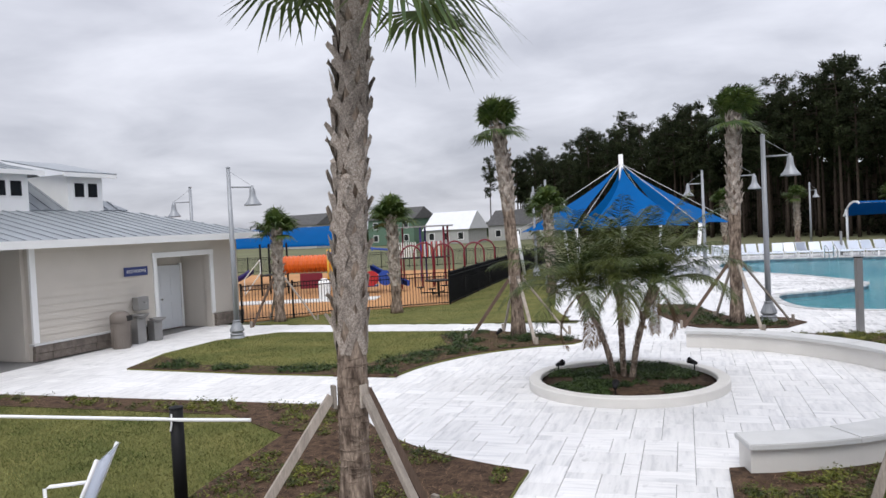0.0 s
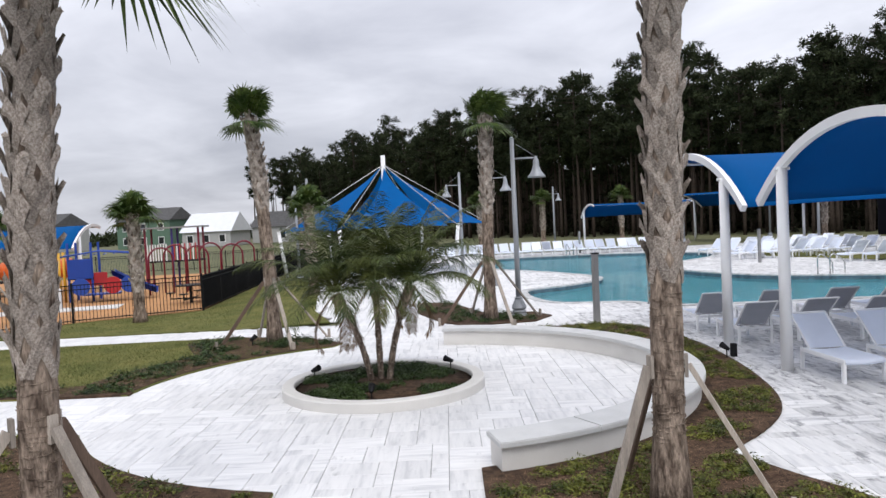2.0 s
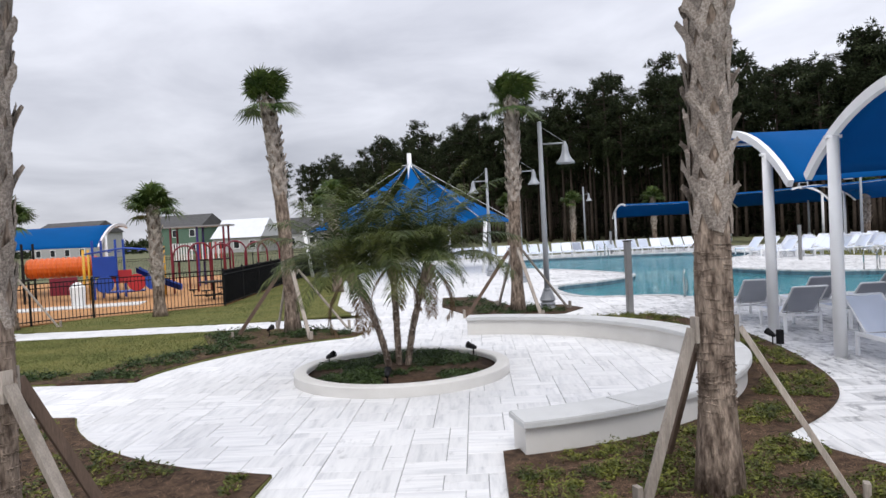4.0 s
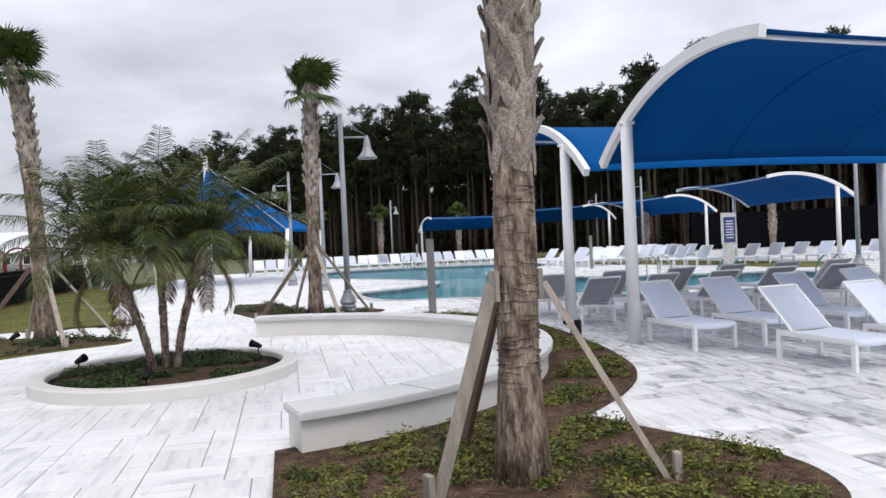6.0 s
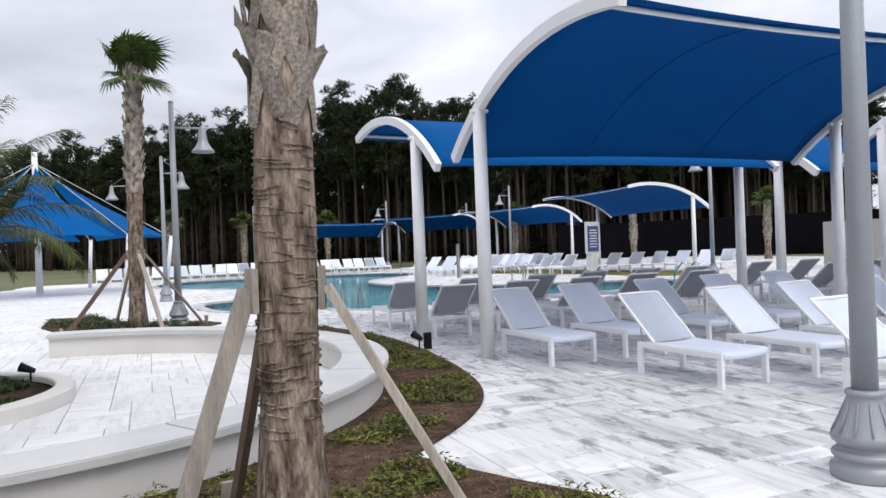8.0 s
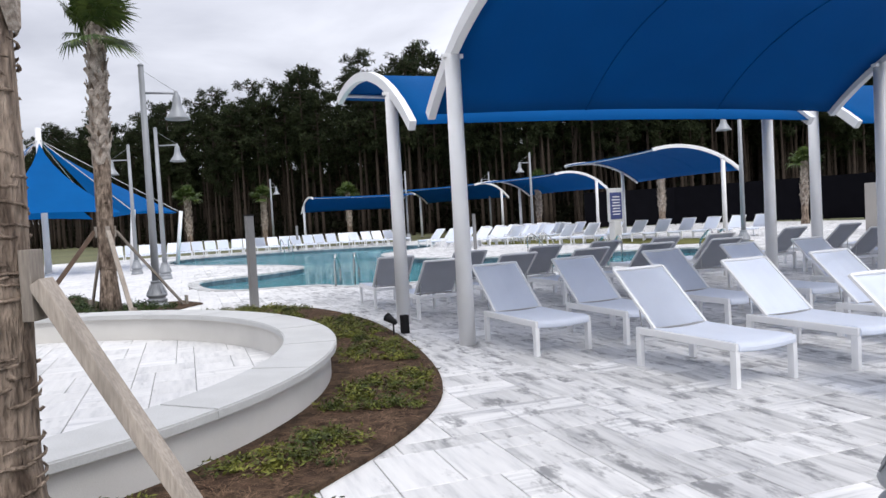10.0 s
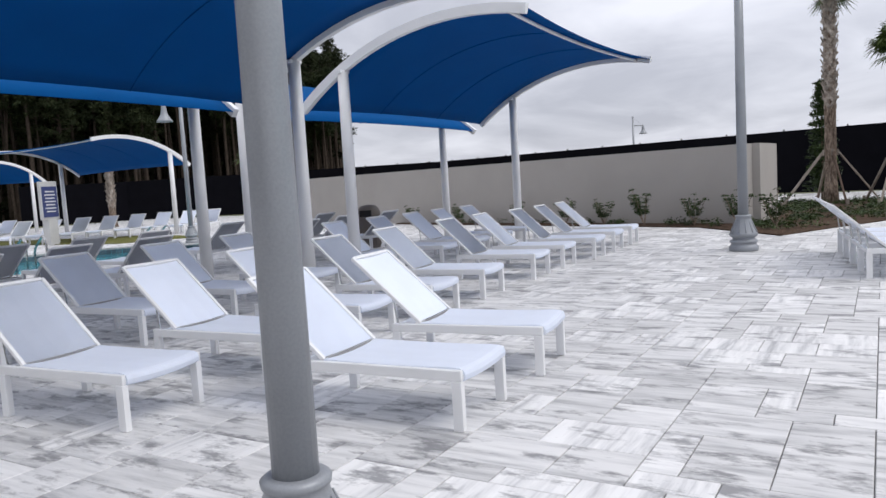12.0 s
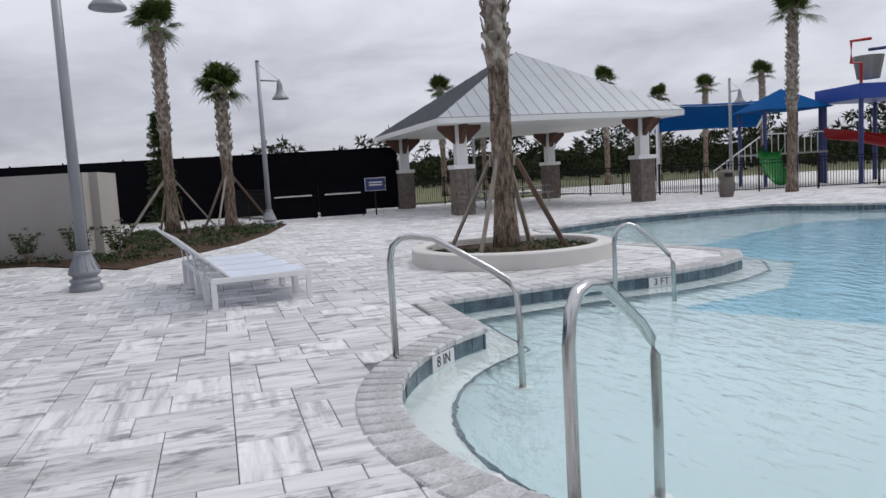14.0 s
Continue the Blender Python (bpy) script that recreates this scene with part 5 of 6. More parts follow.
for k in range(6):
    a0, a1 = radians(60 * k + 4), radians(60 * k + 56)
    bm = bmesh.new()
    grid = []
    for i in range(9):
        u = i / 8
        row = []
        for j in range(9):
            v = j / 8
            a = a0 + (a1 - a0) * (v if u > 0 else 0.5)
            w = 4 * v * (1 - v)
            r = 0.25 + 5.75 * u - 0.9 * w * u * u
            z = 6.15 - 3.55 * u ** 0.82 + 0.12 * w * u
            mid = (a0 + a1) / 2
            sp = 0.25 + 0.75 * u ** 0.6
            aa = mid + (a - mid) * sp
            row.append(bm.verts.new((r * math.cos(aa), r * math.sin(aa), z)))
        grid.append(row)
    for r0, r1 in zip(grid, grid[1:]):
        for j in range(8):
            bm.faces.new((r0[j], r0[j + 1], r1[j + 1], r1[j]))
    bmesh.ops.remove_doubles(bm, verts=bm.verts, dist=1e-4)
    bmesh.ops.recalc_face_normals(bm, faces=bm.faces)
    part("sail", bm, BLUE_CLOTH, tent, "", True)
    a = radians(60 * k)
    part("post", tube(bmesh.new(), [(5.9 * math.cos(a), 5.9 * math.sin(a), 0), (6.25 * math.cos(a), 6.25 * math.sin(a), 2.7)], 0.1, 12), WHITE_METAL, tent, "", True)
    part("cable", tube(bmesh.new(), [(6.2 * math.cos(a), 6.2 * math.sin(a), 2.65), (0.1 * math.cos(a), 0.1 * math.sin(a), 6.3)], 0.02, 6), STEEL, tent)


# ---- date palm trio in the ring planter ----
def feather_leaf(bm, root, a, up, ln, rnd, droop):
    """An arching pinnate frond with thin leaflets."""
    pts = []
    for k in range(9):
        s = k / 8
        el = up - droop * s * s * 1.5
        if k == 0:
            p = root.copy()
        else:
            p = pts[-1] + Vector((math.cos(a) * math.cos(el), math.sin(a) * math.cos(el), math.sin(el))) * ln / 8
        pts.append(p)
    side = Vector((-math.sin(a), math.cos(a), 0))
    tube(bm, pts, [0.012 - 0.0012 * k for k in range(9)], 4)
    for k in range(60):
        s = 0.12 + 0.86 * k / 60
        f = s * 8
        i = min(7, int(f))
        p = pts[i].lerp(pts[i + 1], f - i)
        t = (pts[i + 1] - pts[i]).normalized()
        l2 = ln * 0.2 * (math.sin(math.pi * (0.12 + 0.8 * s)) ** 0.6) * rnd.uniform(0.8, 1.1)
        for q in (-1, 1):
            d = (t * 0.65 + side * q * 0.9 + Vector((0, 0, -0.18 + rnd.uniform(-0.2, 0.2)))).normalized()
            w = t.cross(d).cross(d).normalized() * 0.0065
            m = p + d * l2 * 0.55
            e = p + d * l2 - Vector((0, 0, l2 * 0.32))
            v = [bm.verts.new(x) for x in (p - w * 0.5, p + w * 0.5, m + w, m - w, e)]
            bm.faces.new(v[:4]), bm.faces.new((v[3], v[2], v[4]))


dates = thing("date_palm_clump", "three-trunked feathery date palm with dark green arching fronds", "palm tree", (2.15, 17.42, 0.1))
rd = random.Random(21)
for tx, ty, tz in ((-0.72, -0.25, 1.62), (-0.05, 0.12, 1.78), (0.62, -0.12, 1.72)):
    base = Vector((tx * 0.22, ty * 0.22, -0.05))
    top = Vector((tx, ty, tz))
    pts = [base.lerp(top, k / 10) + Vector((0, 0, 0)) + Vector((-tx, -ty, 0)) * 0.12 * math.sin(math.pi * k / 10) for k in range(11)]
    rad = [0.05 + (0.009 if k % 2 else 0) + (0.05 if k > 8 else 0) for k in range(11)]
    part("trunk", tube(bmesh.new(), pts, rad, 12), TRUNK, dates, "", True)
    bm = bmesh.new()
    for k in range(70):
        s = 0.1 + 0.85 * k / 70
        i = min(9, int(s * 10))
        c = pts[i].lerp(pts[i + 1], s * 10 - i)
        a = k * 2.4
        n = Vector((math.cos(a), math.sin(a), 0))
        w = Vector((-math.sin(a), math.cos(a), 0)) * 0.028
        v = [bm.verts.new(x) for x in (c + n * 0.05 - w, c + n * 0.05 + w, c + n * 0.085 + Vector((0, 0, 0.05)))]
        bm.faces.new(v)
    part("trunk_stub_cover", bm, BOOT, dates)
    bm = bmesh.new()
    for n in range(30):
        a = n * 2.399 + rd.uniform(-0.2, 0.2)
        f = n / 30
        feather_leaf(bm, top + Vector((0, 0, 0.05)), a, 1.4 - 1.25 * f + rd.uniform(-0.12, 0.12), rd.uniform(1.5, 2.0), rd, 0.5 + 0.45 * f)
    part("crown", bm, FROND_TIP, dates, "arching feathery green fronds")
    bm = bmesh.new()
    for n in range(3):
        feather_leaf(bm, top, n * 1.26 + rd.uniform(0, 0.8), -0.75, rd.uniform(0.8, 1.25), rd, 1.0)
    part("dead_frond", bm, DEAD, dates, "brown hanging dead frond")


# ---- small fixtures on the plaza ----
def make_spot(at, turn):
    th = thing("garden_spotlight", "small black garden spotlight on a stake", "spotlight", at, turn)
    part("stake", tube(bmesh.new(), [(0, 0, -0.02), (0, 0, 0.16)], 0.012, 8), BLACK_METAL, th)
    part("head", tube(bmesh.new(), [(-0.05, 0, 0.17), (0.02, 0, 0.2), (0.09, 0, 0.23)], [0.03, 0.045, 0.055], 12), BLACK_METAL, th, "", True)
    part("hood", tube(bmesh.new(), [(0.085, 0, 0.228), (0.12, 0, 0.245)], [0.058, 0.062], 12, False), BLACK_METAL, th)


make_spot((0.83, 18.0, 0.05), -30)
make_spot((3.4, 18.35, 0.05), 200)
make_spot((2.1, 16.1, 0.05), 90)
make_spot((8.72, 18.35, 0.03), 120)
make_spot((-1.5, 22.4, 0.03), 60)
sh = thing("deck_shower_post", "slim weathered grey post standing on the deck", "post", (7.35, 23.85, 0))
part("post", boxed((0, 0, 0.92), (0.14, 0.14, 1.84), 20, 0.006), GREY_BOX, sh)
part("cap", boxed((0, 0, 1.855), (0.17, 0.17, 0.03), 20, 0.006), BLACK_METAL, sh)
for x, y, h in ((13.2, 58.5, 1.6), (19.2, 41.5, 1.7)):
    s2 = thing("deck_shower_post", "slim weathered grey post standing on the deck", "post", (x, y, 0))
    part("post", boxed((0, 0, h / 2), (0.12, 0.12, h), 20, 0.006), GREY_BOX, s2)
    part("cap", boxed((0, 0, h + 0.015), (0.15, 0.15, 0.03), 20, 0.006), BLACK_METAL, s2)
uplight = thing("uplight_box", "black ground uplight box at the bed edge", "spotlight", (8.95, 18.6, 0))
part("body", boxed((0, 0, 0.13), (0.1, 0.1, 0.26), 10, 0.01), BLACK_METAL, uplight)
# rolled-out post and rope on the near lawn, and a chair
bp = thing("rope_post", "black lawn post with a white rope tied on", "post", (-2.15, 10.25, 0.03))
part("post", tube(bmesh.new(), [(0, 0, 0), (0, 0, 1.16)], 0.075, 14), BLACK_METAL, bp, "", True)
part("cap", lathe(bmesh.new(), [(0.08, 1.16), (0.08, 1.18), (0.001, 1.2)], 14), BLACK_METAL, bp)
part("rope", tube(bmesh.new(), [(-6.0, -0.5, 1.06), (-3, -0.26, 1.05), (-0.1, -0.085, 1.06), (0.12, -0.085, 1.06), (0.94, 0.02, 1.06)], 0.02, 8), TRIM, bp, "white rope")
part("tie", tube(bmesh.new(), [(0.0, -0.085, 1.12), (0.0, -0.09, 1.0), (-0.02, -0.09, 0.93)], 0.01, 6), TRIM, bp, "white cord")
ch = thing("lawn_chair", "white framed lawn chair with pale blue sling", "chair", (-2.5, 9.05, 0.03), -65)
for s in (-0.3, 0.3):
    part("arm", tube(bmesh.new(), [(s, -0.35, 0.0), (s, -0.35, 0.58), (s, -0.3, 0.6), (s, 0.2, 0.62)], 0.02, 8), WHITE_METAL, ch, "", True)
    part("leg", tube(bmesh.new(), [(s, 0.35, 0.0), (s, 0.12, 0.42), (s, -0.35, 0.38)], 0.02, 8), WHITE_METAL, ch, "", True)
    part("back_rail", tube(bmesh.new(), [(s, 0.1, 0.38), (s, 0.38, 1.0)], 0.02, 8), WHITE_METAL, ch, "", True)
bm = bmesh.new()
rows = [[bm.verts.new((x, y, z)) for x in (-0.3, 0, 0.3)] for y, z in ((-0.36, 0.38), (-0.1, 0.34), (0.1, 0.36), (0.24, 0.68), (0.38, 0.98), (0.42, 1.0))]
for r0, r1 in zip(rows, rows[1:]):
    for k in range(2):
        bm.faces.new((r0[k], r0[k + 1], r1[k + 1], r1[k]))
bmesh.ops.solidify(bm, geom=bm.faces[:], thickness=0.006)
part("sling", bm, SLING, ch, "pale blue sling", True)


# ---- pool rails ----
def make_rail(base, foot, h=1.02, name="pool_handrail", z0=0.0):
    b0, f0 = Vector((*base, z0)), Vector((*foot, -0.30))
    d = Vector((f0.x - b0.x, f0.y - b0.y, 0))
    u = d.normalized()
    ln = d.length
    pts = [b0, b0 + Vector((0, 0, h * 0.8)), b0 + Vector((0, 0, h * 0.92)) + u * 0.03, b0 + Vector((0, 0, h * 0.985)) + u * 0.1, b0 + Vector((0, 0, h)) + u * 0.2, b0 + Vector((0, 0, h * 0.975)) + u * ln * 0.36,
           b0 + Vector((0, 0, h * 0.72)) + u * ln * 0.8, b0 + Vector((0, 0, h * 0.62)) + u * ln * 0.93, b0 + Vector((0, 0, h * 0.52)) + u * ln * 0.99, f0 + Vector((0, 0, 0.5)), f0]
    th = thing(name, "brushed stainless steel pool handrail set into the deck", "handrail")
    part("rail", tube(bmesh.new(), pts, 0.028, 14), STEEL, th, "", True)
    part("flange", lathe(bmesh.new(), [(0.065, 0.0), (0.065, 0.012), (0.03, 0.025)], 16, tuple(b0)), STEEL, th)
    part("flange", lathe(bmesh.new(), [(0.065, 0.0), (0.065, 0.012), (0.03, 0.02)], 16, tuple(f0)), INK, th)


make_rail((14.53, 8.01), (13.95, 7.1), 1.05)
make_rail((11.1, 8.08), (11.79, 7.24), 1.05)
make_rail((16.55, 4.72), (16.45, 3.95), 1.1, "pool_handrail", -0.30)
for x, y, a in ((9.9, 27.2, 1.2), (17.5, 26.7, 1.4), (18.6, 34, 0.3), (12, 55.8, -1.4), (20.9, 26.4, 1.4)):
    for o in (-0.25, 0.25):
        bx, by = x + o, y
        make_rail((bx, by), (bx + 0.75 * math.cos(a), by + 0.75 * math.sin(a)), 0.8, "pool_ladder_rail")


# ---- sign kiosk far across the pool ----
sgn = thing("rules_sign", "navy pool rules board on a pale pedestal", "sign", (24.5, 37.6, 0), 20)
part("pedestal", boxed((0, 0, 0.5), (0.5, 0.3, 1.0), 0, 0.02), CAP, sgn)
part("board", boxed((0, -0.02, 1.75), (0.95, 0.12, 1.5), 0, 0.02), CAP, sgn)
part("face", boxed((0, -0.09, 1.7), (0.82, 0.02, 1.2)), SIGN_BLUE, sgn)
for k in range(7):
    part("text_line", boxed((0, -0.105, 2.1 - 0.13 * k), (0.6 if k % 2 else 0.5, 0.006, 0.045)), INK, sgn)

# ---- playground ----
structure("playground_surface", prism(bmesh.new(), [(-34, 30), (-12, 27), (-9.5, 29.7), (-5.9, 31.8), (-6.6, 42), (-7.2, 56), (-34, 56)], -0.05, 0.0), PLAY_SURFACE, "orange-tan rubber playground surface")
structure("playground_path", boxed((-17, 33.0, 0.005), (14, 1.6, 0.05), 14), CONCRETE, "pale concrete path at the playground")


def pipe_thing(name, label, cat, at, turn, runs):
    th = thing(name, label, cat, at, turn)
    for nm, mat, r, pts in runs:
        part(nm, tube(bmesh.new(), pts, r, 10), mat, th, "", True)
    return th


def hoop(x, y, w, h, n=10):
    return [(x - w, y, 0), (x - w, y, h - w)] + [(x - w * math.cos(math.pi * k / n), y, h - w + w * math.sin(math.pi * k / n)) for k in range(1, n)] + [(x + w, y, h - w), (x + w, y, 0)]


pc = make_canopy(-5.5, 5.5, 0, 0.95, -3.5, 3.0, "blue shade cloth on white arched beams over the playground")
pc.matrix_basis = pose(-29.5, 39.5, 0, 0, 0, 8)
copy_thing(pc, pose(-21.0, 41.5, 0, 0, 0, 188))
ps = thing("play_structure", "orange tube play structure with blue slides and maroon panels", "play structure", (-15.4, 38.0, 0), 10)
bm = tube(bmesh.new(), [(-1.5 + k * 0.0575, 0, 1.55) for k in range(53)], [0.42 + 0.05 * ((k // 2) % 2) for k in range(53)], 14)
part("tunnel", bm, ORANGE, ps, "ribbed orange crawl tunnel")
for x in (-2.5, -1.5, 1.5, 2.5):
    for y in (-0.6, 0.6):
        part("post", tube(bmesh.new(), [(x, y, 0), (x, y, 2.7)], 0.055, 10), BLACK_METAL if x < 0 else BLUE_PLASTIC, ps)
part("deck", boxed((-2, 0, 1.05), (1.1, 1.3, 0.08)), DARK, ps)
part("deck", boxed((2, 0, 1.05), (1.1, 1.3, 0.08)), DARK, ps)
part("side_panel", boxed((0.2, -0.62, 0.7), (1.2, 0.06, 0.8), 0, 0.02), MAROON, ps, "maroon panel")
part("wall_panel", boxed((2, -0.65, 1.5), (1.0, 0.06, 0.9), 0, 0.02), BLUE_PLASTIC, ps, "blue panel")
for x, mat in ((-3.2, PURPLE), (3.3, BLUE_PLASTIC)):
    s = 1 if x > 0 else -1
    bm = bmesh.new()
    prev = None
    for k in range(9):
        u = k / 8
        c = (x + s * 2.0 * u, -0.2 - 0.5 * u, 1.15 - 0.95 * (u ** 0.85) + 0.05 * u)
        ring = [bm.verts.new((c[0], c[1] + w, c[2] + z)) for w, z in ((-0.3, 0.25), (-0.26, 0), (0.26, 0), (0.3, 0.25))]
        if prev:
            for j in range(3):
                bm.faces.new((prev[j], prev[j + 1], ring[j + 1], ring[j]))
        prev = ring
    bmesh.ops.solidify(bm, geom=bm.faces[:], thickness=0.04)
    part("slide", bm, mat, ps, "", True)
part("stair_rail", tube(bmesh.new(), [(-3.4, -0.7, 0.1), (-2.5, -0.7, 1.2), (-2.5, -0.7, 1.9), (-3.4, -0.7, 0.9), (-3.4, -0.7, 0.1)], 0.03, 8), TRIM, ps)
runs = [("arch", MAROON, 0.045, hoop(-1.7 + 0.85 * k, (k % 2) * 0.9, 0.55, 2.35 if k % 2 else 2.25)) for k in range(6)]
pipe_thing("climbing_arches", "maroon tubular climbing arches on the playground", "climbing frame", (-8.9, 40.5, 0), 30, runs)
runs = [("post", YELLOW, 0.06, [(x, y, 0), (x, y, 2.3)]) for x in (-1.6, 1.6) for y in (-0.7, 0.7)] + [("bar", BLUE_PLASTIC, 0.035, [(-1.6, y, 2.1), (0, y, 2.3), (1.6, y, 2.1)]) for y in (-0.7, 0.7)] + [("rung", BLUE_PLASTIC, 0.025, [(-1.4 + 0.4 * k, -0.7, 2.15), (-1.4 + 0.4 * k, 0.7, 2.15)]) for k in range(8)]
mb = pipe_thing("monkey_bars", "yellow and blue climbing frame with panels", "climbing frame", (-12.3, 37.6, 0), 20, runs)
for x, mat in ((-0.8, BLUE_PLASTIC), (0.5, RED), (1.2, BLUE_PLASTIC)):
    part("disc_panel", tube(bmesh.new(), [(x, -0.72, 0.75), (x, -0.66, 0.75)], 0.38, 18), mat, mb)
part("platform", boxed((0, 0, 0.35), (1.6, 0.9, 0.06), 0, 0.01), BLUE_PLASTIC, mb)
part("barrier", boxed((-0.4, 0.5, 1.0), (1.2, 0.05, 0.6), 0, 0.01), RED, mb)
pt = thing("play_tower", "play tower with striped red barrier and grey roof", "play structure", (-11.6, 45.0, 0), 8)
for x in (-1.4, 0, 1.4):
    for y in (-0.7, 0.7):
        part("post", tube(bmesh.new(), [(x, y, 0), (x, y, 3.2)], 0.06, 10), MAROON if x else PURPLE, pt)
for k in range(9):
    part("slat", boxed((0.1 + 0.14 * k, -0.7, 1.9), (0.06, 0.04, 0.9)), INK if k % 2 else RED, pt)
for k in range(8):
    part("slat", boxed((-1.3 + 0.14 * k, -0.7, 1.9), (0.06, 0.04, 0.9)), INK, pt)
part("deck", boxed((0, 0, 1.4), (2.9, 1.4, 0.08)), DARK, pt)
part("roof", prism(bmesh.new(), [(-1.7, -1), (1.7, -1), (1.7, 1), (-1.7, 1)], 3.2, 3.28), GREY_BOX, pt)
bn = thing("play_bin", "white slatted litter bin on the playground", "litter bin", (-12.9, 34.6, 0))
part("body", lathe(bmesh.new(), [(0.26, 0), (0.3, 0.75), (0.3, 0.8), (0.12, 0.98), (0.001, 1.0)], 18), TRIM, bn)
ptb = thing("play_table", "dark round playground table with seats", "table", (-7.3, 34.8, 0))
part("tabletop", tube(bmesh.new(), [(0, 0, 0.72), (0, 0, 0.77)], 0.6, 20), DARK, ptb)
part("leg", tube(bmesh.new(), [(0, 0, 0), (0, 0, 0.72)], 0.06, 10), DARK, ptb)
for k in range(4):
    a = k * math.pi / 2
    part("seat", tube(bmesh.new(), [(0.85 * math.cos(a), 0.85 * math.sin(a), 0.42), (0.85 * math.cos(a), 0.85 * math.sin(a), 0.46)], 0.18, 14), DARK, ptb)
    part("seat_arm", tube(bmesh.new(), [(0, 0, 0.2), (0.85 * math.cos(a), 0.85 * math.sin(a), 0.2), (0.85 * math.cos(a), 0.85 * math.sin(a), 0.42)], 0.03, 8), DARK, ptb)


# ---- houses beyond the playground ----
def make_house(at, turn, w, d, h, rise, wall, roof, label, wins=3, storeys=1):
    th = thing("house", label, "house", at, turn)
    part("wall", boxed((0, 0, h / 2), (w, d, h)), wall, th)
    part("roof", prism_roof(w + 0.8, d + 0.8, h, rise), roof, th)
    for st in range(storeys):
        for k in range(wins):
            x = -w / 2 + w * (k + 0.5) / wins
            wn = part("window", boxed((x, -d / 2 - 0.03, 1.5 + 2.8 * st), (1.1, 0.08, 1.3)), GLASS, th)
            part("window_frame", boxed((x, -d / 2 - 0.02, 1.5 + 2.8 * st), (1.35, 0.06, 1.55)), TRIM, wn)
    return th


def prism_roof(w, d, h, rise):
    bm = bmesh.new()
    v = [bm.verts.new(p) for p in ((-w / 2, -d / 2, h), (w / 2, -d / 2, h), (w / 2, d / 2, h), (-w / 2, d / 2, h), (-w / 2 + 0.3, 0, h + rise), (w / 2 - 0.3, 0, h + rise))]
    for f in ((0, 1, 5, 4), (2, 3, 4, 5), (1, 2, 5), (3, 0, 4), (3, 2, 1, 0)):
        bm.faces.new([v[k] for k in f])
    return bm


make_house((-41, 147, 0), -12, 10, 8, 2.8, 3.6, HOUSE_GREY, material("white_metal_roof", (0.72, 0.73, 0.75), 0.4, 0.2, 0.05, 1, 40, 0.02), "pale grey house with white metal roof")
make_house((-57, 158, 0), -12, 12, 9, 5.6, 2.6, HOUSE_GREEN, SHINGLE, "two-storey green house with dark shingle roof", 3, 2)
make_house((-29, 158, 0), -8, 13, 9, 3.2, 3.2, HOUSE_GREY, SHINGLE, "grey house with dark shingle roof")
make_house((-82, 160, 0), -14, 15, 10, 5.4, 2.6, HOUSE_GREY, SHINGLE, "grey two-storey house with dark shingle roof", 4, 2)
make_house((-110, 150, 0), -18, 14, 10, 3.2, 3, HOUSE_GREY, SHINGLE, "grey house with dark shingle roof")

# ---- splash playground beyond the pavilion ----
spl = make_canopy(-2.9, 2.9, 0, 0.95, -3.5, 3.6, "navy shade cloth on white arched beams by the splash area")
spl.matrix_basis = pose(46.7, -19.5, 0, 0, 0, -106) @ Matrix.Scale(1.12, 4)
wp = thing("water_play_tower", "water play tower with red slide, green slide and blue hip roof", "play structure", (39.9, -18.6, 0), -100)
for x in (-1.6, 1.6):
    for y in (-1.2, 1.2):
        part("post", tube(bmesh.new(), [(x, y, 0), (x, y, 3.9)], 0.09, 12), SIGN_BLUE, wp)
part("deck", boxed((0, 0, 1.6), (3.4, 2.6, 0.1)), GREY_BOX, wp)
bm = bmesh.new()
v = [bm.verts.new(p) for p in ((-1.9, -1.5, 3.8), (1.9, -1.5, 3.8), (1.9, 1.5, 3.8), (-1.9, 1.5, 3.8), (0, 0, 4.9))]
for f in ((0, 1, 4), (1, 2, 4), (2, 3, 4), (3, 0, 4), (3, 2, 1, 0)):
    bm.faces.new([v[k] for k in f])
part("roof", bm, BLUE_CLOTH, wp, "blue hip roof")
for k in range(10):
    part("baluster", tube(bmesh.new(), [(-1.6 + 0.35 * k, -1.2, 1.65), (-1.6 + 0.35 * k, -1.2, 2.6)], 0.02, 6), TRIM, wp)
part("top_rail", tube(bmesh.new(), [(-1.6, -1.2, 2.6), (1.6, -1.2, 2.6)], 0.03, 8), TRIM, wp)
part("stair_rail", tube(bmesh.new(), [(-4.2, -0.9, 0.9), (-1.7, -0.9, 2.5)], 0.035, 8), TRIM, wp)
for k in range(8):
    part("baluster", tube(bmesh.new(), [(-4.1 + 0.32 * k, -0.9, 0.05 + 0.2 * k), (-4.1 + 0.32 * k, -0.9, 0.95 + 0.2 * k)], 0.02, 6), TRIM, wp)


def chute(pts, w, mat, name, parent, label):
    bm = bmesh.new()
    prev = None
    for i, p in enumerate(pts):
        p = Vector(p)
        d = (Vector(pts[min(i + 1, len(pts) - 1)]) - Vector(pts[max(0, i - 1)])).normalized()
        s = Vector((0, 0, 1)).cross(d).normalized()
        ring = [bm.verts.new(p + s * (w * math.cos(a)) + Vector((0, 0, w * 0.9 * (1 - math.sin(a))))) for a in [math.pi * k / 8 for k in range(9)]]
        if prev:
            for j in range(8):
                bm.faces.new((prev[j], prev[j + 1], ring[j + 1], ring[j]))
        prev = ring
    bmesh.ops.solidify(bm, geom=bm.faces[:], thickness=0.05)
    return part(name, bm, mat, parent, label, True)


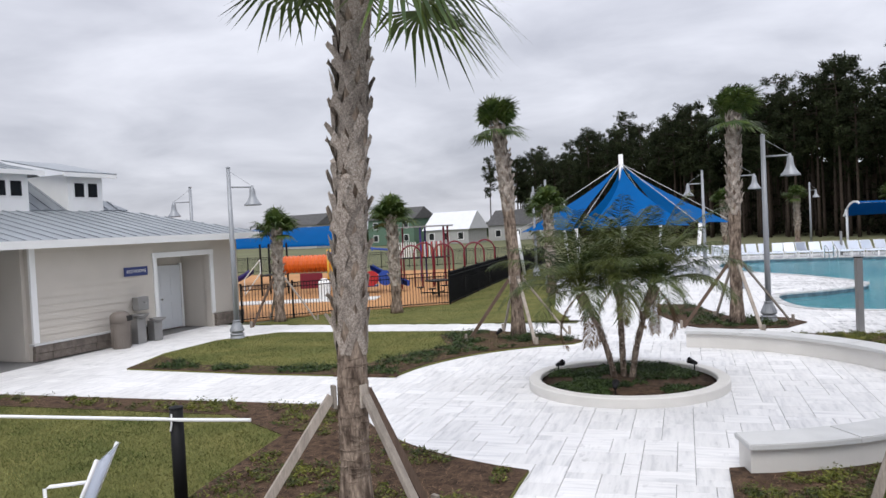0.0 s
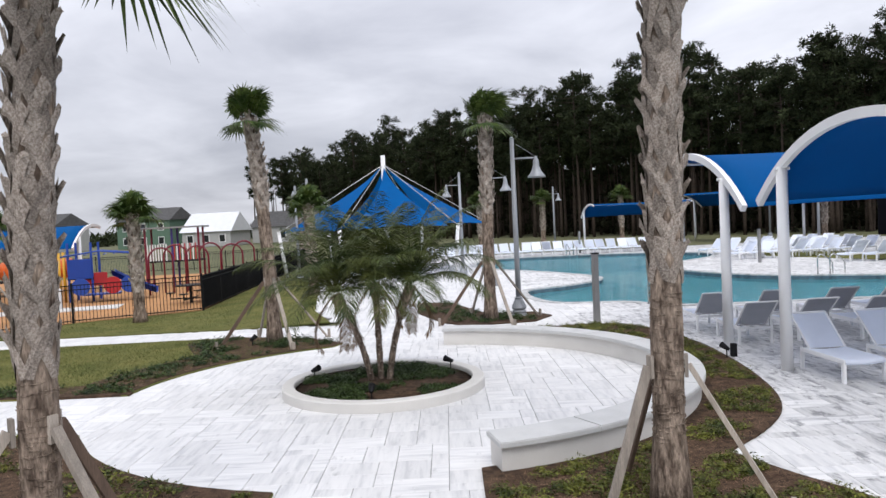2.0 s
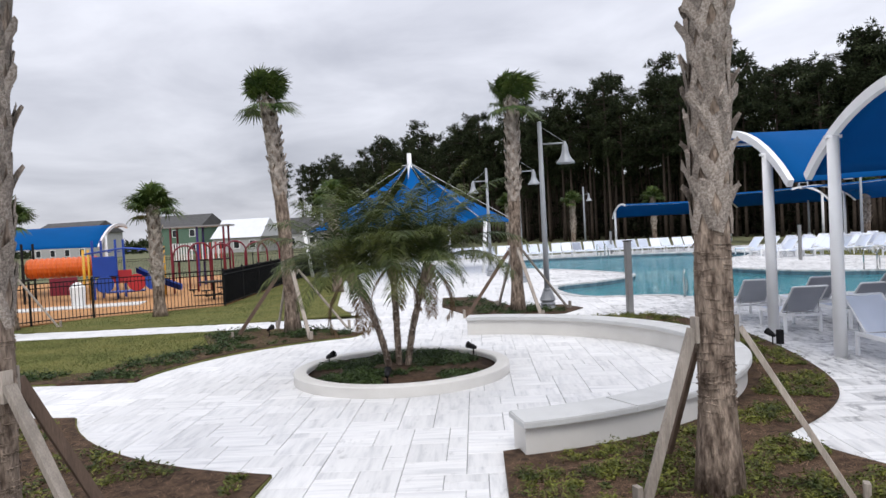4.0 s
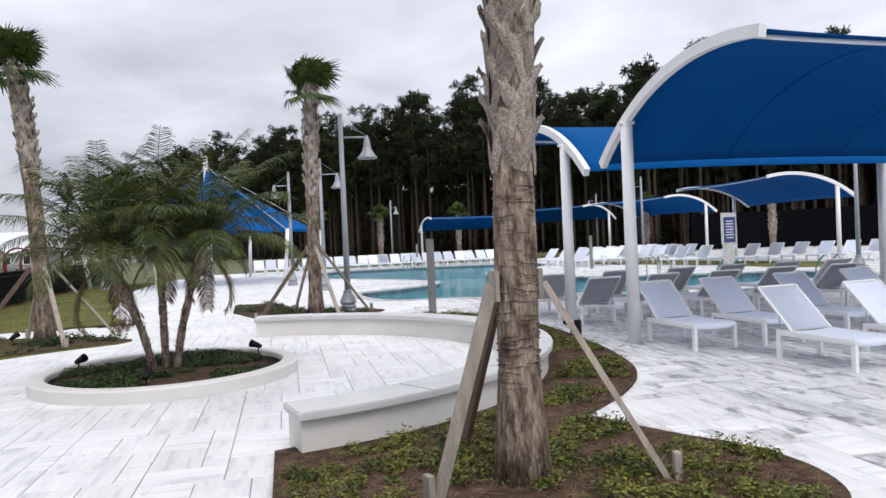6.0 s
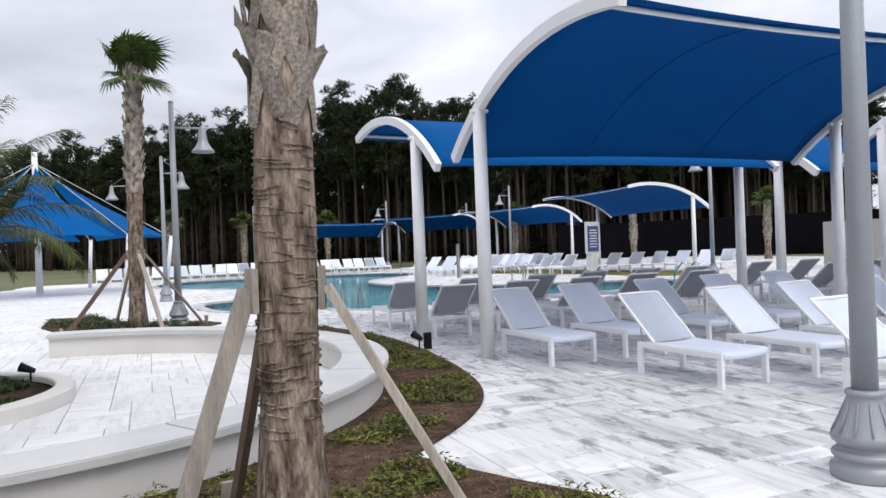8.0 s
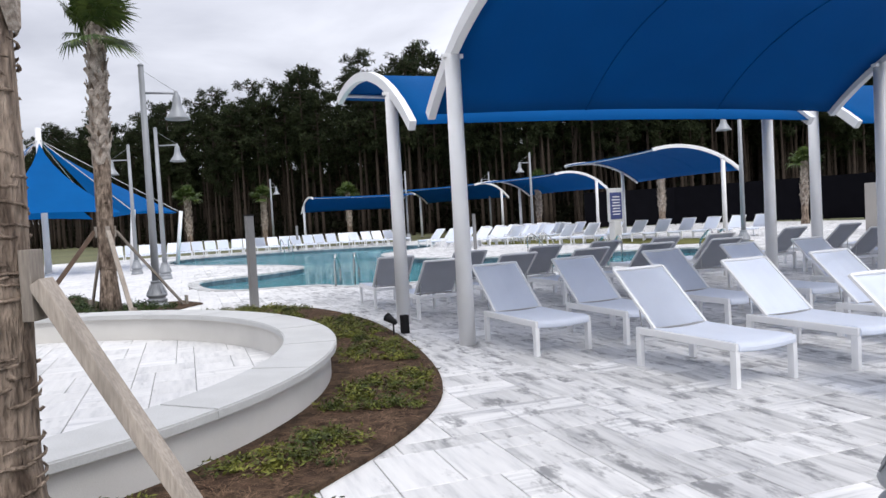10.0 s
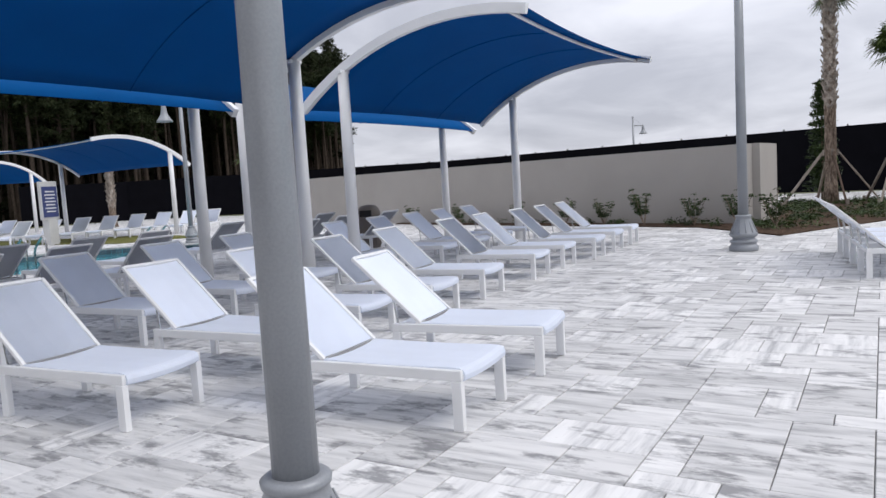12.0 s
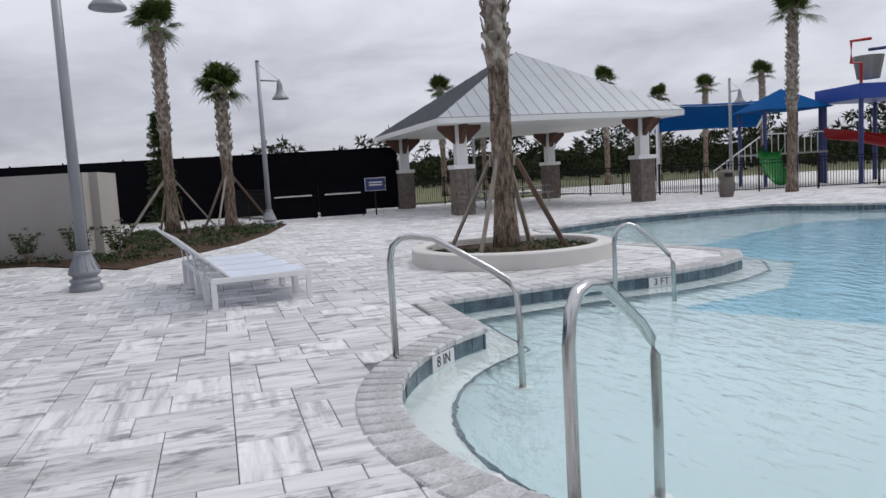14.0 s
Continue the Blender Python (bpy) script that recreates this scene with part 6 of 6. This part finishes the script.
chute([(-1.2, -1.3, 1.7), (-2.0, -2.2, 1.2), (-2.4, -3.2, 0.5), (-2.5, -4.0, 0.15)], 0.5, GREEN_PLASTIC, "slide", wp, "green slide")
chute([(1.7, -1.0, 2.2), (2.8, -1.8, 2.0), (3.6, -3.0, 1.6), (3.6, -4.4, 1.0), (2.8, -5.4, 0.4)], 0.6, RED, "slide", wp, "red slide")
dump = thing("tipping_bucket_tower", "tall blue frame with red pipes and a grey tipping bucket", "play structure", (37.4, -21.6, 0), -100)
for x in (-1.5, 1.5):
    for y in (-1.5, 1.5):
        part("post", tube(bmesh.new(), [(x, y, 0), (x, y, 4.6)], 0.11, 12), SIGN_BLUE, dump)
part("deck_panel", boxed((0, 0, 4.3), (3.4, 3.4, 0.7), 0, 0.02), BLUE_PLASTIC, dump)
part("bucket", lathe(bmesh.new(), [(0.5, 5.0), (0.7, 6.1), (0.66, 6.1), (0.47, 5.05), (0.001, 5.04)], 20), GREY_BOX, dump, "grey tipping bucket")
part("pipe", tube(bmesh.new(), [(-1.5, -1.5, 4.6), (-1.5, -1.5, 5.6), (-2.0, -1.5, 5.6), (-2.0, -1.5, 6.6), (-1.0, -1.5, 6.7)], 0.08, 10), RED, dump, "red water pipe")
part("pipe", tube(bmesh.new(), [(1.5, -1.5, 4.6), (1.5, -1.5, 6.4), (0, 0, 6.4)], 0.08, 10), SIGN_BLUE, dump)
structure("splash_pad", prism(bmesh.new(), [(34.5, -12), (60, -10), (60, -40), (28, -40), (31, -24)], -0.05, 0.0), CONCRETE, "pale concrete splash area floor")


# ---- planting ----
def leaf_tuft(bm, c, size, n, rnd, leaf=0.03):
    for _ in range(n):
        d = Vector((rnd.gauss(0, 1), rnd.gauss(0, 1), abs(rnd.gauss(0, 0.7)) + 0.1)).normalized()
        p = c + Vector((d.x * size, d.y * size, d.z * size * 0.8)) * rnd.uniform(0.3, 1)
        t = Vector((rnd.gauss(0, 1), rnd.gauss(0, 1), rnd.gauss(0, 0.5))).normalized()
        s = t.cross(Vector((rnd.gauss(0, 1), rnd.gauss(0, 1), 1))).normalized()
        l, w = leaf * rnd.uniform(0.7, 1.4), leaf * 0.32
        bm.faces.new([bm.verts.new(x) for x in (p - t * l, p + s * w, p + t * l, p - s * w)])


def scatter(name, loop, count, size, per, mat, label, leaf=0.03, z=0.04, seed=1, keep=None):
    rnd = random.Random(seed)
    xs, ys = [p[0] for p in loop], [p[1] for p in loop]
    bm = bmesh.new()
    done = 0
    while done < count:
        p = (rnd.uniform(min(xs), max(xs)), rnd.uniform(min(ys), max(ys)))
        if not inside(p, loop) or (keep and not keep(p)):
            continue
        n = noise.noise(Vector((p[0] * 0.9, p[1] * 0.9, seed)))
        if n < -0.1:
            done += 0.2
            continue
        leaf_tuft(bm, Vector((p[0], p[1], z)), size * rnd.uniform(0.6, 1.3) * (1 + 0.4 * n), per, rnd, leaf)
        done += 1
    return tagged(part(name, bm, mat), label, "groundcover", kind="stuff")


def off_bench(p):
    r = math.hypot(p[0] - BC[0], p[1] - BC[1])
    return not (4.2 < r < 4.95)


scatter("groundcover_right", grown(BED_RIGHT, -0.12), 1000, 0.12, 54, LEAF, "low yellow-green groundcover plants in mulch", 0.024, 0.05, 3, off_bench)
scatter("groundcover_ring", arc((2.2, 17.35), 1.5, 0, 352, 40), 700, 0.10, 34, LEAF_DARK, "dense low dark green groundcover in the ring planter", 0.028, 0.12, 4, lambda p: math.hypot(p[0] - 2.07, p[1] - 17.3) > 0.35)
scatter("groundcover_middle", grown(MULCH_MID, -0.1), 240, 0.15, 34, LEAF_DARK, "low shrubs in mulch beside the lawn", 0.035, 0.05, 5)
scatter("groundcover_edge", grown(MULCH_EDGE, -0.1), 170, 0.13, 34, LEAF_DARK, "low shrubs in mulch along the lawn edge", 0.035, 0.05, 6)
scatter("groundcover_near", grown(MULCH_NEAR, -0.12), 480, 0.13, 34, LEAF, "low shrubs in mulch along the near lawn", 0.03, 0.05, 7)
scatter("groundcover_palm_ring", arc((20.7, 4.4), 1.42, 0, 352, 30), 130, 0.12, 26, LEAF_DARK, "low green plants in the palm planter", 0.03, 0.15, 8)
BED_WALL = [(24.4, 11.2), (26.2, 10.3), (28.8, 8.9), (32, 7.9), (36.8, 6.9), (38.2, 8.2), (38.2, 12.6), (30, 12.2), (28.4, 12.0), (32.8, 26), (31.6, 26), (27.0, 13.4)]
bed("planting_bed_wall", BED_WALL, MULCH, 0.03, "brown mulch bed with shrubs below the wall")
scatter("groundcover_wall", grown(BED_WALL, -0.15), 420, 0.2, 34, LEAF_DARK, "low dark shrubs below the wall", 0.045, 0.05, 9)
BED_D = [(3.2, 25.2), (3.9, 24.3), (5.8, 24.6), (6.4, 25.6), (6.0, 26.6), (4.6, 26.6), (3.4, 30.2), (2.3, 30.4), (2.4, 27.6)]
bed("planting_bed_lamp", BED_D, MULCH, 0.03, "brown mulch bed with low hedge by the lamp post")
scatter("groundcover_lamp", grown(BED_D, -0.1), 150, 0.16, 34, LEAF_DARK, "low hedge plants by the lamp post", 0.035, 0.05, 10)


def make_shrub(seed, h, mat=LEAF_DARK):
    rnd = random.Random(seed)
    th = thing("garden_shrub", "loose dark green shrub at the foot of the wall", "shrub", group="shrubs below the wall")
    st = bmesh.new()
    lf = bmesh.new()
    for k in range(7):
        a = rnd.uniform(0, math.tau)
        tip = Vector((math.cos(a) * h * 0.35, math.sin(a) * h * 0.35, h * rnd.uniform(0.7, 1)))
        tube(st, [(0, 0, 0), tip * 0.5, tip], [0.012, 0.009, 0.005], 5)
        for q in range(9):
            leaf_tuft(lf, tip * rnd.uniform(0.35, 1.0), 0.11, 9, rnd, 0.05)
    part("stem", st, TRUNK, th)
    part("foliage", lf, mat, th)
    return th


shrub = make_shrub(3, 0.95)
shrub.location = (26.7, 12.4, 0.03)
for k, (x, y, s) in enumerate([(27.4, 13.6, 0.9), (27.75, 15.0, 1.1), (28.2, 16.3, 0.85), (28.5, 17.6, 0.9), (29.2, 19.6, 0.8), (26.2, 11.5, 1.0), (29.8, 22, 0.8), (30.5, 24.4, 0.8)]):
    copy_thing(shrub, pose(x, y, 0.03, 0, 0, 70 * k) @ Matrix.Scale(s, 4))
cyp = thing("slender_evergreen", "slender dark columnar evergreen behind the palm", "tree", (38.9, 11.3, 0))
part("trunk", tube(bmesh.new(), [(0, 0, 0), (0, 0, 4.2)], [0.06, 0.02], 8), TRUNK, cyp)
bm = bmesh.new()
rq = random.Random(4)
for k in range(420):
    z = rq.uniform(0.3, 4.5)
    r = 0.55 * (1 - (z / 4.9) ** 2) * rq.random() ** 0.5
    a = rq.uniform(0, math.tau)
    leaf_tuft(bm, Vector((r * math.cos(a), r * math.sin(a), z)), 0.2, 14, rq, 0.08)
part("crown", bm, LEAF_DARK, cyp)


def straw(name, loop, count, seed, z=0.045, keep=None):
    """Loose pine straw lying on the mulch."""
    rnd = random.Random(seed)
    xs, ys = [p[0] for p in loop], [p[1] for p in loop]
    vs, fs = [], []
    while len(fs) < count:
        p = (rnd.uniform(min(xs), max(xs)), rnd.uniform(min(ys), max(ys)))
        if not inside(p, loop) or (keep and not keep(p)):
            continue
        a, ln, w = rnd.uniform(0, math.tau), rnd.uniform(0.04, 0.1), rnd.uniform(0.0015, 0.003)
        dx, dy, zz = math.cos(a) * ln, math.sin(a) * ln, z + rnd.uniform(-0.006, 0.014)
        n = len(vs)
        vs += [(p[0] - dx - dy * w / ln, p[1] - dy + dx * w / ln, zz), (p[0] - dx + dy * w / ln, p[1] - dy - dx * w / ln, zz), (p[0] + dx, p[1] + dy, zz + rnd.uniform(-0.01, 0.018))]
        fs.append((n, n + 1, n + 2))
    me = bpy.data.meshes.new(name)
    me.from_pydata(vs, [], fs)
    me.materials.append(STRAW)
    tagged(new(name, me), "loose reddish-brown pine straw on the mulch", "mulch", kind="stuff")


straw("pine_straw_right", grown(BED_RIGHT, -0.06), 42000, 21, 0.04, off_bench)
straw("pine_straw_near", grown(MULCH_NEAR, -0.06), 22000, 22, 0.05)
straw("pine_straw_middle", grown(MULCH_MID, -0.06), 8000, 23, 0.05)


def grass(name, loop, count, seed, reach=None):
    rnd = random.Random(seed)
    xs, ys = [p[0] for p in loop], [p[1] for p in loop]
    vs, fs = [], []
    while len(fs) < count:
        p = (rnd.uniform(min(xs), max(xs)), rnd.uniform(min(ys), max(ys)))
        if not inside(p, loop):
            continue
        a = rnd.uniform(0, math.tau)
        h, w = rnd.uniform(0.02, 0.05), rnd.uniform(0.004, 0.008)
        c, s = math.cos(a) * w, math.sin(a) * w
        lx, ly = rnd.gauss(0, 0.025), rnd.gauss(0, 0.025)
        n = len(vs)
        vs += [(p[0] - c, p[1] - s, 0.028), (p[0] + c, p[1] + s, 0.028), (p[0] + lx, p[1] + ly, 0.028 + h)]
        fs.append((n, n + 1, n + 2))
    me = bpy.data.meshes.new(name)
    me.from_pydata(vs, [], fs)
    me.materials.append(GRASS_BLADE)
    tagged(new(name, me), "short green and straw-tinted grass blades", "grass", kind="stuff")


grass("grass_near", [(-13, 14.2), (-4.2, 14.2), (-2.6, 13.2), (-2.4, 11), (-1.9, 9), (-13, 9)], 90000, 1)
grass("grass_middle", grown(LAWN_MID, -0.1), 45000, 2)
grass("grass_far", grown(LAWN_FAR, -0.1), 40000, 3)

# grass strip between pool and far deck
bed("lawn_poolside", [(24.5, 33.5), (27.2, 32.0), (28.4, 36.0), (26, 47), (22.5, 49), (21.5, 46), (24.5, 39)], GRASS, 0.02, "short green lawn strip on the far deck")


# ---- pool edge: coping stones, waterline tiles, depth markers ----
def edge_points(loop, step):
    out, carry = [], 0.0
    n = len(loop)
    for k in range(n):
        a, c = Vector(loop[k]), Vector(loop[(k + 1) % n])
        d = c - a
        while carry < d.length:
            out.append((a + d * carry / d.length, d.normalized()))
            carry += step
        carry -= d.length
    return out


def signed(loop):
    return 1 if sum(x0 * y1 - x1 * y0 for (x0, y0), (x1, y1) in zip(loop, loop[1:] + loop[:1])) > 0 else -1


def coping(loop, name, near, shell):
    s = signed(loop)
    rest = bmesh.new()
    me = {}
    for w in (0.145, 0.16):
        b3 = box(bmesh.new(), (0, 0.13, -0.022), (w, 0.33, 0.06))
        top = [e for e in b3.edges if all(v.co.z > 0 for v in e.verts)]
        bmesh.ops.bevel(b3, geom=top, offset=0.014, segments=1, affect="EDGES")
        me[w] = bpy.data.meshes.new("coping_stone")
        b3.to_mesh(me[w])
        b3.free()
        me[w].materials.append(COPING_ONE)
    tl = bmesh.new()
    for k, (p, d) in enumerate(edge_points(loop, 0.165)):
        ang = math.degrees(math.atan2(d.y, d.x)) + (180 if s > 0 else 0)
        if near(p):
            ob = new("coping_stone", me[0.16 if k % 3 else 0.145])
            ob.parent = shell
            ob.matrix_basis = pose(p.x, p.y, 0.006, 0, 0, ang)
        else:
            box(rest, (p.x + 0.13 * d.y * s, p.y - 0.13 * d.x * s, -0.016), (0.155, 0.33, 0.06), ang)
        box(tl, (p.x, p.y, -0.143), (0.158, 0.02, 0.18), ang)
    tagged(part(name + "_coping_row", rest, COPING, shell), kind="stuff")
    tagged(part(name + "_tile_row", tl, TILE_BLUE, shell), kind="stuff")


shell_a = bpy.data.objects["pool_large_shell"]
shell_b = bpy.data.objects["pool_shallow_shell"]
coping(POOL_B, "pool_shallow", lambda p: 10 < p.x < 20 and p.y > 1, shell_b)
coping(POOL_A, "pool_large", lambda p: False, shell_a)


def marker(body, at, ang, size=0.14):
    th = thing("depth_marker", "white depth marker tile lettered " + body.lower(), "depth marker", at, ang)
    part("tile", boxed((0, 0, 0), (0.4, 0.012, 0.14), 0, 0.002), INK, th)
    t = bpy.data.curves.new("depth_lettering", "FONT")
    t.body, t.size, t.align_x, t.align_y, t.extrude = body, size, "CENTER", "CENTER", 0.001
    t.materials.append(INK_BLACK)
    o = new("lettering", t)
    o.parent = th
    o.matrix_basis = pose(0, -0.009, 0, 90, 0, 0)


marker("8 IN", (14.78, 7.52, -0.125), -46.3)
marker("3 FT", (17.415, 3.5, -0.125), -88.0)

# ---- deck pavers ----
UNIT, GAP = 0.215, 0.0065
rp = random.Random(11)
X0, Y0, NX, NY = -13.0, -16.0, 276, 360
taken = np.zeros((NX, NY), bool)
SHAPES = [(3, 2)] * 9 + [(2, 2)] * 4 + [(2, 1)] * 2 + [(3, 1)] * 2 + [(2, 3)] * 4
big_holes = [grown(POOL_A, 0.16), grown(POOL_B, 0.16), grown(LAWN_MID, -0.5), grown(LAWN_NEAR, -0.5), grown(LAWN_FAR, -0.5), grown(BED_RIGHT, -0.4)]
boxes_of = [(min(p[0] for p in h), max(p[0] for p in h), min(p[1] for p in h), max(p[1] for p in h)) for h in big_holes]
fields, singles = {"paver_field": ([], []), "plaza_paver_field": ([], [])}, []
for j in range(NY):
    for i in range(NX):
        if taken[i, j]:
            continue
        rp.shuffle(SHAPES)
        for w, h in SHAPES + [(1, 2), (2, 1), (1, 1)]:
            if i + w <= NX and j + h <= NY and not taken[i:i + w, j:j + h].any():
                break
        taken[i:i + w, j:j + h] = True
        x0, y0 = X0 + i * UNIT + GAP / 2, Y0 + j * UNIT + GAP / 2
        x1, y1 = x0 + w * UNIT - GAP, y0 + h * UNIT - GAP
        c = ((x0 + x1) / 2, (y0 + y1) / 2)
        if not inside(c, DECK) or any(bx[0] < c[0] < bx[1] and bx[2] < c[1] < bx[3] and inside(c, hl) for hl, bx in zip(big_holes, boxes_of)):
            continue
        if 9.0 < c[0] < 16.4 and 7.9 < c[1] < 12.6 and len(singles) < 300:
            singles.append((c, x1 - x0, y1 - y0))
            continue
        plaza = c[0] + rp.uniform(-1.6, 1.6) < 7.6 or math.hypot(c[0] - BC[0], c[1] - BC[1]) < 4.6
        vs, fs = fields["plaza_paver_field" if plaza else "paver_field"]
        n = len(vs)
        z = rp.uniform(-0.0015, 0.0)
        e = 0.004
        vs += [(x0, y0, -0.013), (x1, y0, -0.013), (x1, y1, -0.013), (x0, y1, -0.013), (x0, y0, z - e), (x1, y0, z - e), (x1, y1, z - e), (x0, y1, z - e)]
        vs += [(x0 + e, y0 + e, z), (x1 - e, y0 + e, z), (x1 - e, y1 - e, z), (x0 + e, y1 - e, z)]
        fs += [(n + 8, n + 9, n + 10, n + 11)] + [(n + 4 + k, n + 4 + (k + 1) % 4, n + 8 + (k + 1) % 4, n + 8 + k) for k in range(4)]
        fs += [(n + k, n + (k + 1) % 4, n + 4 + (k + 1) % 4, n + 4 + k) for k in range(4)]
pav_ob = bpy.data.objects["pavement_bed"]
for name, (vs, fs) in fields.items():
    me = bpy.data.meshes.new(name)
    me.from_pydata(vs, [], fs)
    me.materials.append(PAVER if name == "paver_field" else PAVER_CLEAN)
    field = new(name, me)
    field.parent = pav_ob
    field["kind"] = "stuff"
cache = {}
for (cx, cy), w, h in singles:
    key = (round(w, 3), round(h, 3))
    if key not in cache:
        b4 = box(bmesh.new(), (0, 0, -0.0065), (w, h, 0.013))
        bmesh.ops.bevel(b4, geom=[e for e in b4.edges if all(v.co.z > -0.001 for v in e.verts)], offset=0.004, segments=1, affect="EDGES")
        cache[key] = bpy.data.meshes.new("paver")
        b4.to_mesh(cache[key])
        b4.free()
        cache[key].materials.append(PAVER_ONE)
    ob = new("paver", cache[key])
    ob.parent = pav_ob
    ob.matrix_basis = pose(cx, cy, rp.uniform(-0.001, 0.0005))
